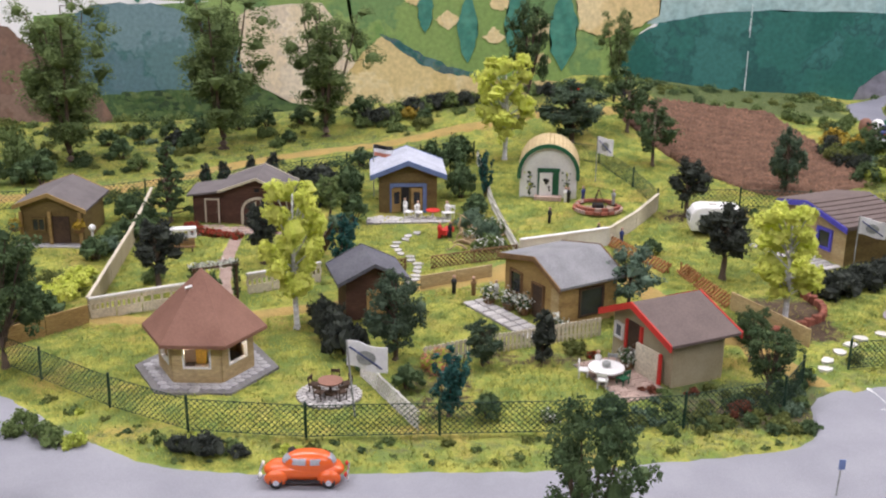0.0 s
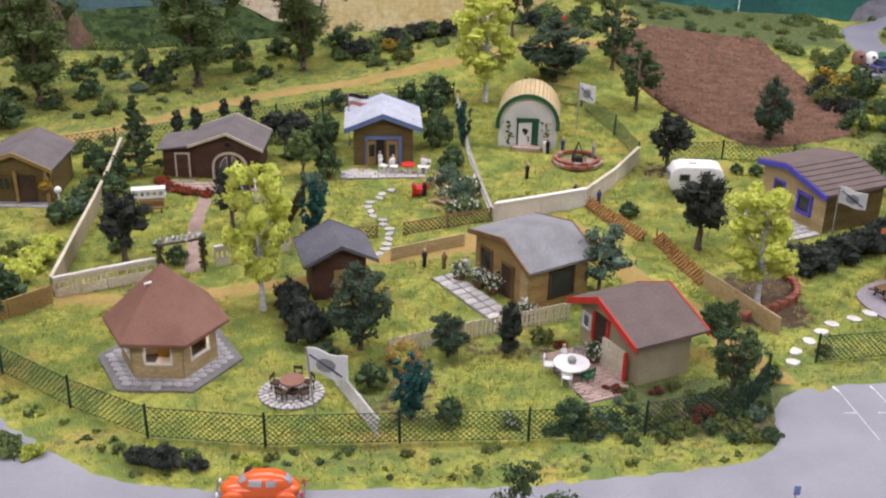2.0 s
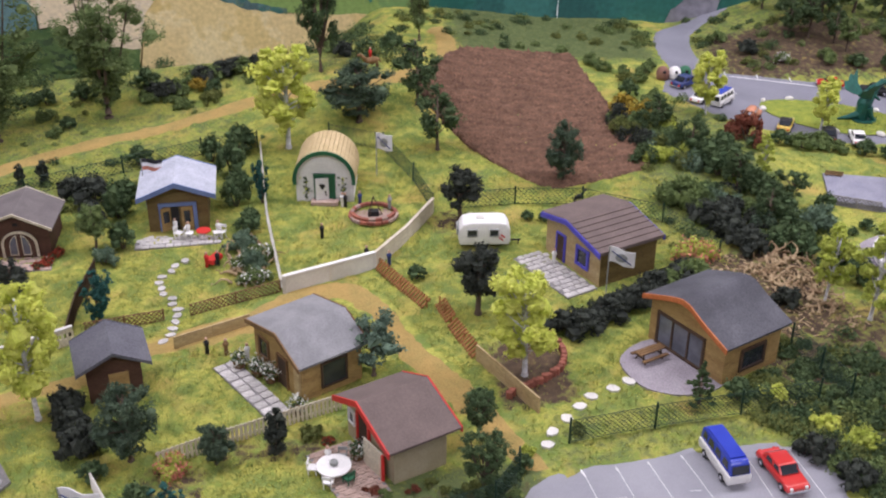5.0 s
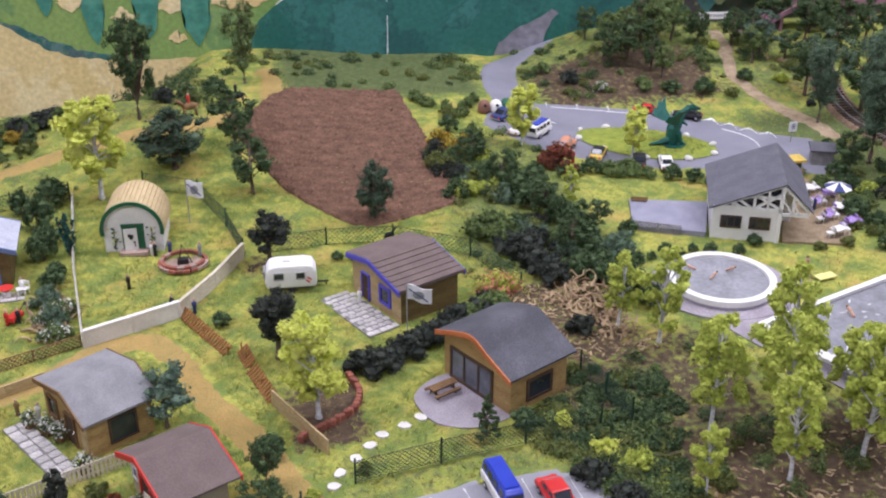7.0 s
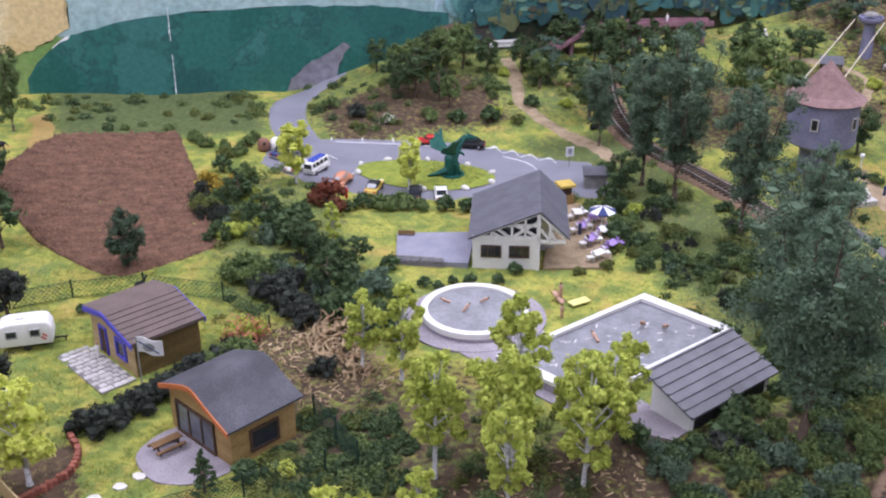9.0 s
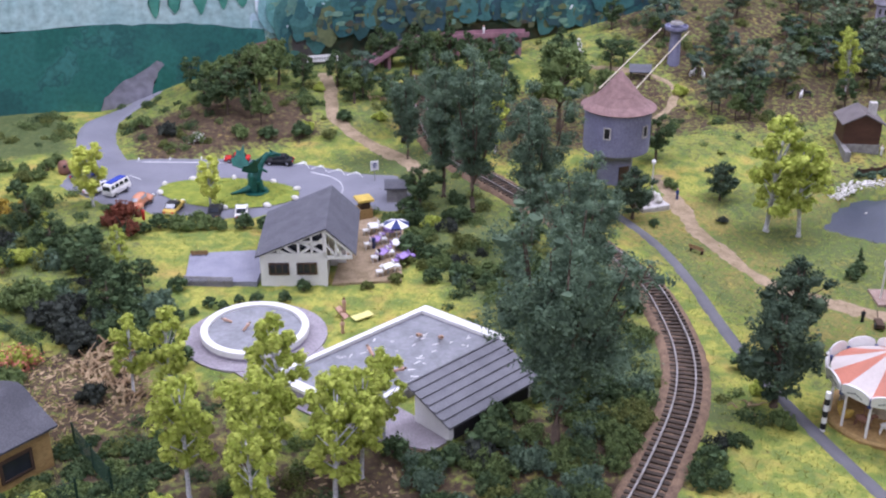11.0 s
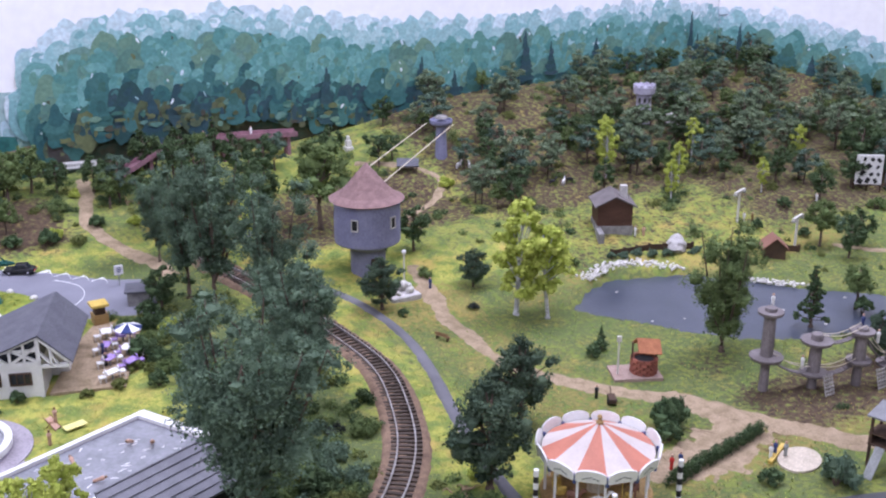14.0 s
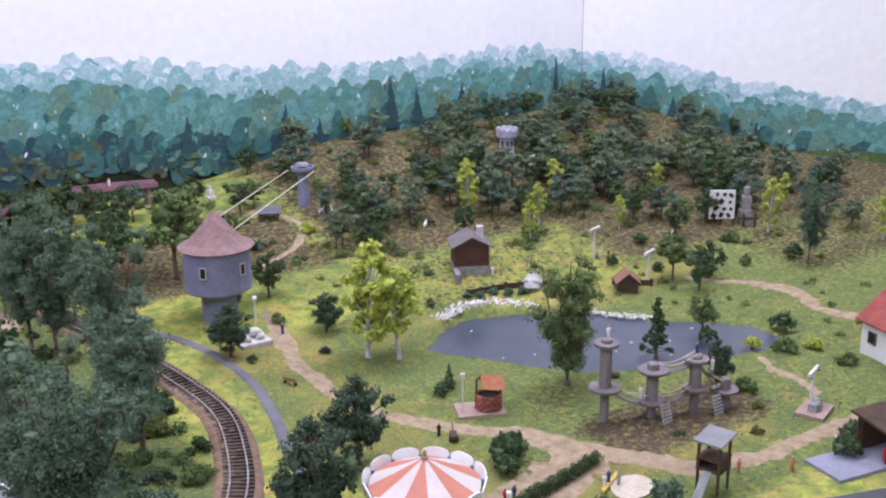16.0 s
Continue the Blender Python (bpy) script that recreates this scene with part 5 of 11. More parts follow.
# six-sided summer house with real window openings
gaz = thing("summer_house", -15.6, 69.7, "six-sided ochre summer house with red-brown pyramid roof", "summer house")
HR, HH = 3.2, 3.5
for k in range(6):
    a = math.radians(-90 + 60 * k)
    side = pose(HR * math.cos(math.pi / 6) * math.cos(a), HR * math.cos(math.pi / 6) * math.sin(a), 0, 0, 0, -90 + 60 * k + 90)
    bm = bmesh.new()
    w = HR
    if k == 3:
        box(bm, 0, 0, HH / 2, w, 0.2, HH)
    else:
        for x0, x1, z0, z1 in ((-w / 2, w / 2, -0.3, 1.2), (-w / 2, w / 2, 2.8, HH), (-w / 2, -.95, 1.2, 2.8), (.95, w / 2, 1.2, 2.8)):
            box(bm, (x0 + x1) / 2, 0, (z0 + z1) / 2, x1 - x0, 0.2, z1 - z0)
    bm.transform(side)
    part("wall_panel", bm, M_OCHRE_PALE, gaz)
    if k != 3:
        bm = bmesh.new()
        for cx, cz, sx, sz in ((-.9, 2.0, .1, 1.6), (.9, 2.0, .1, 1.6), (0, 1.25, 1.9, .1), (0, 2.75, 1.9, .1)):
            box(bm, cx, 0, cz, sx, .26, sz)
        bm.transform(side)
        part("window_frame", bm, M_WHITE, gaz)
        if k == 5:
            # white sheet added behind this window so that the opening looks bright
            bm = bmesh.new()
            box(bm, -.1, .42, 1.9, 1.7, .05, 1.2)
            bm.transform(side)
            part("curtain", bm, M_WHITE, gaz)
bm = bmesh.new()
HEX = [(4.3 * math.cos(math.radians(60 * k)), 4.3 * math.sin(math.radians(60 * k))) for k in range(6)]
for k in range(6):
    (ax, ay), (bx, by) = HEX[k], HEX[(k + 1) % 6]
    lo = [bm.verts.new(v) for v in ((ax, ay, HH - .25), (bx, by, HH - .25), (0, 0, 7.35), (ax, ay, HH - .5), (bx, by, HH - .5))]
    bm.faces.new(lo[:3])
    bm.faces.new((lo[0], lo[3], lo[4], lo[1]))
bm.faces.new([bm.verts.new((a, b, HH - .5)) for a, b in HEX])
bmesh.ops.remove_doubles(bm, verts=bm.verts, dist=0.001)
part("roof", bm, M_TERRA, gaz)
bm = bmesh.new()
box(bm, -0.7, -0.95, 6.3, .5, .12, .16, ry=-20, rx=-55)
part("roof_patch", bm, M_WHITE, gaz)
bm = bmesh.new()
box(bm, .3, -1.5, 0.75, 1.6, 1.0, 0.12)
rod(bm, (.3, -1.5, 0), (.3, -1.5, .7), .15)
part("inside_table", bm, M_WHITE, gaz)
bm = bmesh.new()
box(bm, -.1, -.9, 1.5, .7, .5, 1.6)
part("inside_cupboard", bm, M_YELLOW, gaz)
bm = bmesh.new()
box(bm, -.2, .1, 1.6, 3.2, .1, 2.2, rz=15)
part("inside_panel", bm, M_WHITE, gaz)
bulb = bpy.data.lights.new("summer_house_bulb", "POINT")
bulb.energy, bulb.shadow_soft_size, bulb.color = 0.45, 0.003, (1.0, 0.88, 0.66)
new("summer_house_bulb", bulb).matrix_world = Matrix.Translation((-.156, .680, .038))
bm = bmesh.new()
prism(bm, [(5.0 * math.cos(math.radians(60 * k)), 5.0 * math.sin(math.radians(60 * k))) for k in range(6)], -0.5, 0.16)
terrace = part("terrace", bm, M_JOINT, gaz)
bm = bmesh.new()
prism(bm, [(0.36 * math.cos(math.radians(60 * k + 30)), 0.36 * math.sin(math.radians(60 * k + 30))) for k in range(6)], 0, 0.06)
hexstone = part("paving_stone", bm, M_PAVER, terrace)
hexstone.location = (0, -4.0 * CM, 0.15 * CM)
HEXP = [(5.0 * math.cos(math.radians(60 * k)), 5.0 * math.sin(math.radians(60 * k))) for k in range(6)]
HEXI = [(3.4 * math.cos(math.radians(60 * k)), 3.4 * math.sin(math.radians(60 * k))) for k in range(6)]
for r in range(-9, 10):
    for c in range(-9, 10):
        u, v = c * 0.68 + (r % 2) * 0.34, r * 0.59
        if inside([(a * .93, b * .93) for a, b in HEXP], u, v) and not inside(HEXI, u, v) and (abs(u) + abs(v + 4.0) > .3):
            share("paving_stone", hexstone, pose(u * CM, v * CM, 0.15 * CM), terrace)
KEEP_OUT.append([(-15.6 + a, 69.7 + b) for a, b in HEXP])

# ---- cafe with a half-timbered gable ----
cafe = cabin("cafe", "white cafe with half-timbered gable and big slate roof", 72.1, 104.6, -21.1, 9.9, 11.2, 3.75, 7.2, 7.0, 3.9, 0.45, M_WHITE, M_FELT_SLATE, None, cat="cafe")
for o_ in [o_ for o_ in cafe.children if o_.name.startswith("wall")]:
    bpy.data.objects.remove(o_)
bm = bmesh.new()
extrude_y(bm, [(0, -0.5), (0, 3.7), (7.1, 3.7), (7.1, -0.5)], 0, 9)
part("wall", bm, M_WHITE, cafe)
bm = bmesh.new()
extrude_y(bm, [(0.1, 3.7), (7.1, 6.75), (7.1, 3.7)], 0.5, 10.6)
part("gable_glass", bm, M_GLASS, cafe)
bm = bmesh.new()
extrude_y(bm, [(7.1, -0.5), (7.1, 6.6), (9.6, 4.0), (9.6, 3.2), (8.9, 3.2), (8.9, -0.5)], 5.0, 10.6)
part("side_room", bm, M_WHITE, cafe)


def beam(parent, a, b, w, y=-0.05, material=None):
    (ax, az), (bx, bz) = a, b
    bm = bmesh.new()
    box(bm, (ax + bx) / 2, y, (az + bz) / 2, math.hypot(bx - ax, bz - az), 0.3, w, ry=-math.degrees(math.atan2(bz - az, bx - ax)))
    part("timber", bm, material or M_WHITE, parent)


for a, b, w in (((0, 3.75), (7.1, 3.75), .4), ((0.1, 3.75), (7.1, 6.7), .32), ((7.0, 0), (7.0, 6.7), .4), ((4.2, 3.7), (4.2, 5.5), .26), ((2.0, 3.7), (2.0, 4.5), .24), ((4.2, 3.8), (6.9, 5.6), .24), ((4.2, 5.4), (6.9, 3.9), .24),
                ((2.0, 4.4), (3.0, 3.8), .22), ((4.0, 3.8), (2.6, 4.75), .22), ((3.6, 5.2), (7.0, 5.2), .24), ((5.6, 3.7), (5.6, 6.0), .22), ((7.1, 3.4), (9.9, 3.4), .36), ((7.2, 6.4), (9.9, 3.8), .26), ((8.2, 3.4), (8.2, 5.3), .22), ((7.2, 4.9), (8.2, 3.5), .2), ((8.9, 3.4), (8.3, 4.6), .2)):
    beam(cafe, a, b, w)
F = face_pose("front", 9.9, 11.2)
for u in (2.0, 5.0):
    window(cafe, F, u, 2.1, 2.2, 1.4, M_TIMBER_DARK, M_GLASS, t=0.16, bars=2)
KEEP_OUT.append([(72, 104.6), (81.5, 101), (85.5, 111.5), (76.2, 115)])

# bathing house by the pool
ps = thing("pool_house", 77.9, 74.2, "white pool house with a grey standing-seam lean-to roof", "pool house", -68.8)
bm = bmesh.new()
extrude_y(bm, [(0, -0.5), (0, 3.45), (4.2, 1.95), (4.2, -0.5)], 0, 10.6)
part("wall", bm, M_WHITE, ps)
bm = bmesh.new()
extrude_y(bm, [(-.5, 3.62), (4.8, 1.72), (4.8, 1.9), (-.5, 3.8)], -.5, 11.1)
M_FELT_POOL = mat("mid_grey_sheet_roof", (0.185, 0.185, 0.205), (0.15, 0.15, 0.17), rough=0.7, bump=0.2, grain=0.12)
part("roof", bm, M_FELT_POOL, ps)
for k in range(7):
    bm = bmesh.new()
    t = k / 6
    box(bm, -.5 + 5.3 * t, 5.3, 3.87 - 1.9 * t, 0.16, 11.6, 0.16, ry=19.7)
    part("roof_seam", bm, M_FELT_POOL, ps)
# black sheet on the solid wall stands for the shade in an opening
bm = bmesh.new()
slab(bm, 4.2, 4.26, 0.6, 10, 0, 1.6)
part("dark_opening", bm, M_BLACK, ps)
KEEP_OUT.append([(77.9, 74.2), (79.4, 70.3), (89.4, 74.2), (87.8, 78)])

# ---- plants ----


def flakes(centres, radii, n, size, flat=0.0, rnd=None, squash=1.0):
    """n small leaf flakes spread through clumps; returns vertices and triangles."""
    rnd = rnd or nprng
    centres, radii = np.asarray(centres, float), np.asarray(radii, float)
    w = radii ** 2
    idx = rnd.choice(len(centres), n, p=w / w.sum())
    d = rnd.normal(size=(n, 3))
    d /= np.linalg.norm(d, axis=1)[:, None]
    r = radii[idx] * (rnd.uniform(0.22, 1, n) ** 0.33) * rnd.uniform(.8, 1.08, n)
    r = r * (1 + .26 * np.sin(5 * d[:, 0] + 1.7 * idx) * np.sin(4 * d[:, 1] + 2.3 * idx) + .16 * np.sin(7 * d[:, 2] + 3.1 * idx)) * np.where(rnd.uniform(size=n) < .1, rnd.uniform(1, 1.32, n), 1)
    p = centres[idx] + d * r[:, None] * np.array((1, 1, squash))
    nrm = d + rnd.normal(0, 0.55, (n, 3)) + np.array((0, 0, flat))
    nrm /= np.linalg.norm(nrm, axis=1)[:, None]
    t = np.cross(nrm, rnd.normal(size=(n, 3)))
    t /= np.linalg.norm(t, axis=1)[:, None]
    b = np.cross(nrm, t)
    s = size * rnd.uniform(.6, 1.4, n)[:, None]
    V = np.stack([p + t * s, p - t * s * .5 + b * s * .87 + nrm * s * .2, p - t * s * .5 - b * s * .87], 1).reshape(-1, 3)
    return V, np.arange(3 * n).reshape(n, 3)


def cores(centres, radii, rnd, level=1, squash=1.0, k=.72):
    """Crinkled lumps of foam that fill the clumps."""
    bm = bmesh.new()
    bmesh.ops.create_icosphere(bm, subdivisions=level, radius=1.0)
    v0 = np.array([v.co for v in bm.verts])
    f0 = np.array([[v.index for v in f.verts] for f in bm.faces])
    bm.free()
    V, F = [], []
    for i, (c, r) in enumerate(zip(centres, radii)):
        w = 1 + rnd.uniform(-.34, .3, len(v0)) + .28 * np.sin(4.3 * v0[:, 0] + 3 * i) * np.sin(3.7 * v0[:, 1] + 2 * i) + .2 * np.sin(6 * v0[:, 2] + 5 * i)
        V.append(np.array(c) + v0 * w[:, None] * r * k * np.array((1, 1, squash)))
        F.append(f0 + i * len(v0))
    return np.concatenate(V), np.concatenate(F)


def tube(bm, pts, radii, n=8):
    """One bent, tapered tube along points."""
    rings = []
    for k, (p, r) in enumerate(zip(pts, radii)):
        d = (Vector(pts[min(k + 1, len(pts) - 1)]) - Vector(pts[max(k - 1, 0)])).to_track_quat("Z", "Y")
        rings.append([bm.verts.new(Vector(p) + d @ Vector((r * math.cos(2 * math.pi * i / n), r * math.sin(2 * math.pi * i / n), 0))) for i in range(n)])
    for a, b in zip(rings, rings[1:]):
        for i in range(n):
            bm.faces.new((a[i], a[(i + 1) % n], b[(i + 1) % n], b[i]))
    bm.faces.new(rings[0][::-1])
    bm.faces.new(rings[-1])


def wood(root, h, r, lean, limbs, bark_m):
    """The trunk with its flared foot, and the limbs as one part."""
    bm = bmesh.new()
    mx, my = lean * .3 + rng.uniform(-.2, .2), rng.uniform(-.2, .2)
    tube(bm, [(0, 0, -.4), (0, 0, .15), (0, 0, r * 1.8), (mx * .6, my * .6, h * .3), (mx, my, h * .55), (lean, 0, h)], [r * 1.6, r * 1.35, r * 1.05, r * .9, r * .74, r * .3])
    part("trunk", bm, bark_m, root, soft=True)
    bm = bmesh.new()
    for a, b, rr in limbs:
        rod(bm, a, b, rr, rr * .6, 5)
    part("branchwork", bm, bark_m, root)["kind"] = "stuff"


def tufts(cs, rs, rnd, m, size=(.34, .56), squash=1.0):
    """Splits each lobe of a crown into m small tufts that sit on its upper and outer side."""
    C, R = [], []
    for c, r in zip(cs, rs):
        for _ in range(m):
            d = rnd.normal(size=3) + np.array((0, 0, .35))
            d /= np.linalg.norm(d)
            C.append(np.array(c) + d * r * rnd.uniform(.45, .85) * np.array((1, 1, squash)))
            R.append(r * rnd.uniform(*size))
    return C, R


def make_tree(name, label, h, trunk_h, r, crown, leaf_m, bark_m, leaves, size, lobes=14, shape="oval", lean=0.0, cat="tree", seed=1, lobe_r=(.38, .58), foam=0, squash=0.85, fork=False, sub=5, spires=0, core=.55):
    """A tree whose crown of width 2*crown[0] and height crown[1] begins at trunk_h, made of tufted lobes carried by limbs.
    With spires, that many limbs rise steeply from the trunk and carry the lobes along them."""
    rnd = np.random.default_rng(seed)
    root = new(name)
    # pale base colour stands in for the reflection on the car's panes
    tagged(root, label, cat)
    cw, ch = crown
    cs, rs, limbs = [], [], []
    if spires:
        for k in range(spires):
            a = 2 * math.pi * k / spires + rnd.uniform(-.4, .4)
            rad = cw * rnd.uniform(.25, .75) if k else cw * .1
            base = np.array((0, 0, trunk_h * rnd.uniform(.55, 1.1)))
            top = np.array((lean + rad * math.cos(a), rad * math.sin(a), trunk_h + ch * rnd.uniform(.68, .93) if k else trunk_h + ch * .93))
            way = [base + np.array((*((top - base)[:2] * t ** .7), (top - base)[2] * t)) for t in np.linspace(0, 1, 5)]
            for u, (p, q) in enumerate(zip(way, way[1:])):
                limbs.append((Vector(p), Vector(q), r * (.62 - .13 * u)))
            n = max(3, round(lobes / spires))
            for t in np.linspace(.1, 1, n):
                p = base + np.array((*((top - base)[:2] * t ** .7), (top - base)[2] * t))
                w = cw * rnd.uniform(*lobe_r) * (.5 + .6 * math.sin(math.pi * (.12 + .74 * t)))
                off = rnd.normal(0, .55, 3) * w * np.array((1, 1, .5))
                cs.append(tuple(p + off))
                rs.append(w)
                limbs.append((Vector(p), Vector(p + off), r * .14))
    else:
        for k in range(lobes):
            t = (k + .5) / lobes
            z = trunk_h + ch * (0.06 + 0.88 * t)
            prof = {"oval": math.sin(math.pi * (0.12 + 0.80 * t)) ** .8, "tall": math.sin(math.pi * (0.10 + 0.78 * t)) ** .6, "cone": 1.05 - t, "umbrella": 0.5 + 0.6 * t if t < .8 else .6, "birch": 0.45 + 0.55 * math.sin(math.pi * t * .95)}[shape]
            a = k * 2.4 + rnd.uniform(-.5, .5)
            rad = cw * prof * rnd.uniform(.35, .85)
            c = (lean * z / h + rad * math.cos(a), rad * math.sin(a), z + rnd.uniform(-.08, .08) * ch)
            cs.append(c)
            rs.append(cw * rnd.uniform(*lobe_r) * (0.55 + .45 * prof))
            if fork:
                limbs.append((Vector((0, 0, trunk_h * rnd.uniform(.5, 1.1))), Vector(c), r * .4))
            else:
                limbs.append((Vector((lean * .5, 0, max(trunk_h * .75, z * .72))), Vector(c), r * .34))
    wood(root, trunk_h * 1.2 if fork or spires else min(h * .93, trunk_h + ch * .85), r, 0 if spires else lean, limbs, bark_m)
    C, R = tufts(cs, rs, rnd, sub, squash=squash)
    V, Q = flakes(C, R, int(leaves), size, rnd=rnd, squash=squash, flat=0.45)
    if foam:
        W, F = cores(cs, rs, rnd, foam, squash, core)
        V, Q = np.concatenate([V, W]), np.concatenate([Q, F + len(V)])
    raw("crown", V, Q, leaf_m, root)
    return root


def make_bush(name, label, rx, h, leaf_m, leaves, size, lobes=9, seed=1, cat="bush", flowers=None, nf=0, fs=0.09):
    rnd = np.random.default_rng(seed)
    root = new(name)
    tagged(root, label, cat)
    cs, rs = [], []
    for _ in range(lobes):
        a, q = rnd.uniform(0, 2 * math.pi), math.sqrt(rnd.uniform(0, 1))
        cs.append((rx * .78 * q * math.cos(a), rx * .78 * q * math.sin(a), h * (.18 + rnd.uniform(.2, .6) * (1 - .75 * q * q))))
        rs.append(min(rx, h) * rnd.uniform(.24, .5))
    C, R = tufts(cs, rs, rnd, 4, (.36, .6))
    V, Q = flakes(C, R, int(leaves * 1.2), size * .88, rnd=rnd, flat=.35)
    W, F = cores(cs, rs, rnd, 1, k=.62)
    V, Q = np.concatenate([V, W]), np.concatenate([Q, F + len(V)])
    V[:, 2] = np.maximum(V[:, 2], -0.1)
    raw("foliage", V, Q, leaf_m, root)
    bm = bmesh.new()
    for k in range(4):
        rod(bm, (0, 0, -.3), (rx * .4 * math.cos(k * 1.6), rx * .4 * math.sin(k * 1.6), h * .6), 0.08, 0.03, 5)
    part("stem", bm, M_BARK, root)
    if flowers:
        V, Q = flakes(cs, [r * 1.12 for r in rs], nf, fs, rnd=rnd)
        V[:, 2] = np.maximum(V[:, 2], 0.0)
        raw("blossom", V, Q, flowers, root)
    return root


T = {}
T["poplar"] = make_tree("deciduous_tree", "tall dark green fine-leaved model tree", 17, 2.0, .3, (4.6, 15.0), L_POPLAR, M_BARK, 21000, .112, 70, seed=3, squash=1.2, lobe_r=(.2, .32), spires=7, foam=1, core=.42, sub=6)
T["poplar_b"] = make_tree("deciduous_tree", "tall slender dark green model tree", 17, 2.8, .28, (4.0, 14.0), L_POPLAR, M_BARK, 16000, .112, 54, seed=4, squash=1.15, lobe_r=(.2, .34), spires=6, foam=1, core=.4, sub=6)
T["big"] = make_tree("deciduous_tree", "tall grey-green model tree with airy crown", 18, 4.5, .3, (5.2, 14.4), L_GREYGREEN, M_BARK, 17000, .125, 56, seed=5, lobe_r=(.2, .36), squash=.85, spires=7, foam=1, core=.4, sub=6)
T["leaning"] = make_tree("deciduous_tree", "large grey-green model tree with leaning airy crown", 18, 5.6, .34, (7.6, 12.8), L_GREYGREEN, M_BARK, 36000, .115, 90, seed=15, lobe_r=(.15, .29), squash=.8, lean=2.4, spires=10, foam=1, core=.4, sub=6)
T["round"] = make_tree("deciduous_tree", "dark green model tree with rounded crown", 7, 1.9, .2, (2.9, 5.2), L_DARK, M_BARK, 2300, .16, 16, "oval", seed=6, lobe_r=(.3, .46), foam=1)
T["round_b"] = make_tree("deciduous_tree", "dark green spreading model tree", 7, 2.2, .2, (3.3, 4.6), L_DARK, M_BARK, 2400, .16, 16, "umbrella", seed=16, lobe_r=(.28, .42), squash=.65, foam=1)
T["front"] = make_tree("deciduous_tree", "dark green fine-leaved roadside tree with open crown", 7, 2.0, .16, (3.1, 5.0), L_DARK, M_BARK, 8500, .09, 30, "umbrella", seed=17, lobe_r=(.2, .36), fork=True, foam=1, core=.4)
T["black"] = make_tree("foam_tree", "blackish green foam ball tree on a brown trunk", 6.4, 2.2, .24, (2.2, 4.0), L_BLACKGREEN, M_BARK, 4300, .105, 22, "oval", seed=7, foam=2, lobe_r=(.38, .54), core=.54)
T["birch"] = make_tree("birch", "light green birch with chunky foam leaves and white bark", 11, 2.2, .19, (2.5, 8.8), L_LIGHT, M_BIRCHBARK, 4200, .205, 20, "birch", lean=.5, cat="birch tree", seed=8, lobe_r=(.26, .5), foam=1, core=.42, squash=1.0, sub=5)
T["birch_b"] = make_tree("birch", "slender light green birch with gaps in its crown", 11, 2.6, .18, (2.8, 8.4), L_LIGHT, M_BIRCHBARK, 3600, .205, 15, "birch", lean=-.6, cat="birch tree", seed=38, lobe_r=(.26, .52), foam=1, core=.42, squash=1.0, sub=5)
T["birch_y"] = make_tree("birch", "yellow-green birch with chunky foam leaves and white bark", 10, 1.9, .2, (2.7, 8.2), L_YELLOW, M_BIRCHBARK, 4600, .16, 26, "birch", lean=.3, cat="birch tree", seed=9, lobe_r=(.28, .46), foam=2, core=.66, squash=.95, sub=5)
T["park"] = make_tree("park_tree", "mid-green round park tree", 6, 2.2, .18, (2.3, 3.9), L_MID, M_BARK, 2600, .13, 16, "oval", seed=10, lobe_r=(.36, .52), foam=1)
T["pine"] = make_tree("pine", "dark pine with layered crown", 9, 2.6, .2, (4.2, 6.4), L_PINE, M_BARK, 2300, .19, 18, "umbrella", cat="pine tree", seed=11, squash=.5, lobe_r=(.26, .4), foam=1, core=.5)
T["pine_b"] = make_tree("pine", "dark blue-green pine with open crown", 8, 2.2, .2, (3.4, 5.8), L_BLUEGREEN, M_BARK, 2200, .19, 16, "oval", cat="pine tree", seed=12, squash=.55, lobe_r=(.28, .42), foam=1, core=.5)
T["fir"] = make_tree("fir", "small pointed dark green fir", 6, .3, .14, (1.7, 5.6), L_DARK, M_BARK, 3600, .115, 44, "cone", cat="fir tree", seed=13, lobe_r=(.2, .3), squash=.6, foam=1, core=.5)
T["cypress"] = make_tree("cypress", "slender pointed teal-green cypress", 5.4, .3, .1, (1.0, 5.0), L_TEAL, M_BARK, 2200, .1, 40, cat="cypress", seed=14, lobe_r=(.2, .34), squash=2.0, foam=1, core=.5, spires=6, sub=4)
T["column"] = make_tree("conifer", "slim blackish columnar conifer", 3.4, .15, .1, (.8, 3.2), L_BLACKGREEN, M_BARK, 2000, .1, 24, "tall", cat="conifer", seed=33, lobe_r=(.42, .6), squash=1.2, foam=1, core=.6)
T["blossom"] = make_tree("blossom_tree", "small dark tree with pale blossom", 5, 1.8, .16, (2.2, 3.4), L_BLUEGREEN, M_BARK, 2100, .14, 15, "oval", seed=15, foam=1)
T["ball"] = make_tree("deciduous_tree", "dense deep green ball-shaped model tree", 7, 1.2, .22, (2.9, 5.4), L_BALL, M_BARK, 7200, .115, 40, "oval", seed=26, lobe_r=(.26, .4), foam=1, core=.5)
B = {}
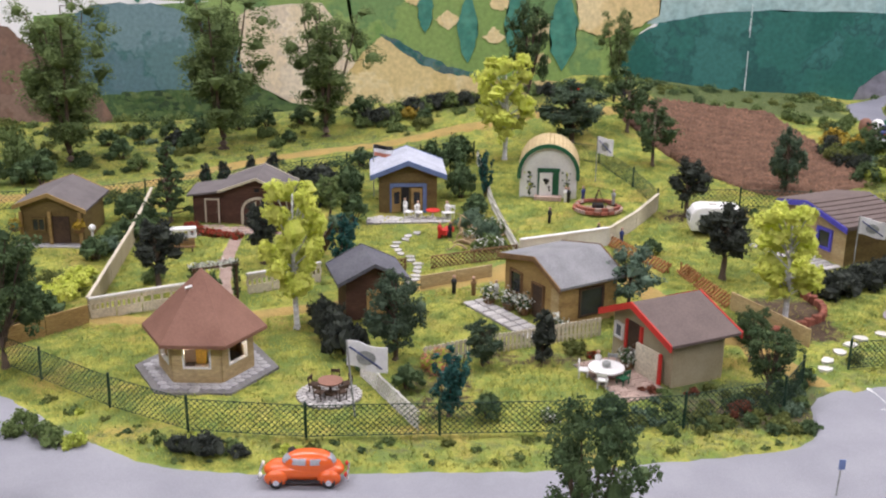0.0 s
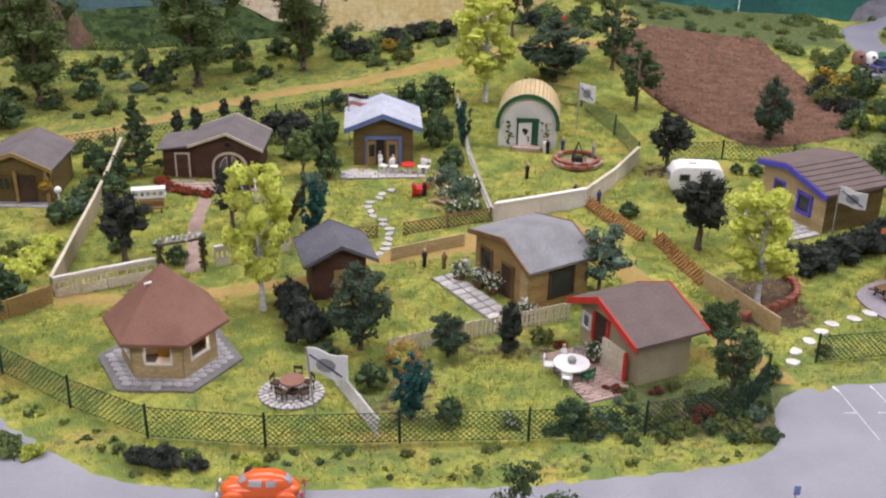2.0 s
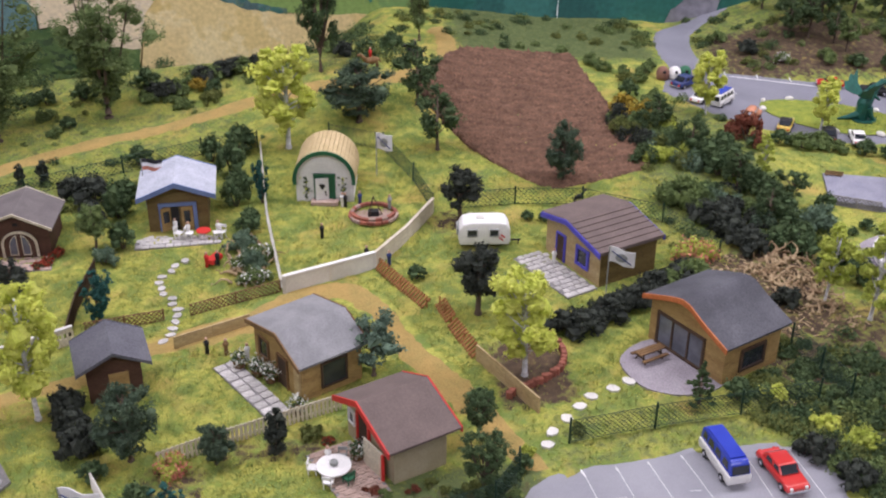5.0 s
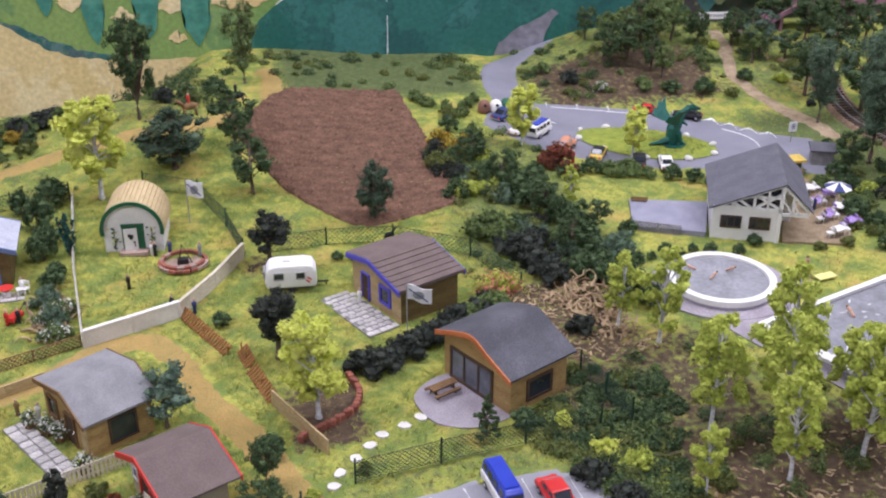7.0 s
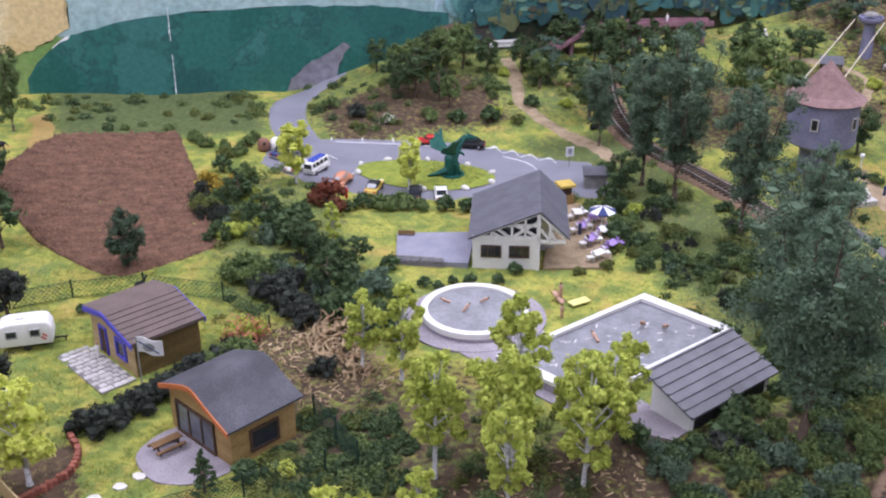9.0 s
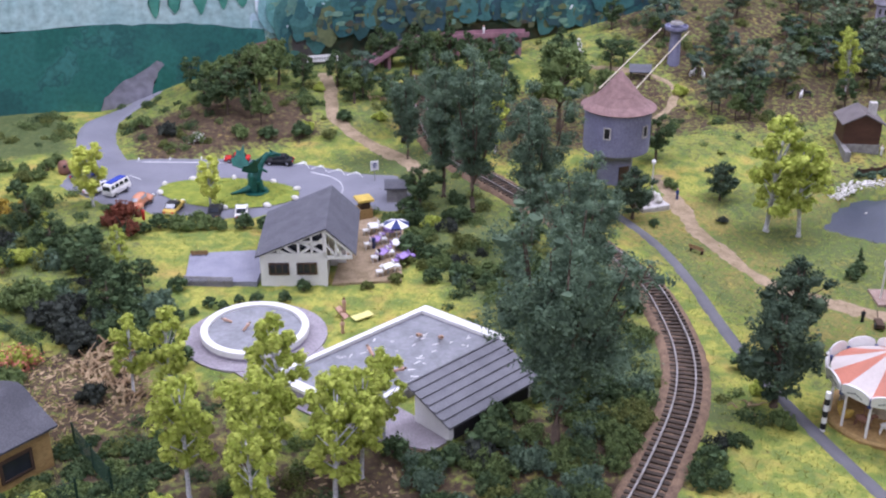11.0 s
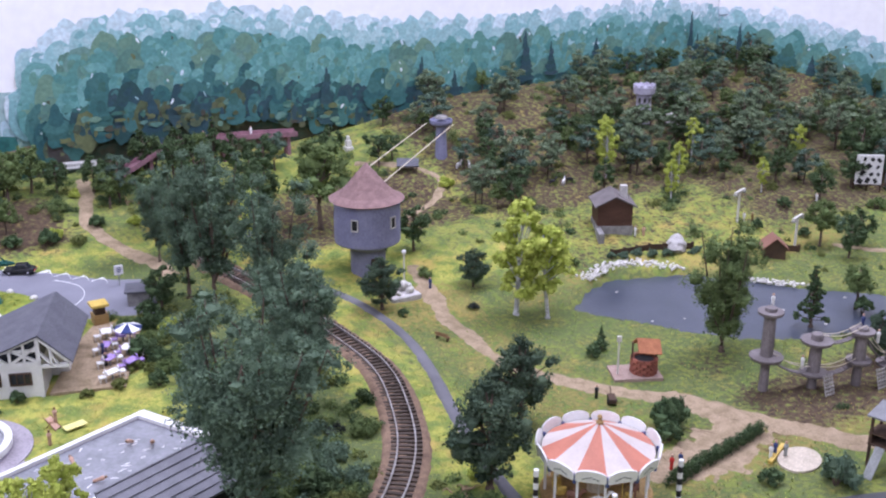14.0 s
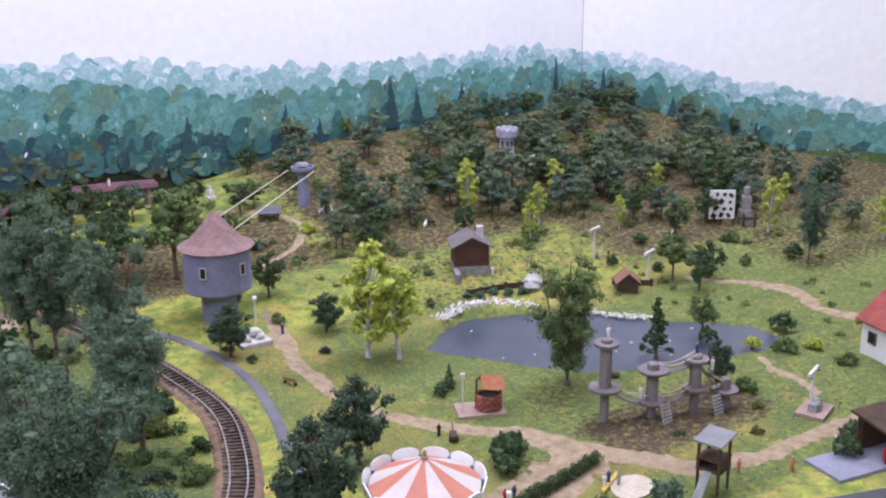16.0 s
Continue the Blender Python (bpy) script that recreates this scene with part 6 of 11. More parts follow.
for key, lab, rx, h, leaf, n, sd in (("dark", "dark green flock bush", 1.5, 2.0, L_DARK, 960, 21), ("black", "blackish green foam bush", 1.5, 1.8, L_BLACKGREEN, 960, 22), ("mid", "rounded mid-green flock bush", 1.5, 1.7, L_MID, 960, 23),
                                     ("olive", "low olive green flock bush", 1.4, 1.4, L_OLIVE, 920, 24), ("gold", "golden yellow autumn-coloured bush", 1.6, 1.9, L_AUTUMN, 1200, 27), ("red", "dense red-brown leafed bush", 1.6, 2.0, L_REDLEAF, 1200, 28),
                                     ("grey", "grey-green rounded flock bush", 1.5, 1.7, L_GREYGREEN, 1200, 29), ("light", "light green foam bush", 1.3, 1.5, L_LIGHT, 800, 25), ("yellow", "yellow-green rounded foam bush", 1.3, 1.4, L_YELLOW, 800, 26)):
    B[key] = make_bush("bush", lab, rx, h, leaf, n, .132 if n > 900 else .16, 14, seed=sd)
B["rose"] = make_bush("flowering_bush", "green bush covered with pink blossom", 1.6, 1.7, L_LIGHT, 800, .13, seed=30, flowers=L_PINK, nf=620, fs=.12)
B["white"] = make_bush("flowering_bush", "green bush dotted with white blossom", 1.3, 1.5, L_MID, 900, .12, seed=31, flowers=L_WHITEFLOWER, nf=190, fs=.12)
B["redfl"] = make_bush("flower_bed", "low bed of red flowers", .7, .7, L_DARK, 120, .1, 5, seed=32, cat="flowers", flowers=L_REDFLOWER, nf=240, fs=.11)
for o in (*T.values(), *B.values()):
    o.matrix_world = Matrix.Translation((0, 0, -60))
PROTOS = [*T.values(), *B.values()]


def tree(kind, x, y, s=1.0, rz=None, dz=0.0, label="", tall=1.0, wide=1.0):
    k = s * rng.uniform(.96, 1.04)
    o = place(T[kind], x, y, rng.uniform(0, 360) if rz is None else rz, dz, (k * wide, k * wide, k * tall))
    if label:
        o["label"] = label
    return o


def bush(kind, x, y, s=1.0, tall=1.0, dz=0.0, group=""):
    k = s * rng.uniform(.9, 1.1)
    o = place(B[kind], x, y, rng.uniform(0, 360), dz, (k, k * rng.uniform(.85, 1.15), k * tall))
    if group:
        o["group"] = group
    return o


# tall trees on the lane behind the gardens
tree("poplar", -41.0, 119.5, 1.12, wide=1.42)
tree("poplar", -25.4, 127.2, 1.12, 70, wide=1.5)
tree("poplar_b", -13.8, 132.5, 1.02, wide=1.5)
tree("poplar", -53, 123, .95, 160)
tree("front", 11.2, 138.5, 1.25, label="slim dark green tree beside the sandy lane", tall=1.5)
tree("round", 22.5, 130, 1.0)
tree("poplar_b", 24.5, 153, .72)
tree("birch_y", 7.5, 122, 1.15, tall=1.05, wide=1.1)
tree("ball", 15.5, 126.5, 1.3, tall=.82, wide=1.12)
tree("round", 24.0, 120.5, 1.0)
tree("black", 25, 106, .95)
tree("ball", 36.8, 112.8, .8, tall=1.3)
# in the gardens
tree("black", -22.6, 84.6, .95)
tree("black", -15.2, 91.8, .8, tall=1.1)
tree("birch_y", -10.3, 77.0, 1.02, tall=1.15)
tree("birch_y", 27.3, 79.6, 1.02, wide=1.12)
tree("black", 24.7, 89.2, 1.1)
tree("blossom", 15.2, 80.6, 1.0)
tree("front", -29.4, 69.3, 1.5)
tree("fir", -26.0, 103.0, 1.3, wide=1.15)
tree("cypress", -8.1, 90.8, 1.0, wide=1.5)
tree("cypress", 1.2, 62.8, .95, wide=1.5)
tree("cypress", 5.0, 111, .9)
tree("ball", -2.6, 71.4, .86, tall=1.12)
tree("front", 22.2, 65.8, .76, tall=.9)
tree("front", 22.6, 72.0, .56)
tree("front", 7.1, 42.0, 1.05, label="dark green roadside tree with open crown", tall=1.42)
tree("front", -23.5, 47.5, .85, label="dark green roadside tree with open crown")
tree("park", -10.5, 103.2, .75)
# birch wood before the pool
for x, y, s in ((58.9, 85.4, .85), (57.6, 71, .95), (66.5, 75.5, 1.05), (63.5, 69.5, 1.0), (68, 66, .95), (61.5, 65, .8), (74.5, 72.5, .8), (71, 68.5, .9), (54.5, 64.5, .55), (69.6, 71.0, .8), (56, 88.5, .7)):
    tree("birch" if rng.random() < .55 else "birch_b", x, y, s * 1.06, wide=1.04)
# along the railway and in the park
tree("leaning", 87.3, 66, 1.2, 35, wide=1.02)
tree("big", 104.2, 103.5, 1.05, 130, wide=.95)
tree("big", 101.6, 114.4, 1.08, 220, wide=.98)
tree("big", 100.2, 120.4, 1.05, 10, wide=.92)
tree("big", 100.8, 134.7, .72, 80)
tree("leaning", 101.6, 87.0, .92, 190, label="large grey-green model tree with spreading crown")
tree("park", 125.4, 136.0, 2.2, label="large olive green round tree behind the tower")
tree("round_b", 103, 143, 1.3)
tree("round", 108.5, 137, 1.5)
tree("ball", 120.6, 107.4, .98)
tree("ball", 135.2, 109.2, .8)
tree("birch", 136.4, 100.8, 1.35, wide=1.15)
tree("birch_b", 139.6, 98.4, 1.2, wide=1.25)
tree("ball", 119.6, 75.4, 1.25, tall=1.1)
tree("ball", 109.2, 65.0, 1.42, tall=1.08)
tree("poplar", 151.6, 79.8, .95, 60, label="tall airy green tree by the pond", wide=1.25, tall=1.05)
tree("fir", 166.8, 79.8, 1.35, wide=1.05)
tree("park", 176.5, 81.0, .95)
tree("ball", 165.8, 68.8, .7, tall=1.25)
tree("round", 190.6, 94.1, .85)
tree("round", 196, 97, .8)
tree("big", 215, 93, .72, label="dark dense tree at the wood edge")
tree("birch", 221, 106, .85)
tree("birch", 236, 93.5, .8)
tree("park", 190.5, 99.5, 1.15)
tree("round", 133, 121.5, .9)
tree("round", 117, 140, 1.4)
tree("round", 119, 147, 1.1)
tree("round_b", 131, 149, 1.1)
tree("round", 136.5, 156, .9)
tree("pine_b", 127, 157, .8)
tree("round_b", 143, 151, .8)
tree("park", 137, 143, .9)
# clearings before the two towers
def cleared(x, y):
    for tx, ty, deep in ((196, 147.4, 8), (153.7, 149, 16), (215.2, 111.6, 12)):
        dx, dy = tx - 65, ty + 10
        d = math.hypot(dx, dy)
        along_, off = ((x - 65) * dx + (y + 10) * dy) / d, ((x - 65) * dy - (y + 10) * dx) / d
        if abs(off) < 3.6 and d - deep < along_ < d + 1.5:
            return True
    return False


for x, y, k, s in ((146, 152, "round_b", 1.0), (160.5, 137, "pine", 1.15), (163, 150, "pine", 1.2), (170, 156, "pine", 1.25), (176.5, 138.5, "pine_b", 1.0), (181.5, 133, "pine", 1.1), (180, 121, "birch", .7),
                   (176, 146, "pine_b", 1.1), (184, 152, "pine", 1.2), (188, 140, "pine", 1.05), (193, 128.5, "pine_b", 1.05), (186, 126, "birch", .75), (200, 140, "pine", 1.2), (206, 131, "pine", 1.2), (205, 148, "pine_b", 1.2),
                   (212, 138, "pine", 1.1), (214, 126, "birch", .75), (221, 118, "round", 1.6), (226, 128, "pine", 1.2), (232, 112, "birch", .7), (236, 122, "pine", 1.0), (154, 158, "pine", 1.0), (191, 160, "pine", 1.35), (202, 160, "round_b", 1.5),
                   (212, 154, "pine", 1.2), (168, 144, "round_b", 1.0), (197, 118, "birch", .65), (207, 118, "pine_b", .9), (221, 145, "pine_b", 1.2), (230, 136, "pine", 1.1), (243, 130, "pine", 1.0), (196, 134, "birch", .8), (172, 128, "round", .9)):
    if not cleared(x, y):
        tree(k, x, y, s * (.62 if y > 142 else .85))
for x, y, k, s in ((112, 152, "round", 1.1), (118, 160, "fir", 1.5), (101, 154, "pine_b", .9), (86, 158, "park", 1.3), (80, 154, "round_b", 1.0), (90, 162, "park", 1.2), (84, 150, "park", .8), (108, 128, "pine_b", .9), (113, 132, "birch", .8),
                   (96, 118, "round", .8), (124, 154, "round", 1.0), (57.8, 130.4, "birch_y", .8), (71.5, 127.4, "birch_y", .72), (140, 88, "fir", .5)):
    tree(k, x, y, s)
# thick wood on the hill
for k in range(96):
    x, y = rng.uniform(150, 238), rng.uniform(128, 167)
    if y < 128 + 24 * max(0, (x - 205) / 40) or cleared(x, y):
        continue
    tree(rng.choice(("pine", "pine", "pine_b", "round", "round_b", "park")), x, y, rng.uniform(.58, .85))
for k in range(16):
    tree(rng.choice(("pine_b", "round", "pine")), rng.uniform(208, 250), rng.uniform(112, 136), rng.uniform(.65, .95))
for k in range(66):
    x, y = rng.uniform(176, 256), rng.uniform(94, 150)
    if y > np.interp(x, [176, 200, 225, 240, 256], [121, 112, 106, 94, 86]) and not cleared(x, y):
        tree(rng.choice(("pine", "pine", "pine_b", "round", "round_b", "park", "birch") if k % 4 == 0 else ("pine", "pine_b", "round_b", "round")), x, y, rng.uniform(.6, .95) * (.8 if y > 140 else 1))
for k in range(34):
    x, y = rng.uniform(200, 252), rng.uniform(122, 163)
    if not cleared(x, y) and x - y < 118:
        tree(rng.choice(("pine", "pine_b", "round_b", "park")), x, y, rng.uniform(.55, .8))
for k in range(22):
    tree(rng.choice(("park", "round", "round_b", "park")), rng.uniform(77, 122), rng.uniform(151, 168), rng.uniform(.6, 1.0))
# bushes
HEDGES = [("black", [(31.5, 85.6), (34.6, 86.9), (38.5, 89.6), (43, 92.4), (46, 94.6)], 17, 1.05), ("black", [(-10.5, 135.5), (-5, 138.5), (0, 141), (5.5, 143.5)], 15, .95), ("dark", [(60.5, 121), (66.5, 122.4), (73, 120.4), (78, 118.4)], 9, .95),
          ("dark", [(90, 99), (98, 96.5), (104, 93)], 9, 1.0), ("dark", [(76, 66.5), (84, 70), (92, 75), (95, 80)], 9, 1.1), ("black", [(48, 109), (51, 103.5), (52.6, 98)], 9, 1.4), ("dark", [(50, 119), (56, 112), (58, 106)], 8, 1.3),
          ("mid", [(46, 128), (51, 122), (56, 116)], 7, 1.0), ("dark", [(-40, 130), (-32, 134), (-20, 137), (-10, 139)], 9, 1.1),
          ("mid", [(48, 148), (52, 142), (55.5, 146)], 6, .8), ("olive", [(88, 103.4), (92, 101.5), (95, 104)], 6, .8), ("dark", [(60, 99), (66, 101.5), (73, 100)], 8, .55), ("grey", [(158, 108.5), (165, 107), (172, 105)], 8, .55)]
for kind, pts, n, s in HEDGES:
    for x, y in spline(pts, n):
        bush(kind if rng.random() < .8 else "mid", x + rng.uniform(-.6, .6), y + rng.uniform(-.6, .6), s * rng.uniform(.75, 1.25), group="hedge of clumped bushes")
bush("dark", -27.5, 98.4, 1.2)
bush("dark", -29.6, 96, .9)
bush("dark", -28, 102, 1.0)
bush("mid", -23.7, 87, .9)
bush("dark", -18.4, 84.6, .8)
tree("column", -24.4, 112, .8)
tree("column", -22.6, 113, .8)
tree("column", -20.3, 116, .7)
tree("column", -17.9, 116, .8)
bush("black", -12.4, 112.6, 1.5)
bush("black", -14.6, 113.8, 1.2)
bush("black", -8.2, 77.4, 1.0, 1.3)
bush("black", -7.2, 74.6, 1.0, 1.4)
bush("black", -6.2, 72.2, 1.1, 1.4)
bush("dark", -4.9, 69.6, .8)
tree("ball", 3.5, 70.6, .5)
tree("column", 7.8, 71.3, 1.15)
bush("olive", 10.2, 73.2, .7)
bush("rose", .4, 69.8, .9)
bush("dark", -1.6, 66.6, .9)
bush("dark", 3.6, 62.7, .8)
bush("dark", 11.4, 62.7, .9)
bush("white", 7.6, 62.2, .6)
bush("dark", -9.4, 109.4, 1.2)
bush("dark", -9, 112.5, 1.1)
bush("dark", -8.6, 120, 1.2)
bush("white", -1.8, 113.8, .9)
bush("dark", 2.2, 122.4, 1.4)
bush("dark", 2.6, 113.5, 1.2)
bush("dark", 4.0, 107, 1.0)
bush("white", 3.6, 98.8, .9)
bush("white", 5.6, 96.4, .8)
bush("grey", 3.4, 102.6, 1.1)
bush("dark", 19.8, 95.8, .8)
bush("dark", 23.2, 75.4, .9)
bush("dark", 31.8, 105.8, .6)
bush("dark", 33.6, 105.4, .6)
tree("fir", 40.2, 74.6, .66, wide=1.2)
bush("olive", 47, 75.8, .9)
bush("yellow", 46.4, 74.8, .8)
bush("yellow", 48.6, 70.5, 1.0)
bush("light", 50.4, 68.2, 1.0)
bush("black", 46.8, 67.6, 1.2)
bush("black", 48.5, 64.5, 1.1)
bush("dark", 43.4, 75.0, 1.0)
bush("gold", 48.0, 129.0, 1.6, 1.2)
bush("red", 60.6, 122.6, 1.6)
bush("rose", 46.6, 97.2, 1.3)
bush("dark", 57.5, 97, 1.2)
bush("dark", 59.4, 94.2, 1.7)
bush("dark", 60.6, 91.4, 1.4)
bush("grey", 60.8, 102.4, 1.4)
bush("dark", 55.8, 98.6, 1.4)
bush("dark", 58.2, 99.6, 1.3)
bush("black", 52.5, 88.5, 1.1)
bush("dark", 63.5, 106.5, .9)
bush("dark", 58, 103, 1.2)
bush("dark", 56, 118, 1.6)
bush("mid", 52, 132, 1.3)
bush("dark", 49.5, 136, 1.2)
bush("olive", 50.5, 141, 1.0)
bush("white", 74.2, 148.4, 1.0)
bush("dark", 76, 101.9, .8)
bush("dark", 90, 106, 1.3)
bush("dark", 91.5, 103.5, 1.1)
bush("mid", 93.5, 109, 1.0)
bush("light", 95, 112, 1.0)
bush("dark", 94, 117, 1.1)
bush("olive", 86, 100, .8)
bush("olive", 82.5, 99.6, .6)
bush("light", 90, 147, .9)
bush("light", 95.5, 158, .9)
bush("mid", 92, 154, 1.2)
bush("dark", 88.5, 145, 1.2)
bush("dark", 84, 146, 1.0)
bush("mid", 80, 147.5, 1.1)
bush("olive", 92.5, 144, .9)
bush("dark", 96, 148, 1.0)
bush("black", 71, 153, 1.0)
bush("mid", 68, 158, 1.1)
bush("olive", 70, 149.5, .8)
bush("light", 101, 147, 1.0)
bush("mid", 104, 158, 1.3)
bush("dark", 108, 152, 1.4)
bush("olive", 104, 150, 1.0)
bush("black", 102.5, 140, .5)
bush("dark", 96.5, 124.5, 1.1)
bush("dark", 99, 112, 1.2)
bush("dark", 104.5, 104, .9)
bush("black", 132, 104, .5)
bush("dark", 122.3, 105.0, .5)
bush("dark", 133.0, 68.6, 1.6, 1.2)
bush("dark", 131.6, 66.4, 1.1)
bush("dark", 134.8, 69.2, 1.2, 1.3)
bush("dark", 137.6, 86.4, .9)
bush("dark", 139.6, 87.6, .8)
bush("mid", 108, 62, .9)
bush("light", 109.4, 67.4, .8)
bush("dark", 110.6, 71.6, 1.0)
bush("dark", 98, 59, 1.0)
bush("mid", 92.5, 64.5, 1.1)
bush("dark", 95, 71, 1.3)
bush("dark", 93, 78, 1.2)
bush("dark", 97, 82, 1.2)
bush("dark", 101, 96, 1.1)
bush("grey", 84, 64, 1.2)
bush("black", 80.5, 66.8, 1.3)
bush("dark", 74.5, 70, 1.0)
bush("grey", 87, 60, 1.2)
bush("mid", 152, 109, .7)
bush("mid", 168, 66, 1.0)
bush("mid", 181, 71, 1.3)
bush("light", 179, 74.5, 1.0)
bush("light", 185, 69.5, 1.2)
bush("dark", 176, 79.5, 1.0)
bush("dark", 187, 76, 1.4)
bush("mid", 130.5, 113.5, .8)
bush("dark", 128, 122, 1.0)
bush("mid", 133, 131, 1.0)
bush("grey", 140, 140, 1.0)
bush("light", 150, 141, 1.0)
bush("mid", 158, 129, .8)
bush("dark", 196, 112, 1.0)
bush("dark", 191, 103, .9)
bush("grey", 200, 104, .8)
bush("mid", 206, 98, 1.0)
bush("dark", 186, 108, .8)
bush("mid", 211, 106, 1.1)
bush("dark", 215, 96, 1.2)
bush("mid", 184.5, 64, 1.0)
bush("dark", 163, 49, 1.3)
bush("dark", 166.5, 50.5, 1.2)
bush("grey", 140.0, 52.6, 1.55, 1.2)
bush("dark", 134.6, 55.6, .8)
bush("olive", 160, 58, .6)
bush("olive", 165, 62, .6)
bush("black", -13.2, 57.4, .75)
bush("black", -11.2, 57.3, .5)
bush("black", -14.8, 57.8, .6)
bush("mid", -23, 58.5, .8)
bush("mid", -25, 60, .8)
bush("light", -21, 58, .6)
bush("dark", 20, 62, .5)
bush("red", 20.2, 64.2, .35)
bush("olive", 17.4, 63, .5)
bush("light", 26, 69.8, .5)
bush("dark", 25.4, 68.2, .6)
bush("olive", 30, 72, .5)
bush("redfl", 11.4, 72.2, .8)
bush("light", -40, 93, .9)
bush("yellow", -29.4, 87.0, 1.1)
bush("yellow", -29.2, 83.8, 1.2)
bush("yellow", -30.6, 81.4, 1.2)
bush("olive", -31.6, 85.0, 1.1)
bush("dark", -29.4, 77.2, 1.5)
bush("dark", -31.4, 78.6, 1.5)
bush("dark", -29.3, 98.4, 1.0)
bush("grey", -29.6, 94.6, .9)
bush("dark", -30.2, 92.2, 1.1)
bush("grey", 4.6, 98.4, 1.1, 1.3)
bush("white", 4.6, 96.6, 1.1)
bush("white", 5.4, 99.6, 1.1, 1.2)
bush("dark", -36, 88, 1.3)
bush("dark", -34, 80, 1.5)
bush("dark", -38, 76, 1.6)
bush("mid", -42, 84, 1.4)
bush("dark", -33, 74, 1.2)
bush("mid", -6, 137, 1.0)
bush("gold", -3.6, 138, .8)
bush("yellow", -32, 132, 1.1)
bush("dark", -36, 122, 1.2)
bush("dark", -44, 113, 1.3)
bush("mid", -33, 118, 1.1)
bush("dark", -18, 130, .8)
bush("dark", -29, 126, 1.3)
bush("black", -31, 129, 1.2)
bush("dark", 17, 144, 1.2)
bush("dark", 20.5, 147, 1.3)
bush("black", 14, 144, 1.1)
bush("mid", 12, 147, 1.2)
THICKET = collections.defaultdict(list)
LEAF = {"dark": L_DARK, "mid": L_MID, "black": L_BLACKGREEN, "olive": L_OLIVE, "grey": L_GREYGREEN, "light": L_LIGHT, "yellow": L_YELLOW}


def thicket(kind, x, y, s, tall=1.0):
    THICKET[kind].append((x, y, s, tall))


for k in range(46):
    t = rng.random()
    x, y = 47 + 11 * t + rng.uniform(-3, 3), 127 - 28 * t + rng.uniform(-4, 4)
    thicket(rng.choice(("dark", "dark", "mid", "black", "olive", "grey", "light")), x, y, rng.uniform(.6, 1.25), rng.uniform(.9, 1.5))
for x, y, k, s in ((52, 117, "round", .72), (55, 110, "round_b", .7), (50, 124, "round", .62), (58.5, 112, "birch", .5), (56, 103, "round", .65), (60, 107, "round_b", .6)):
    tree(k, x, y, s)
for k in range(120):
    x, y = rng.uniform(45, 57), rng.uniform(63, 82)
    if not any(inside(poly, x, y) for poly in KEEP_OUT) and y > 2.2 * (50 - x) + 60:
        thicket(rng.choice(("dark", "olive", "mid", "dark", "dark", "dark")), x, y, rng.uniform(.4, .75), .6)
for k in range(90):
    x, y = rng.uniform(89, 108), rng.uniform(60, 132)
    if abs(x - np.interp(y, [54, 62, 68, 76, 84, 91, 97, 106, 119, 132], [87, 95.3, 101.8, 106.6, 110.2, 112, 112.3, 111.2, 108.6, 106.5])) > 3.6 and not any(inside(poly, x, y) for poly in KEEP_OUT):
        thicket(rng.choice(("dark", "dark", "dark", "grey", "mid", "black", "olive")), x, y, rng.uniform(.55, 1.15))
for k in range(75):
    x, y = rng.uniform(-62, 4), rng.uniform(114, 140)
    if not any(inside(poly, x, y) for poly in KEEP_OUT) and y > np.interp(x, [-62, -38, -17, 4], [112, 114, 128, 138]):
        thicket(rng.choice(("mid", "mid", "olive", "dark", "grey")), x, y, rng.uniform(.4, .95), rng.uniform(.5, .9))
# fresh green undergrowth beside the car park
for k in range(20):
    thicket(rng.choice(("light", "light", "mid")), rng.uniform(47.5, 53), rng.uniform(65.5, 70.5), rng.uniform(.3, .5), .6)
# dense shrubs beside the huts
for kind, x, y, s, tall in (("dark", -9.2, 109.0, 1.3, 1.7), ("dark", -8.0, 103.4, 1.1, 1.5), ("grey", -9.4, 100.6, 1.0, 1.1), ("dark", 1.6, 116.6, 1.4, 1.6), ("dark", 2.4, 110.4, 1.2, 1.5), ("dark", -.8, 120, 1.2, 1.5), ("mid", -44.7, 115.5, 1.5, 2.0),
                            ("dark", -42, 113, 1.3, 1.3), ("dark", -30, 103.5, 1.2, 1.1), ("black", -11.6, 107.8, 1.0, 1.5), ("dark", 3.8, 105.2, 1.0, 1.2), ("dark", -47, 112, 1.5, 1.4)):
    bush(kind, x, y, s, tall)
for k in range(105):
    x, y = rng.uniform(74, 99), rng.uniform(57, 77)
    if not any(inside(poly, x, y) for poly in KEEP_OUT) and not (x < 92 and y > 69):
        thicket(rng.choice(("dark", "mid", "dark", "olive", "mid", "grey")), x, y, rng.uniform(.65, 1.2), rng.uniform(.8, 1.2))
for k in range(95):
    x, y = rng.uniform(9, 26.5), rng.uniform(60.7, 68.5)
    if not any(inside(poly, x, y) for poly in KEEP_OUT) and y < 62.3 + .38 * (x - 10):
        thicket(rng.choice(("dark", "mid", "olive", "grey", "dark")), x, y, rng.uniform(.28, .5), .7)
for k in range(22):
    x = rng.uniform(-27, 10)
    y = float(np.interp(x, [-28, -20, -12, 0, 10], [66, 60.2, 57.6, 57.6, 58.2])) + rng.uniform(0, 1.7)
    thicket(rng.choice(("mid", "olive", "olive", "light")), x, y, rng.uniform(.16, .34), .6)
# low planting round the red-trimmed hut
for k in range(26):
    x, y = rng.uniform(14, 25), rng.uniform(60.8, 67)
    if not any(inside(poly, x, y) for poly in KEEP_OUT):
        bush(rng.choice(("dark", "olive", "mid", "olive", "red", "grey")), x, y, rng.uniform(.25, .5), .9)
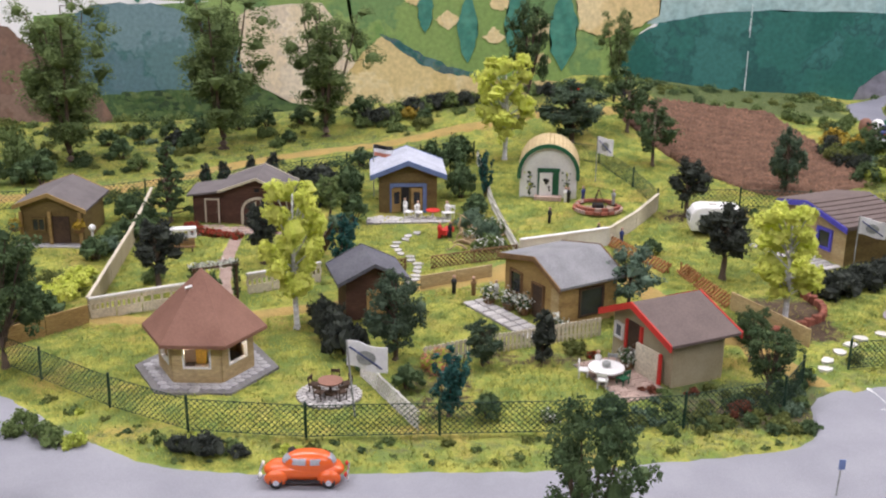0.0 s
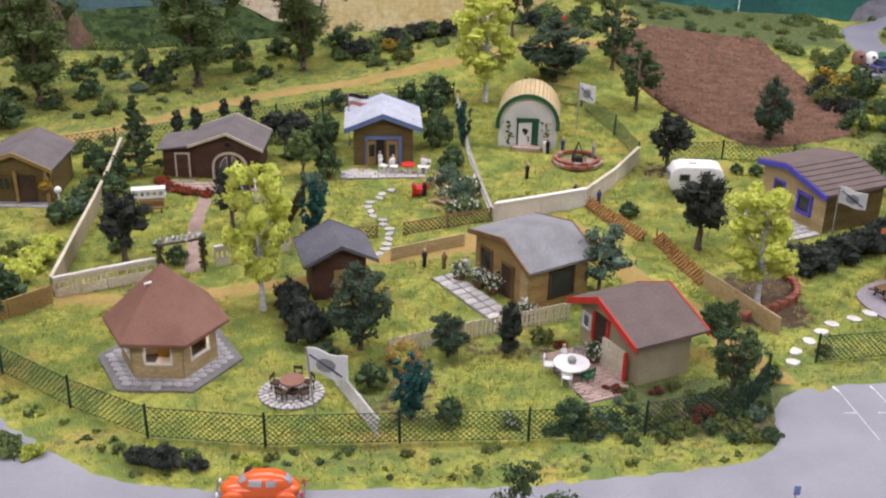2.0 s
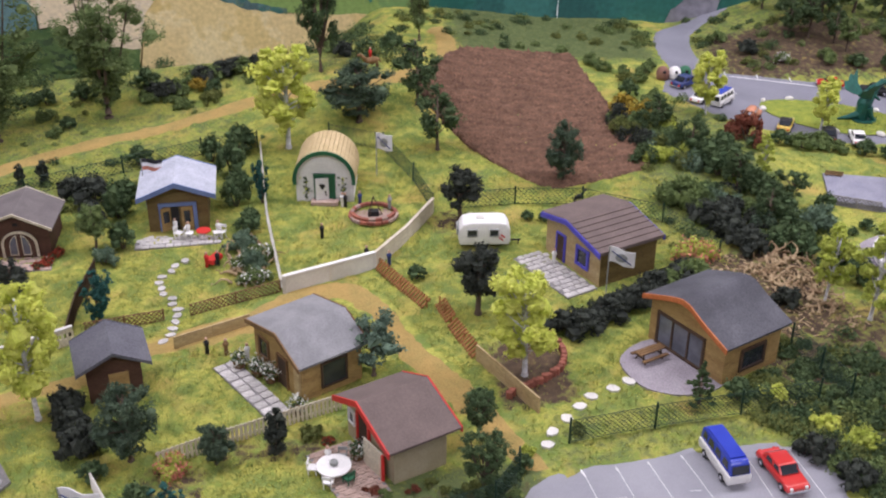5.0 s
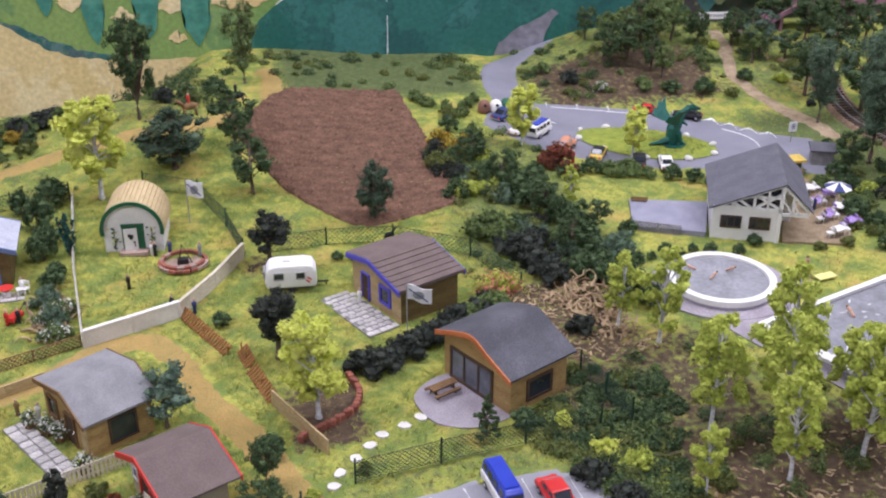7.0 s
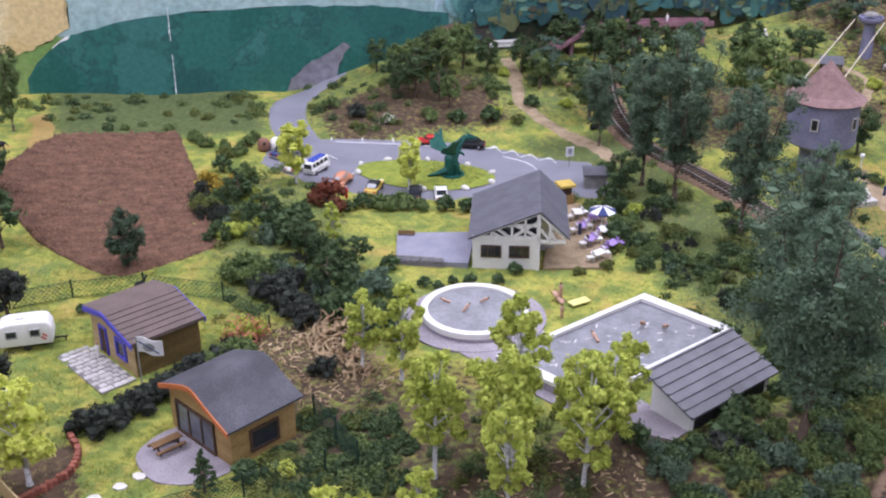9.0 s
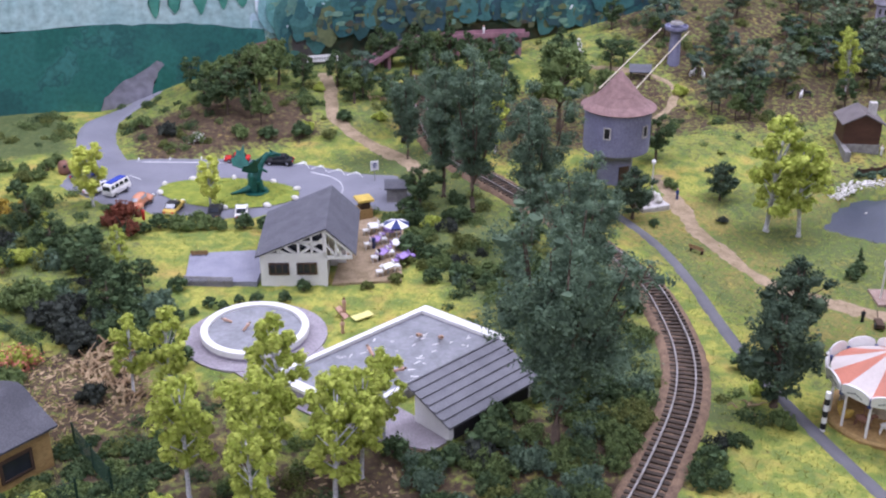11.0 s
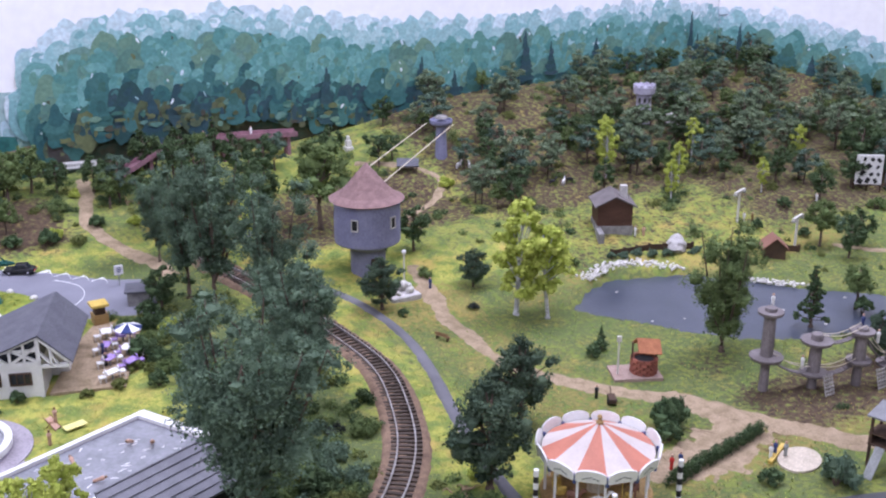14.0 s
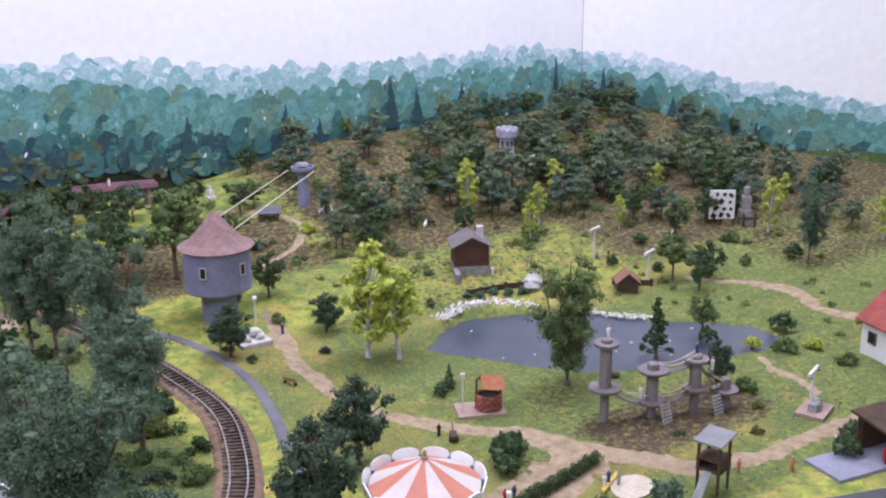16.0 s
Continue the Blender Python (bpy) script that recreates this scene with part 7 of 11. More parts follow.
# clipped hedge beside the square
hedge = new("clipped_hedge")
tagged(hedge, "long clipped dark green hedge with square sides", "hedge")
line = spline([(125.4, 59.2), (130, 60.6), (136, 62.0), (141.2, 63.2)], 60)
cs = [(x + rng.uniform(-.35, .35), y + rng.uniform(-.35, .35), gz(x, y) + z) for x, y in line for z in (.35, .8, 1.2)]
V, Q = flakes(cs, [.42] * len(cs), 9000, .1)
raw("foliage", V, Q, L_DARK, hedge)
for kind, spots in THICKET.items():
    cs, rs = [], []
    for x, y, s, tall in spots:
        for _ in range(11):
            a, q = rng.uniform(0, 2 * math.pi), math.sqrt(rng.random())
            u, v = x + 1.3 * s * q * math.cos(a), y + 1.3 * s * q * math.sin(a)
            cs.append((u, v, gz(u, v) + 1.7 * s * tall * (.15 + rng.uniform(.2, .6) * (1 - .75 * q * q))))
            rs.append(s * rng.uniform(.35, .75))
    V, Q = flakes(cs, rs, 700 * len(spots), .14)
    tagged(raw("thicket", V, Q, LEAF[kind]), "dense " + kind + " green bushes of the thickets", "thicket", kind="stuff")
for x, y in [*spline([(-23.6, 101.8), (-22.6, 100.0), (-20.8, 99.2), (-18.8, 98.9)], 10), *spline([(-15.4, 100.4), (-14.3, 102), (-14.0, 103)], 4)]:
    bush("redfl", x, y, 1.05)
for o in PROTOS:
    for c in list(o.children_recursive):
        bpy.data.objects.remove(c)
    bpy.data.objects.remove(o)


# ---- fences and walls of the gardens ----


def bays(pts, step):
    """Equal bays along a line, each with its two ends."""
    p = [np.array(v, float) for v in pts]
    for a, b in zip(p, p[1:]):
        n = max(1, round(np.linalg.norm(b - a) / step))
        for k in range(n):
            yield a + (b - a) * k / n, a + (b - a) * (k + 1) / n


def bay_pose(a, b):
    m = Matrix.Translation((a[0], a[1], gz(*a))) @ Euler((0, 0, math.atan2(b[1] - a[1], b[0] - a[0]))).to_matrix().to_4x4()
    return m, float(np.linalg.norm(b - a)), gz(*b) - gz(*a)


def lattice(bm, L, rise, z0, z1, pitch, r, both=True):
    """Crossing diagonal wires or laths, clipped to the bay."""
    h = z1 - z0
    for s in ((1, -1) if both else (1,)):
        k = -h
        while k < L:
            u0, u1 = max(k, 0), min(k + h, L)
            if u1 - u0 > 0.05:
                za, zb = (u0 - k, u1 - k) if s > 0 else (h - (u0 - k), h - (u1 - k))
                rod(bm, (u0, s * r * .8, z0 + za + rise * u0 / L), (u1, s * r * .8, z0 + zb + rise * u1 / L), r, n=4, caps=False)
            k += pitch


def wire_fence(pts, step=7.0, h=2.2, pitch=0.38, label="dark green chain-link fence with round posts"):
    f = new("wire_fence")
    tagged(f, label, "fence")
    last = None
    for a, b in bays(pts, step):
        m, L, rise = bay_pose(a, b)
        bm = bmesh.new()
        lattice(bm, L, rise, 0.15, h, pitch, 0.021)
        rod(bm, (0, 0, h), (L, 0, h + rise), 0.03, n=4)
        rod(bm, (0, 0, .15), (L, 0, .15 + rise), 0.03, n=4)
        bm.transform(m)
        part("wire_mesh", bm, M_MESH_GREEN, f)
        for q in ([a, b] if last is None else [b]):
            bm = bmesh.new()
            rod(bm, (q[0], q[1], gz(*q) - .4), (q[0] + rng.uniform(-.06, .06), q[1], gz(*q) + h + .25), 0.09, n=7)
            part("post", bm, M_MESH_GREEN, f)
        last = b
    return f


wire_fence([(-36, 74), (-26.3, 67.4), (-20.5, 63.4), (-14.8, 60.3), (-7.5, 59.6), (0.6, 60.2), (8.5, 60.7), (15.8, 61.7), (22.8, 64.2), (25.0, 67.6)])
wire_fence([(29.2, 70.7), (36, 72.0), (43, 73.0), (49.5, 74)], h=2.1)
wire_fence([(-46, 105), (-36, 106.8), (-24, 111.5), (-10, 118), (-2, 121.5), (4, 122.5)], step=6, h=1.9, pitch=.5)
wire_fence([(22.4, 107.9), (20.8, 114), (18, 120.5), (12, 123)], step=5, h=2.0, pitch=.36)
wire_fence([(25, 108.3), (31, 108.8), (38, 108.3), (45.5, 104.5), (49, 97)], step=6, h=1.9, pitch=.5)
wire_fence([(50.2, 81.5), (52.2, 74)], step=4, h=2.4, pitch=.32)


def board_wall(name, label, pts, h, step, material, cap=None, t=0.22, post=None, ph=0.25):
    """A wall of boards or slabs set between posts."""
    w = new(name)
    tagged(w, label, "garden wall")
    ends = []
    for a, b in bays(pts, step):
        m, L, rise = bay_pose(a, b)
        bm = bmesh.new()
        vs = box(bm, L / 2, 0, h / 2 - .2, L - .06, t, h + .4)
        for v in vs:
            v.co.z += rise * v.co.x / L
        bm.transform(m)
        part("panel", bm, material, w)
        if cap:
            bm = bmesh.new()
            vs = box(bm, L / 2, 0, h + .07, L, t + .16, .14)
            for v in vs:
                v.co.z += rise * v.co.x / L
            bm.transform(m)
            part("coping", bm, cap, w)
        ends += [a, b] if not ends else [b]
    if post:
        for q in ends:
            bm = bmesh.new()
            box(bm, q[0], q[1], gz(*q) + h / 2, .34, .34, h + 2 * ph)
            part("post", bm, post, w)
    return w


board_wall("garden_wall", "beige board wall with a white coping", [(-26.4, 78.3), (-28.9, 107.5)], 1.7, 4.2, M_BEIGE_WALL, M_CREAM, t=.1)
board_wall("garden_wall", "smooth white slab wall", [(7.7, 94.3), (16, 98.0)], 1.7, 4.6, M_WHITE_DULL, M_WHITE, post=M_WHITE_DULL, ph=.08)
board_wall("garden_wall", "beige-white slab wall", [(16, 98.0), (19.4, 102.8), (22.4, 107.8)], 1.6, 4.0, M_CREAM, M_CREAM, t=.14)
board_wall("board_fence", "low tan board fence", [(-1.2, 85.8), (4.9, 89.0)], 1.2, 3.2, M_OCHRE_PALE, None, t=.12)
board_wall("board_fence", "tan board fence along the sandy lane", [(23.7, 82.2), (25.6, 78.4), (27.6, 74.4)], 1.5, 4.2, M_OCHRE_PALE, None, t=.14)
board_wall("board_fence", "low ochre board fence", [(-26.2, 77.6), (-31, 72.5)], 1.5, 3.4, M_OCHRE, None, t=.14)


def lath_fence(name, label, pts, h, step, pitch, r, material, lean=0):
    w = new(name)
    tagged(w, label, "fence")
    for a, b in bays(pts, step):
        m, L, rise = bay_pose(a, b)
        m = m @ Euler((radians(lean), 0, 0)).to_matrix().to_4x4()
        bm = bmesh.new()
        lattice(bm, L, rise, 0.05, h, pitch, r)
        for z in (0.05, h):
            rod(bm, (0, 0, z), (L, 0, z + rise), r * 1.3, n=4)
        bm.transform(m)
        part("lattice", bm, material, w)
        bm = bmesh.new()
        rod(bm, (0, 0, -.3), (0, 0, h + .1), .09, n=5)
        bm.transform(m)
        part("post", bm, material, w)
    return w


lath_fence("lattice_fence", "low brown crossed-lath fence", [(7.3, 94.6), (-0.4, 91.0)], 1.15, 3.9, .42, .05, M_TIMBER)
lath_fence("lattice_fence", "low brown crossed-lath fence", [(-2.6, 90.4), (-9, 88.8)], 1.1, 3.2, .42, .05, M_TIMBER)
lath_fence("lattice_fence", "dark brown trellis between two plots", [(-10.2, 87.6), (-10.4, 93), (-9.8, 99)], 1.6, 3.8, .3, .05, M_TIMBER_DARK)
lath_fence("lattice_fence", "low white fence of crossed laths", [(-4.8, 68.6), (-0.7, 60.8)], 1.3, 3.0, .52, .06, M_WHITE_DULL)


def ladder_fence(label, a, b, h=.9):
    """Short brown stakes tied with rails, leaning over."""
    w = new("stake_fence")
    tagged(w, label, "fence")
    a, b = np.array(a), np.array(b)
    n = max(3, int(np.linalg.norm(b - a) / .42))
    ang = math.degrees(math.atan2(b[1] - a[1], b[0] - a[0]))
    for k in range(n):
        p = a + (b - a) * (k + .5) / n
        bm = bmesh.new()
        box(bm, p[0], p[1], gz(*p) + h * .42, .2, 1.25, .1, rz=ang, rx=38)
        part("stake", bm, M_RUSTWOOD, w)
    for s in (-.35, .35):
        bm = bmesh.new()
        d = np.array((-(b - a)[1], (b - a)[0])) / np.linalg.norm(b - a) * s
        rod(bm, (*(a + d), gz(*a) + h * (.42 + s * .6)), (*(b + d), gz(*b) + h * (.42 + s * .6)), .06, n=5)
        part("rail", bm, M_RUSTWOOD, w)
    for q in (a, (a + b) / 2, b):
        bm = bmesh.new()
        rod(bm, (*q, gz(*q) - .3), (*q, gz(*q) + h), .08, n=5)
        part("post", bm, M_RUSTWOOD, w)


M_RUSTWOOD = mat("orange_brown_wood", (0.30, 0.13, 0.045), (0.22, 0.09, 0.03), rough=0.8, bump=.2)
ladder_fence("low orange-brown stake fence beside the lane", (16.1, 98.6), (20.3, 90.6))
ladder_fence("low orange-brown stake fence beside the lane", (21.5, 91.0), (22.2, 88.0))
ladder_fence("low orange-brown stake fence beside the lane", (22.2, 87.6), (23.8, 82.4))


def picket_fence(label, pts, h, material, step=3.2, gap=.34, w=.2):
    f = new("picket_fence")
    tagged(f, label, "fence")
    bm = bmesh.new()
    prism(bm, [(-w / 2, -.05), (w / 2, -.05), (w / 2, .05), (-w / 2, .05)], -.2, h)
    pk = part("picket", bm, material, f)
    first = True
    for a, b in bays(pts, step):
        m, L, rise = bay_pose(a, b)
        ang = math.degrees(math.atan2(b[1] - a[1], b[0] - a[0]))
        for z in (h * .25, h * .85):
            bm = bmesh.new()
            box(bm, L / 2, 0.08, z, L, .08, .14)
            bm.transform(m)
            part("rail", bm, material, f)
        n = int(L / gap)
        for k in range(n):
            p = a + (b - a) * (k + .5) / n
            mm = pose(p[0] * CM, p[1] * CM, gz(*p) * CM, 0, 0, ang)
            if first:
                pk.matrix_basis, first = mm, False
            else:
                share("picket", pk, mm, f)
    return f


picket_fence("low thin white picket fence between two plots", [(7.5, 94.8), (5.6, 108), (4.4, 122)], 1.15, M_WHITE_DULL, gap=.42, w=.17)
picket_fence("cream picket fence between the plots", [(-0.6, 70.4), (3.1, 72.3), (12.6, 76.4)], 1.45, M_CREAM)


def panel_fence(label, pts):
    """Cream boards with a row of cut-out holes and a white capping."""
    f = new("panel_fence")
    tagged(f, label, "fence")
    for a, b in bays(pts, 2.6):
        m, L, rise = bay_pose(a, b)
        bm = bmesh.new()
        for z0, z1 in ((-.3, .75), (1.25, 1.6)):
            slab(bm, 0.05, L - .05, -.08, .08, z0, z1)
        n = 5
        for k in range(n + 1):
            box(bm, .05 + (L - .1) * k / n, 0, 1.0, .16, .16, .52)
        bm.transform(m)
        part("panel", bm, M_CREAM, f)
        bm = bmesh.new()
        slab(bm, 0, L, -.16, .16, 1.62, 1.8)
        bm.transform(m)
        part("capping", bm, M_WHITE_DULL, f)


panel_fence("cream panel fence with cut-out openings", [(-26.3, 78.2), (-22.8, 80.2), (-19.4, 82.0)])
panel_fence("cream panel fence with cut-out openings", [(-15.3, 84.2), (-9.6, 87.4)])

# rose arch over the garden path
arb = thing("garden_arch", -17.6, 82.9, "dark wooden garden arch topped with white blossom", "garden arch", 25)
for u in (-1.7, 1.7):
    for v in (-.35, .35):
        bm = bmesh.new()
        rod(bm, (u, v, -.3), (u, v, 2.9), .1, n=6)
        part("post", bm, M_TIMBER_DARK, arb)
for v in (-.35, .35):
    bm = bmesh.new()
    rod(bm, (-1.9, v, 2.9), (1.9, v, 2.9), .1, n=6)
    part("beam", bm, M_TIMBER_DARK, arb)
V, Q = flakes([(u, 0, 3.0) for u in np.linspace(-1.7, 1.7, 9)], [.38] * 9, 320, .13)
raw("blossom", V, Q, L_WHITEFLOWER, arb)
V, Q = flakes([(s * 1.7, 0, z) for s in (-1, 1) for z in (.6, 1.4, 2.2, 2.8)], [.36] * 8, 420, .14)
raw("climbing_leaves", V, Q, L_DARK, arb)

# ---- paving ----


def tiles(name, label, x, y, rz, W, D, tw, td, stone, dz=.1, jitter=.04, cat="terrace", skip=0.0, rough_edge=0.0):
    """Slabs laid in rows on a bed; the thing's origin is the middle of the front edge."""
    t = thing(name, x, y, label, cat, rz, kind="structure")
    bm = bmesh.new()
    slab(bm, -W / 2, W / 2, 0, D, -.5, dz)
    bed = part("bed", bm, M_JOINT, t)
    nx, ny = max(1, round(W / tw)), max(1, round(D / td))
    base = None
    for j in range(ny):
        for i in range(nx):
            if rng.random() < skip:
                continue
            u = -W / 2 + W * (i + .5 + (.5 if j % 2 else 0) * (nx > 3)) / nx
            if u > W / 2 - tw * .3:
                continue
            m = pose((u + rng.uniform(-jitter, jitter)) * CM, (D * (j + .5) / ny + rng.uniform(-jitter, jitter)) * CM, (dz - .03) * CM, 0, 0, rng.uniform(-4, 4))
            if base is None:
                bm = bmesh.new()
                prism(bm, [(tw * .44 * a, td * .44 * b) for a, b in ((-1, -.8), (-.8, -1), (.8, -1), (1, -.8), (1, .8), (.8, 1), (-.8, 1), (-1, .8))], 0, .1)
                base = part("paving_slab", bm, stone, t)
                base.matrix_basis = m
            else:
                share("paving_slab", base, m, t)
    c, s = math.cos(math.radians(rz)), math.sin(math.radians(rz))
    KEEP_OUT.append([(x + c * u - s * v, y + s * u + c * v) for u, v in ((-W / 2, 0), (W / 2, 0), (W / 2, D), (-W / 2, D))])
    return t


tiles("hut_terrace", "pinkish stone terrace before the brown hut", -18.6, 99.6, 4, 9.0, 3.1, .8, .7, M_PINK_PAVE)
tiles("hut_terrace", "grey stone terrace before the blue hut", -2.8, 103.2, 5, 8.2, 3.2, .75, .7, M_STONE, jitter=.08)
tiles("garden_walk", "grey stone slab walk along the tan hut", 8.0, 75.6, 33, 2.0, 9.0, 1.0, .9, M_STONE, jitter=.06)
tiles("hut_terrace", "pinkish brick terrace beside the red-trimmed hut", 14.3, 65.6, 25, 3.6, 6.6, .55, .3, M_PINK_PAVE, jitter=.03)
tiles("hut_terrace", "pale grey stone terrace before the violet-trimmed hut", 34.6, 91.8, 26, 3.4, 8.6, .7, .7, M_STONE, jitter=.05)
round_t = thing("round_terrace", 39.8, 79.8, "lilac-grey round terrace before the glass front", "terrace", kind="structure")
bm = bmesh.new()
prism(bm, [(4.4 * math.cos(a) * (1 + .03 * math.sin(5 * a)), 4.1 * math.sin(a)) for a in np.linspace(0, 2 * math.pi, 40, endpoint=False)], -.5, .14)
part("terrace_slab", bm, M_CONCRETE, round_t)
KEEP_OUT.append([(39.8 + 4.3 * math.cos(a), 79.8 + 4.0 * math.sin(a)) for a in np.linspace(0, 6.2, 24)])
cob = thing("cobble_circle", -6.7, 65.5, "small cobbled circle under a garden table", "terrace", kind="structure")
bm = bmesh.new()
prism(bm, [(2.15 * math.cos(a), 1.95 * math.sin(a)) for a in np.linspace(0, 2 * math.pi, 26, endpoint=False)], -.5, .1)
part("bed", bm, M_JOINT, cob)
bm = bmesh.new()
prism(bm, [(.2 * math.cos(a), .17 * math.sin(a)) for a in np.linspace(0, 2 * math.pi, 7, endpoint=False)], 0, .1)
cobble = part("cobblestone", bm, M_STONE, cob)
cobble.matrix_basis = pose(0, 0, .08 * CM)
for r in (.42, .84, 1.26, 1.68, 2.0):
    n = int(2 * math.pi * r / .42)
    for k in range(n):
        a = 2 * math.pi * k / n + r
        share("cobblestone", cobble, pose(r * math.cos(a) * CM, r * .92 * math.sin(a) * CM, .08 * CM, 0, 0, rng.uniform(0, 90)), cob)
KEEP_OUT.append([(-6.7 + 2.2 * math.cos(a), 65.5 + 2.0 * math.sin(a)) for a in np.linspace(0, 6.2, 20)])


def stepping(label, pts, n, s, material):
    for x, y in spline(pts, n):
        bm = bmesh.new()
        k = 7
        prism(bm, [(s * rng.uniform(.75, 1.1) * math.cos(2 * math.pi * i / k), s * .75 * rng.uniform(.75, 1.1) * math.sin(2 * math.pi * i / k)) for i in range(k)], -.2, .16)
        o = part("stepping_stone", bm, material)
        o.matrix_world = at(x + rng.uniform(-.25, .25), y, rng.uniform(0, 180))
        tagged(o, label, "stepping stone", "stepping stones in the lawn")


stepping("pale flat stepping stone in the grass", [(-2.2, 86.9), (-1.6, 89.0), (-1.5, 91.2), (-2.2, 93.4), (-3.4, 95.6), (-3.6, 97.6), (-2.8, 99.4), (-2.0, 100.6)], 15, .5, M_STONE)
stepping("square white stepping slab in the grass", [(27.3, 70.6), (30.2, 74.4), (32.2, 76.2), (34, 77.2), (35.5, 78.0)], 7, .62, M_WHITE_DULL)

# brick edging round the birch bed
edge_ = thing("brick_edging", 29, 80, "curved edging of upright red bricks", "brick edging", z=0)
edge_.matrix_world = Matrix.Identity(4)
bm = bmesh.new()
box(bm, 0, 0, .25, .5, .42, .75)
soften(bm, .06)
brick = part("brick", bm, M_BRICK, edge_)
for k, (x, y) in enumerate(spline([(30.4, 85.0), (31.0, 82.6), (30.4, 80.2), (28.6, 78.6), (26.4, 77.4), (25.6, 76.6)], 24)):
    m = at(x, y, rng.uniform(-25, 25), rng.uniform(-.1, .1))
    if k:
        share("brick", brick, m, edge_)
    else:
        brick.matrix_basis = m
# fire place with a ring of bricks
fire = thing("fire_pit", 16.3, 107.6, "round brick fire place with a dark grate", "fire pit")
for ring, z in ((2.35, .2), (2.1, .5)):
    for k in range(20):
        if ring < 2.2 and 12 < k < 16:
            continue
        a = 2 * math.pi * k / 20 + ring
        bm = bmesh.new()
        box(bm, 0, 0, 0, .66, .34, .3)
        bm.transform(pose(ring * math.cos(a), ring * .9 * math.sin(a), z, 0, 0, math.degrees(a) + 90))
        part("brick", bm, rng.choice((M_BRICK, M_PINK_PAVE)), fire)
bm = bmesh.new()
prism(bm, [(2.0 * math.cos(a), 1.8 * math.sin(a)) for a in np.linspace(0, 6.28, 20, endpoint=False)], -.3, .12)
part("paved_floor", bm, M_PINK_PAVE, fire)
bm = bmesh.new()
box(bm, 0, 0, .4, 1.1, .8, .5)
part("grate", bm, M_BLACK, fire)
bm = bmesh.new()
for a in (0, 2.1, 4.2):
    rod(bm, (.9 * math.cos(a), .9 * math.sin(a), .1), (0, 0, 2.2), .05, n=5)
part("tripod", bm, M_TIMBER_DARK, fire)


# ---- garden furniture ----
def chair(x, y, rz, material, label, s=1.0, dz=0.0):
    c = thing("garden_chair", x, y, label, "chair", rz, dz=dz)
    c.scale = (s, s, s)
    for u in (-.24, .24):
        for v in (-.24, .24):
            bm = bmesh.new()
            rod(bm, (u, v, -.05), (u, v, .5), .035, n=5)
            part("leg", bm, material, c)
    bm = bmesh.new()
    box(bm, 0, 0, .52, .6, .6, .08)
    part("seat", bm, material, c)
    bm = bmesh.new()
    box(bm, 0, .3, .95, .6, .07, .22)
    for u in (-.25, .25):
        rod(bm, (u, .29, .5), (u, .32, 1.1), .035, n=5)
    part("backrest", bm, material, c)
    return c


def round_table(x, y, r, h, top_m, label, leg_m=None, dz=0.0):
    t = thing("round_table", x, y, label, "table", dz=dz)
    bm = bmesh.new()
    rod(bm, (0, 0, h - .1), (0, 0, h), r, n=18)
    part("tabletop", bm, top_m, t)
    bm = bmesh.new()
    rod(bm, (0, 0, -.1), (0, 0, h - .1), .09, n=7)
    rod(bm, (0, 0, -.05), (0, 0, .06), r * .5, n=10)
    part("pedestal", bm, leg_m or top_m, t)
    return t


round_table(-6.6, 65.5, .82, .95, M_TERRA, "round red-brown garden table", M_TIMBER_DARK, .2)
for dx, dy, a in ((-1.1, .3, 70), (1.0, .5, -60), (.2, 1.2, 0), (-.6, -.9, 150), (.8, -.8, 210)):
    chair(-6.6 + dx, 65.5 + dy, a, M_TIMBER_DARK, "dark brown wooden garden chair", dz=.2)
round_table(11.9, 68.6, 1.25, .95, M_WHITE, "round white table with a red-edged cloth")
for dx, dy, a, m in ((-1.5, .3, 80, M_WHITE), (1.0, -1.0, 220, M_GREEN), (.6, 1.3, -10, M_GREY_INK), (-.4, -1.3, 160, M_WHITE)):
    chair(11.9 + dx, 68.6 + dy, a, m, "white plastic garden chair" if m is M_WHITE else "coloured plastic garden chair", 1.15)
bm = bmesh.new()
lathe(bm, [(.03, 0), (.28, .06), (.3, .3), (.24, .36), (.02, .4)], 10)
o = tagged(part("table_setting", bm, M_GREY_INK), "grey bowl standing on the white table", "bowl")
o.matrix_world = at(11.9, 68.6, 0, .97)
round_table(-.4, 104.6, .7, .85, M_RED, "round red garden table", M_WHITE, .1)
for dx, a in ((-1.4, 80), (-2.4, 60), (1.3, -70), (1.7, -30)):
    chair(-.4 + dx, 104.4 + abs(dx) * .1, a, M_WHITE, "white plastic garden chair", 1.2, .1)
# picnic table
pt = thing("picnic_table", 37.9, 80.9, "brown wooden picnic table with benches", "picnic table", 25, dz=.14)
for v, z, w in ((-.75, .5, .32), (.75, .5, .32), (-.28, .9, .26), (0, .9, .26), (.28, .9, .26)):
    bm = bmesh.new()
    box(bm, 0, v, z, 2.6, w * .9, .1)
    part("board", bm, M_TIMBER, pt)
for u in (-.9, .9):
    bm = bmesh.new()
    box(bm, u, 0, .43, .12, 1.7, .1)
    rod(bm, (u, -.6, 0), (u, -.2, .86), .07, n=5)
    rod(bm, (u, .6, 0), (u, .2, .86), .07, n=5)
    part("trestle", bm, M_TIMBER_DARK, pt)


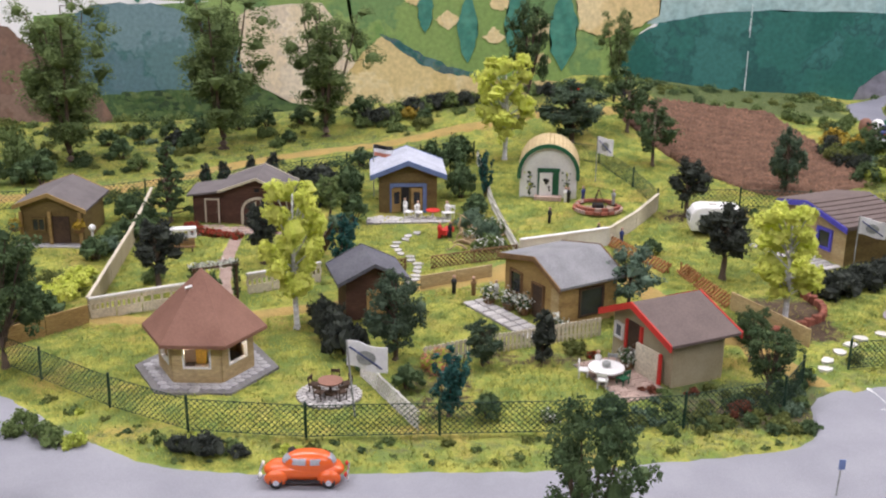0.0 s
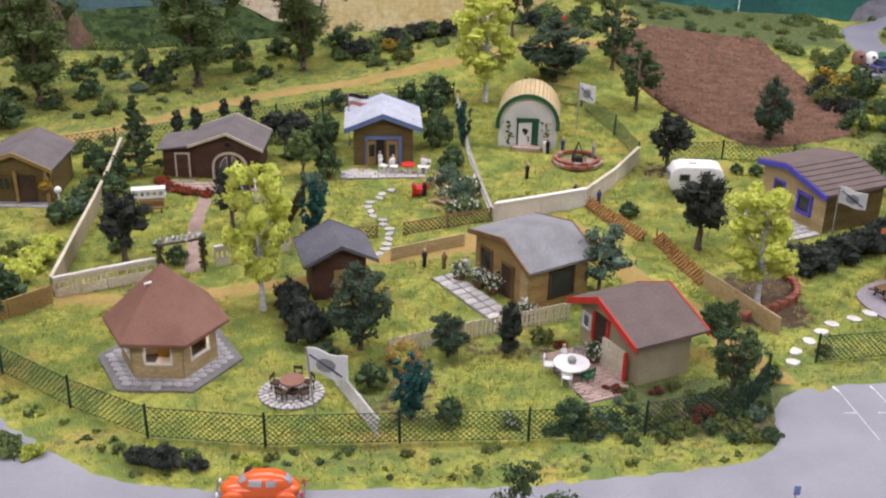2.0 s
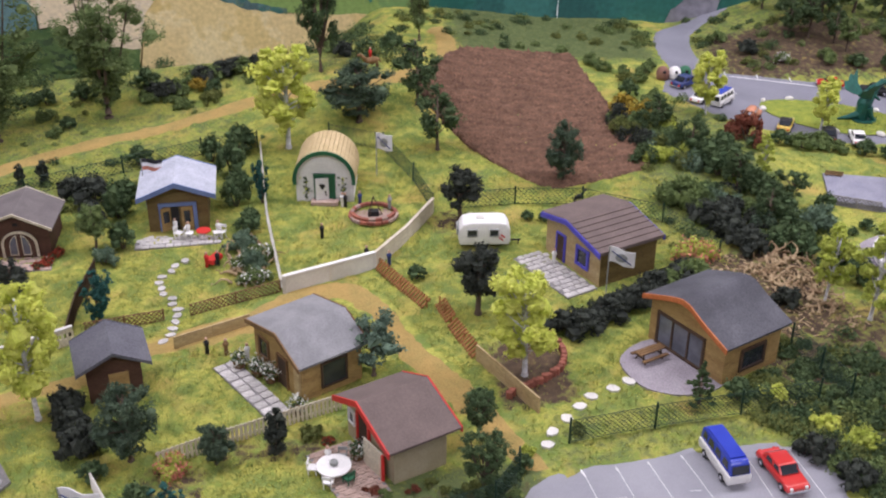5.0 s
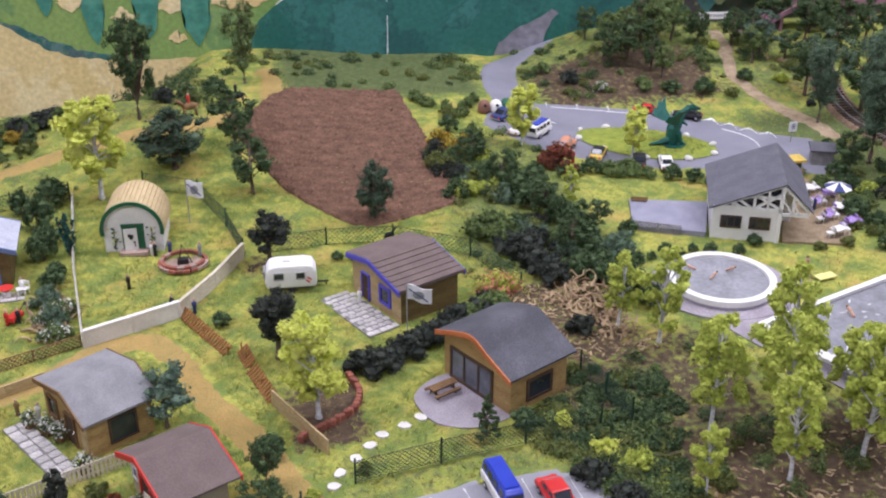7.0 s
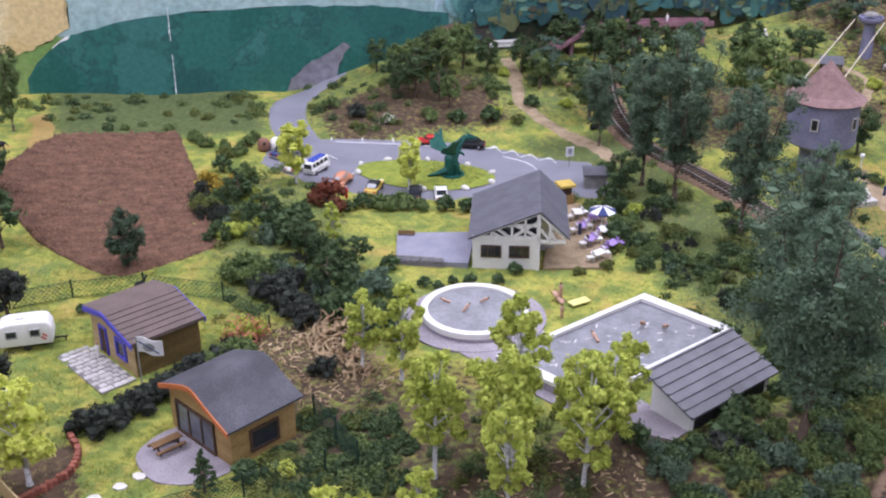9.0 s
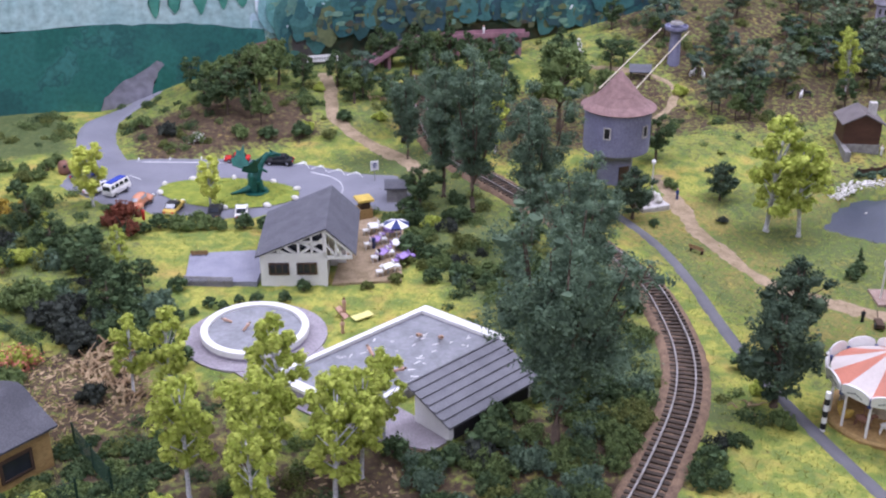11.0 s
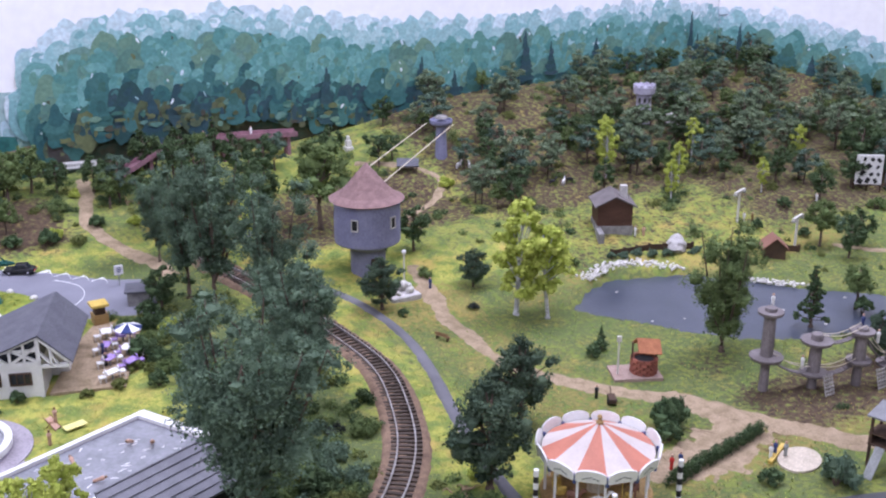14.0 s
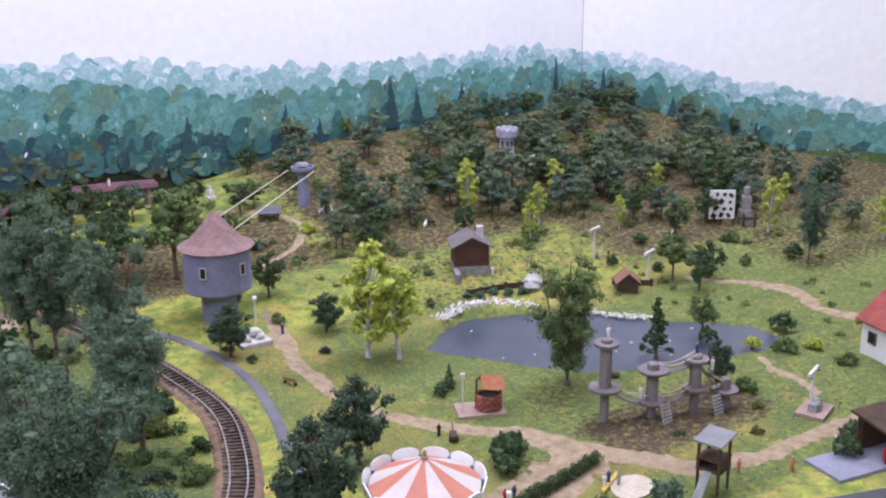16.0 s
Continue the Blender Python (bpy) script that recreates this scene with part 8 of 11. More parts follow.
def bench(x, y, rz, label="dark wooden park bench", material=None):
    b = thing("park_bench", x, y, label, "bench", rz)
    material = material or M_TIMBER
    for v, z in ((-.2, .5), (.05, .5)):
        bm = bmesh.new()
        box(bm, 0, v, z, 1.9, .2, .07)
        part("seat_slat", bm, material, b)
    for z in (.75, .95):
        bm = bmesh.new()
        box(bm, 0, .24, z, 1.9, .07, .15)
        part("back_slat", bm, material, b)
    for u in (-.75, .75):
        bm = bmesh.new()
        box(bm, u, 0, .25, .1, .5, .5)
        part("support", bm, M_TIMBER_DARK, b)


bench(123.6, 97.6, 115)
bench(67.3, 113.6, 160)
bench(-22.9, 94.9, 10)
# low white trellis on a planter near the brown hut
pl = thing("planter", -23.4, 96.2, "ochre planter box with a white pierced screen", "planter", 12)
bm = bmesh.new()
slab(bm, -1.0, 1.2, -.4, .4, 0, 1.0)
part("box", bm, M_OCHRE, pl)
bm = bmesh.new()
for z in (1.1, 1.75):
    box(bm, -.1, 0, z, 3.0, .9, .22)
for u in np.linspace(-1.45, 1.25, 6):
    box(bm, u, 0, 1.42, .22, .8, .5)
part("screen", bm, M_WHITE, pl)

# flags
def flag(x, y, h, w, fh, rz, label, lean=0.0, materials=(None,), dz=0.0, print_=True):
    f = thing("flag", x, y, label, "flag", rz, dz=dz)
    bm = bmesh.new()
    rod(bm, (0, 0, -.3), (lean, 0, h), .06, n=6)
    part("pole", bm, M_GREY_INK, f)
    n = len(materials)
    for k, m in enumerate(materials):
        bm = bmesh.new()
        z1, z0 = h - fh * k / n, h - fh * (k + 1) / n
        cols = []
        for i in range(9):
            u = w * i / 8
            v = .18 * math.sin(i * .9)
            s = -.32 * i / 8
            cols.append([bm.verts.new((lean + u, v + d, z + s)) for d, z in ((-.03, z0), (-.03, z1), (.03, z1), (.03, z0))])
        for a, b in zip(cols, cols[1:]):
            for i in range(4):
                bm.faces.new((a[i], b[i], b[(i + 1) % 4], a[(i + 1) % 4]))
        bm.faces.new(cols[0])
        bm.faces.new(cols[-1][::-1])
        part("cloth", bm, m or M_FLAG, f)
    if print_:
        bm = bmesh.new()
        c = Vector((lean + w * .5, 0, h - fh * .5 - .15))
        prism(bm, [(w * .24 * math.cos(a), fh * .28 * math.sin(a)) for a in np.linspace(0, 6.28, 16, endpoint=False)], -.02, .02)
        bm.transform(Matrix.Translation(c + Vector((0, -.2, 0))) @ Euler((radians(90), 0, 0)).to_matrix().to_4x4())
        part("emblem", bm, M_GREY_INK, f)
        bm = bmesh.new()
        rod(bm, (lean + w * .1, -.22, h - fh * .2), (lean + w * .9, -.26, h - fh * .95), .06, n=5)
        part("emblem_bar", bm, M_NAVY, f)


flag(-4.75, 62.6, 5.2, 2.6, 1.7, -12, "white club flag with a grey emblem on a thin pole", lean=-.5)
flag(-6.6, 110.4, 5.6, 2.0, 1.2, 10, "striped dark, white and red flag", materials=(M_BLACK, M_FLAG, M_CANVAS_ORANGE), print_=False)
flag(17.0, 115.4, 5.0, 1.7, 1.8, -10, "small white flag with a grey emblem")
flag(36.6, 91.2, 5.2, 2.3, 1.5, -25, "white flag with grey print beside the violet-trimmed hut")

# ---- caravan ----
cv = thing("caravan", 26.8, 101.6, "small white touring caravan", "caravan", -3)
bm = bmesh.new()
prof = [(-2.4, .55), (-2.55, 1.2), (-2.45, 2.2), (-2.1, 2.75), (-1.4, 2.95), (1.4, 2.95), (2.1, 2.8), (2.45, 2.2), (2.5, 1.0), (2.35, .55)]
extrude_y(bm, prof, -1.15, 1.15)
soften(bm, .16, 2)
part("body", bm, M_WHITE, cv, soft=True)
for u, w in ((-1.2, 1.0), (.9, .9)):
    window(cv, pose(0, -1.16, 0), u, 1.9, w, .75, M_GREY_INK, M_GLASS, t=.08)
window(cv, pose(-2.5, 0, 0, 0, 0, -90), 0, 1.85, 1.6, .7, M_GREY_INK, M_GLASS, t=.08)
bm = bmesh.new()
for u, z in ((1.6, 1.2), (1.75, 1.5)):
    box(bm, u, -1.18, z, .5, .06, .14, ry=40)
part("decal", bm, M_RED, cv)
for v in (-1.0, 1.0):
    bm = bmesh.new()
    rod(bm, (0, v - .1, .38), (0, v + .1, .38), .38, n=14)
    part("wheel", bm, M_BLACK, cv)
bm = bmesh.new()
box(bm, 3.0, 0, .5, 1.2, .12, .12)
box(bm, 0, 0, .62, 4.4, 1.9, .2)
rod(bm, (3.4, 0, 0), (3.4, 0, .5), .07, n=6)
part("drawbar", bm, M_BLACK, cv)
bm = bmesh.new()
box(bm, -.4, 0, 3.02, .7, .6, .12)
part("roof_hatch", bm, M_WHITE_DULL, cv)


# ---- cars ----
def dome(u, v, k=1.0, u_n=36, v_n=24):
    """A rounded car shape: centre x, z and half axes u, with the ends drawn out by v."""
    cx, cz, rx, ry, rz = u
    bm = bmesh.new()
    bmesh.ops.create_uvsphere(bm, u_segments=u_n, v_segments=v_n, radius=1.0)
    for w in bm.verts:
        x, y, z = w.co
        f = 1 / max(1e-6, (abs(x) ** v + abs(y) ** v + abs(z) ** 2.2) ** (1 / v)) if v != 2 else 1
        w.co = Vector((cx + x * f * rx * k, y * f * ry * k, cz + z * f * rz * k))
    return bm


def beetle_shell(c, paint_m):
    """The humped body and cabin of a small vintage car, with glass that follows the cabin."""
    bm = dome((0, .74, 2.2, .78, .52), 2.6)
    for w in bm.verts:
        w.co.z = max(w.co.z, .34)
    part("body", bm, paint_m, c, soft=True)
    shape = (.28, 1.02, 1.5, .74, .86)
    bm = dome(shape, 2.4)
    for w in bm.verts:
        w.co.z = max(w.co.z, .7)
    cab = part("cabin", bm, paint_m, c, soft=True)
    for name, ok in (("side_window", lambda p: p.y > .35 and -.55 < p.x < .2 and 1.3 < p.z < 1.62), ("side_window", lambda p: p.y < -.35 and -.55 < p.x < .2 and 1.3 < p.z < 1.62),
                     ("side_window", lambda p: p.y > .3 and .36 < p.x < .92 and 1.3 < p.z < 1.6), ("side_window", lambda p: p.y < -.3 and .36 < p.x < .92 and 1.3 < p.z < 1.6),
                     ("windscreen", lambda p: abs(p.y) < .44 and p.x < -.68 and 1.32 < p.z < 1.68), ("windscreen", lambda p: abs(p.y) < .36 and p.x > 1.2 and 1.26 < p.z < 1.62)):
        bm = dome(shape, 2.4, 1.018, 72, 60)
        bmesh.ops.delete(bm, geom=[f for f in bm.faces if not ok(f.calc_center_median())], context="FACES")
        if bm.faces:
            part(name, bm, M_GLASS_LIGHT, cab, soft=True)
    for side in (-1, 1):
        bm = bmesh.new()
        box(bm, 0, side * .86, .42, 1.9, .16, .1)
        part("running_board", bm, M_BLACK, c)


def car(x, y, rz, paint_m, label, kind="saloon", s=1.0, dz=0.16, roof_m=None):
    """A small car 4.6 long heading along local -x."""
    c = thing("car", x, y, label, "car", rz, dz=dz)
    c.scale = (s, s, s)
    low = {"saloon": [(-2.3, .35), (-2.35, .7), (-2.1, .88), (-1.1, .95), (1.5, .98), (2.2, .92), (2.32, .6), (2.25, .35)],
           "beetle": [(-2.15, .42), (-2.25, .72), (-1.95, .98), (-1.35, 1.14), (-.8, 1.2), (1.2, 1.24), (1.8, 1.08), (2.15, .8), (2.2, .42)],
           "bus": [(-2.5, .4), (-2.55, .9), (-2.5, 1.2), (2.5, 1.2), (2.5, .9), (2.45, .4)]}[kind]
    up = {"saloon": [(-1.1, .93), (-.45, 1.55), (1.0, 1.58), (1.65, .96)],
          "beetle": [(-.85, 1.1), (-.55, 1.6), (-.1, 1.86), (.5, 1.86), (1.1, 1.62), (1.72, 1.12)],
          "bus": [(-2.5, 1.2), (-2.3, 2.05), (-2.05, 2.3), (2.2, 2.3), (2.45, 2.05), (2.5, 1.2)]}[kind]
    hw = .92
    if kind == "beetle":
        beetle_shell(c, paint_m)
    else:
        bm = bmesh.new()
        extrude_y(bm, low, -hw, hw)
        soften(bm, .24 if kind == "beetle" else .1, 3 if kind == "beetle" else 2)
        part("body", bm, paint_m if kind != "bus" else M_WHITE, c, soft=True)
        bm = bmesh.new()
        extrude_y(bm, up, -hw * .9, hw * .9)
        for v in bm.verts:
            v.co.y *= 1 - .13 * (v.co.z - up[0][1])
        soften(bm, .1, 2)
        cab = part("cabin", bm, roof_m or paint_m, c, soft=True)
        zs = (max(p[1] for p in up) + up[0][1]) / 2 + .02
        hh = (max(p[1] for p in up) - up[0][1]) * .52
        spans = {"saloon": ((-.35, .75), (.62, .8)), "beetle": ((-.28, .68), (.62, .72)), "bus": ((-1.5, .9), (-.3, .9), (.8, .9), (1.8, .7))}[kind]
        for side in (-1, 1):
            for u, w in spans:
                bm = bmesh.new()
                prism(bm, [(-w / 2 - .05, -hh / 2), (w / 2, -hh / 2), (w / 2 - .08, hh / 2), (-w / 2 + .15, hh / 2)], -.02, .02)
                bm.transform(Matrix.Translation((u, side * (hw * .9 * (1 - .13 * (zs - up[0][1])) + .015), zs)) @ Euler((radians(90 + side * 7), 0, 0)).to_matrix().to_4x4())
                part("side_window", bm, M_GLASS_LIGHT if kind == "beetle" else M_GLASS, cab)
        for (ax, az), (bx, bz) in ((up[0], up[1]), (up[-1], up[-2])):
            bm = bmesh.new()
            sgn = -1 if ax < bx else 1
            box(bm, (ax + bx) / 2 + sgn * .03, 0, (az + bz) / 2 + .03, math.hypot(bx - ax, bz - az) * .78, hw * 1.45, .04, ry=-math.degrees(math.atan2(bz - az, bx - ax)))
            part("windscreen", bm, M_GLASS_LIGHT if kind == "beetle" else M_GLASS, cab)
    for u in (-1.45, 1.4):
        for side in (-1, 1):
            bm = bmesh.new()
            rod(bm, (u, side * (hw - .22), .36), (u, side * (hw + .03), .36), .36, n=16)
            wh = part("wheel", bm, M_BLACK, c)
            bm = bmesh.new()
            rod(bm, (u, side * (hw + .02), .36), (u, side * (hw + .06), .36), .17, n=12)
            part("hub_cap", bm, M_CHROME, wh)
            if kind == "beetle":
                bm = bmesh.new()
                ball(bm, u, side * (hw - .2), .52, .66, .26, .46, 18, 12)
                part("mudguard", bm, paint_m, c, soft=True)
    for u in (-2.42, 2.4):
        bm = bmesh.new()
        box(bm, u, 0, .5, .12, 1.8, .14)
        part("bumper", bm, M_CHROME, c)
        for v in (-.62, .62):
            bm = bmesh.new()
            ball(bm, u * .96, v, .72, .1, .15, .15, 8, 6)
            part("headlight" if u < 0 else "tail_light", bm, M_WHITE if u < 0 else M_RED, c)
    if kind == "bus":
        bm = bmesh.new()
        slab(bm, -1.8, 1.9, -.62, .62, 2.3, 2.42)
        part("roof_rack", bm, M_CARBLUE, c)
    if kind == "beetle" and s > 1:
        bm = bmesh.new()
        box(bm, -.7, .35, 1.62, .4, .5, .26, ry=-30)
        soften(bm, .05)
        part("luggage", bm, M_BLACK, c)
    return c


car(-6.95, 54.4, 1.5, M_CARORANGE, "bright orange rounded vintage car", "beetle", 1.02)
car(39.6, 66.9, 98, M_CARBLUE, "blue and white vintage camper van", "bus", .95, roof_m=M_CARBLUE)
car(43.4, 65.6, 100, M_CARRED, "red small car on the parking bay", "saloon", .95)
car(58.3, 140.3, 215, M_NAVY, "navy blue saloon car on the car park", "saloon", .95)
car(59.0, 135.0, 220, M_WHITE, "white car with a black bonnet", "saloon", .85)
car(61.2, 134.2, 225, M_CARRED, "red and white small van", "bus", .8, roof_m=M_WHITE)
M_PEACH = mat("peach_car_paint", (0.60, 0.27, 0.16), (0.55, 0.24, 0.14), rough=0.25, bump=0, spec=0.5, grain=0.03)
car(63.4, 129.6, 235, M_PEACH, "peach-coloured rounded car on the car park", "beetle", .95)
car(67.0, 127.4, 240, M_YELLOW, "yellow car with a dark roof", "saloon", .85, roof_m=M_BLACK)
car(71.6, 125.1, 250, M_BLACK, "black car on the car park", "saloon", .85)
car(74.6, 123.9, 255, M_WHITE, "white car beside the hedge", "saloon", .85)
car(78.2, 140.9, 340, M_CARRED, "small red car beside the bank", "saloon", .75)
car(83.4, 138.6, 335, M_BLACK, "black car beside the bank", "saloon", .85)


def marking(pts, w, lift):
    o = ribbon("road_marking", pts, w, M_MARK, lift, n=12, nv=3)
    tagged(o, "white painted line on the road", "road marking", kind="structure")


for x0, y0, x1, y1 in ((29.4, 68.0, 30.4, 60.6), (31.9, 68.1, 33.0, 60.8), (34.3, 68.5, 35.6, 61.2), (36.9, 69, 38.3, 61.7), (41.5, 69.3, 42.2, 62), (45.0, 69, 45.8, 62)):
    marking([(x0, y0), ((x0 + x1) / 2, (y0 + y1) / 2), (x1, y1)], .46, .19)
marking([(64.8, 145.8), (70, 143.8), (76, 141.2), (80, 139.4)], .34, .2)
for k in range(4):
    x, y = 65.5 + 4.0 * k, 145.4 - 1.55 * k
    marking([(x, y), (x + .2, y + .9), (x + .4, y + 1.9)], .26, .22)
for k in range(4):
    x, y = 85.0 + 1.9 * k, 137.6 - 1.9 * k
    marking([(x, y), (x + 1.0, y + .3), (x + 2.0, y + .7)], .3, .2)
    marking([(x + 2.0, y + .7), (x + 1.95, y - .4), (x + 1.9, y - 1.8)], .3, .2)
marking([(86, 135.6), (88.8, 132), (89.2, 128.5), (87.8, 125.5), (85.5, 123.6)], .32, .2)
marking([(58, 143.8), (58.6, 141.5), (59.4, 139.4)], .28, .22)
marking([(63.5, 141), (64.4, 139.6), (65.0, 138.6)], .28, .2)
# blank letter strokes on the road
for x, y, w in ((29.0, 64.2, .5), (31.2, 64.3, .4), (36.4, 64.6, .5)):
    marking([(x, y), (x + w, y), (x + 2 * w, y)], .2, .19)

# ---- car park island with the dragon statue ----
isl = thing("traffic_island", 74.8, 131.6, "oval green traffic island edged with white stones", "traffic island", kind="structure", z=0)
isl.matrix_world = Matrix.Identity(4)
ring = [(74.8 + 8.4 * math.cos(a) - .9 * math.sin(a), 131.4 + 5.6 * math.sin(a) - 2.1 * math.cos(a)) for a in np.linspace(0, 2 * math.pi, 40, endpoint=False)]
bm = bmesh.new()
cv_ = bm.verts.new((74.8, 131.4, gz(74.8, 131.4) + .6))
rv = [bm.verts.new((x, y, gz(x, y) + .25)) for x, y in ring]
for a, b in zip(rv, rv[1:] + rv[:1]):
    bm.faces.new((a, b, cv_))
M_TURF = mat("green_turf_flock", (0.27, 0.30, 0.045), (0.17, 0.225, 0.035), big=120, fine=900, rough=.95, bump=.9, grain=.35)
part("turf", bm, M_TURF, isl)
V, Q = flakes([(74.8 + 7 * math.cos(a) * r, 131.4 + 4.6 * math.sin(a) * r - 1.8 * math.cos(a) * r, gz(75, 131) + .45) for a in np.linspace(0, 6, 16) for r in (.3, .65, .9)], [1.1] * 48, 2200, .09, squash=.14)
raw("turf_flock", V, Q, L_GRASS, isl)
for k in range(0, 40, 4):
    x, y = ring[k]
    bm = bmesh.new()
    ball(bm, 0, 0, .25, rng.uniform(.4, .7), rng.uniform(.3, .45), .36, 8, 6)
    o = part("edge_stone", bm, M_WHITE_DULL, isl)
    o.matrix_basis = at(x, y, rng.uniform(0, 180), .1)

dr = bmesh.new()
for a, b, r0, r1 in (((-.2, 0, .2), (-.1, 0, 2.4), .9, 1.0), ((-.1, 0, 2.4), (.9, 0, 4.2), 1.0, .75), ((.9, 0, 4.2), (2.2, 0, 5.2), .6, .4), ((2.2, 0, 5.2), (3.2, 0, 5.0), .38, .45), ((3.2, 0, 5.0), (4.3, 0, 4.7), .42, .2),
                     ((-.4, 0, .9), (-2.2, .3, .5), .6, .35), ((-2.2, .3, .5), (-3.6, .8, .3), .35, .1), ((.1, .8, 2.0), (.5, 1.0, .7), .55, .35), ((.5, 1.0, .7), (1.1, 1.0, .1), .32, .3), ((.1, -.8, 2.0), (.5, -1.0, .7), .55, .35), ((.5, -1.0, .7), (1.1, -1.0, .1), .32, .3),
                     ((.7, .6, 3.6), (1.6, .8, 2.9), .25, .14), ((.7, -.6, 3.6), (1.6, -.8, 2.9), .25, .14), ((3.0, .2, 5.3), (2.6, .35, 6.0), .12, .03), ((3.0, -.2, 5.3), (2.6, -.35, 6.0), .12, .03), ((0, 0, .2), (0, 0, -.2), 1.9, 2.0)):
    rod(dr, a, b, r0, r1, 9)
for x, y, z, r in ((-.1, 0, 2.4, 1.02), (.9, 0, 4.2, .72), (2.2, 0, 5.2, .42), (3.2, 0, 5.0, .46)):
    ball(dr, x, y, z, r)
for s in (-1, 1):
    wing = [(0, 0), (-.6, 2.6), (-.2, 5.2), (-1.0, 4.1), (-1.5, 4.5), (-2.1, 3.2), (-2.8, 3.2), (-2.9, 1.7), (-1.6, .6)]
    a_ = [dr.verts.new((u + .2, s * (.55 + v * .42), 3.2 + v * .62)) for u, v in wing]
    b_ = [dr.verts.new((u + .26, s * (.7 + v * .42), 3.1 + v * .62)) for u, v in wing]
    dr.faces.new(a_)
    dr.faces.new(b_[::-1])
    for i in range(len(wing)):
        j = (i + 1) % len(wing)
        dr.faces.new((a_[i], b_[i], b_[j], a_[j]))
dragon = tagged(part("dragon_statue", dr, M_DRAGON), "teal-green dragon statue with raised wings", "statue")
dragon.matrix_world = at(78.0, 130.2, 15, .4) @ Matrix.Scale(.9, 4)

for k, (dx, dy, m, lab) in enumerate(((0, 0, M_TERRA, "brown domed recycling container"), (1.7, .2, M_WHITE, "white domed recycling container"), (3.3, .9, M_GREEN, "green domed recycling container"))):
    c = thing("recycling_container", 55.8 + dx, 142.6 + dy, lab, "recycling container", dz=.12)
    bm = bmesh.new()
    lathe(bm, [(.75, 0), (.85, .3), (.85, .95), (.7, 1.4), (.4, 1.65), (.05, 1.72)], 14)
    part("shell", bm, m, c, soft=True)
    bm = bmesh.new()
    rod(bm, (0, -.9, 1.15), (0, -.7, 1.2), .2, n=8)
    part("opening", bm, M_BLACK, c)

# ---- cafe surroundings ----
deck = thing("cafe_deck", 69.3, 110, "blue-grey planked deck with a lattice rail", "deck", kind="structure", z=0)
deck.matrix_world = Matrix.Identity(4)
DK = [(64.4, 107.6), (71.6, 104.6), (75.0, 112.0), (66.4, 114.4)]
bm = bmesh.new()
prism(bm, DK, gz(69, 109) - .6, gz(69, 109) + .55)
part("platform", bm, M_DECK, deck)
KEEP_OUT.append(DK)
lath_fence("deck_rail", "grey crossed-lath rail of the deck", [(64.4, 107.4), (69.2, 105.5)], 1.1, 2.6, .4, .06, M_STONE_DARK)
ter = thing("cafe_terrace", 85, 108, "brown planked cafe terrace", "terrace", kind="structure", z=0)
ter.matrix_world = Matrix.Identity(4)
TR = [(79.2, 101.8), (86.4, 99.6), (92, 113.5), (88.5, 118.5), (84.5, 113)]
bm = bmesh.new()
prism(bm, TR, -.2, gz(85, 108) + .3)
part("platform", bm, M_GRIT, ter)
KEEP_OUT.append(TR)


def parasol(x, y, label, ms, h=2.6, r=1.6, dz=.3):
    p = thing("parasol", x, y, label, "parasol", dz=dz)
    bm = bmesh.new()
    rod(bm, (0, 0, 0), (0, 0, h), .06, n=6)
    part("pole", bm, M_WHITE, p)
    bm = bmesh.new()
    rod(bm, (0, 0, 0), (0, 0, .15), .4, n=10)
    part("foot", bm, M_STONE_DARK, p)
    for k in range(8):
        bm = bmesh.new()
        a0, a1 = 2 * math.pi * k / 8, 2 * math.pi * (k + 1) / 8
        v = [bm.verts.new(q) for q in ((0, 0, h + .1), (r * math.cos(a0), r * math.sin(a0), h - .5), (r * math.cos(a1), r * math.sin(a1), h - .5), (0, 0, h + .02), (r * math.cos(a0), r * math.sin(a0), h - .6), (r * math.cos(a1), r * math.sin(a1), h - .6))]
        for f in ((0, 1, 2), (5, 4, 3), (1, 4, 5, 2), (0, 3, 4, 1), (2, 5, 3, 0)):
            bm.faces.new([v[i] for i in f])
        part("canopy_panel", bm, ms[k % len(ms)], p)


parasol(89.6, 109.5, "white and dark blue striped parasol", (M_WHITE, M_NAVY))
for k in range(7):
    x, y = 85.6 + 1.3 * (k % 2) * 1.6 + rng.uniform(-.2, .2), 101.8 + 1.9 * k * .95
    bm = bmesh.new()
    slab(bm, -.8, .8, -.55, .55, .85, .95)
    t = thing("cafe_table", x + k * .35, y, "cafe table with a lilac cloth", "table", 20 + k * 9, group="cafe tables on the terrace", dz=.3)
    part("tabletop", bm, M_PURPLE if k % 3 else M_WHITE, t)
    bm = bmesh.new()
    rod(bm, (0, 0, 0), (0, 0, .85), .1, n=7)
    part("leg", bm, M_GREY_INK, t)
    for s in (-1, 1):
        chair(x + k * .35 + s * 1.1, y + s * .3, 90 * s, M_PURPLE if k % 2 else M_WHITE, "lilac cafe chair" + " with slim legs", 1.2, .3)
kiosk = thing("kiosk", 88.4, 117.6, "yellow stall with a flat roof", "kiosk", dz=.3)
for nm, z0, z1, w, m in (("counter", 0, 1.2, 1.7, M_OCHRE), ("kiosk_frame", 1.2, 2.2, 1.2, M_TIMBER_DARK), ("roof", 2.2, 2.5, 2.0, M_YELLOW)):
    bm = bmesh.new()
    slab(bm, -w / 2, w / 2, -w / 2, w / 2, z0, z1)
    part(nm, bm, m, kiosk)
sh = thing("shelter", 94.2, 121.5, "small grey wooden shelter", "shelter", -20)
bm = bmesh.new()
slab(bm, -1.3, 1.3, -1, 1, -.3, 2.0)
part("wall", bm, M_STONE_DARK, sh)
bm = bmesh.new()
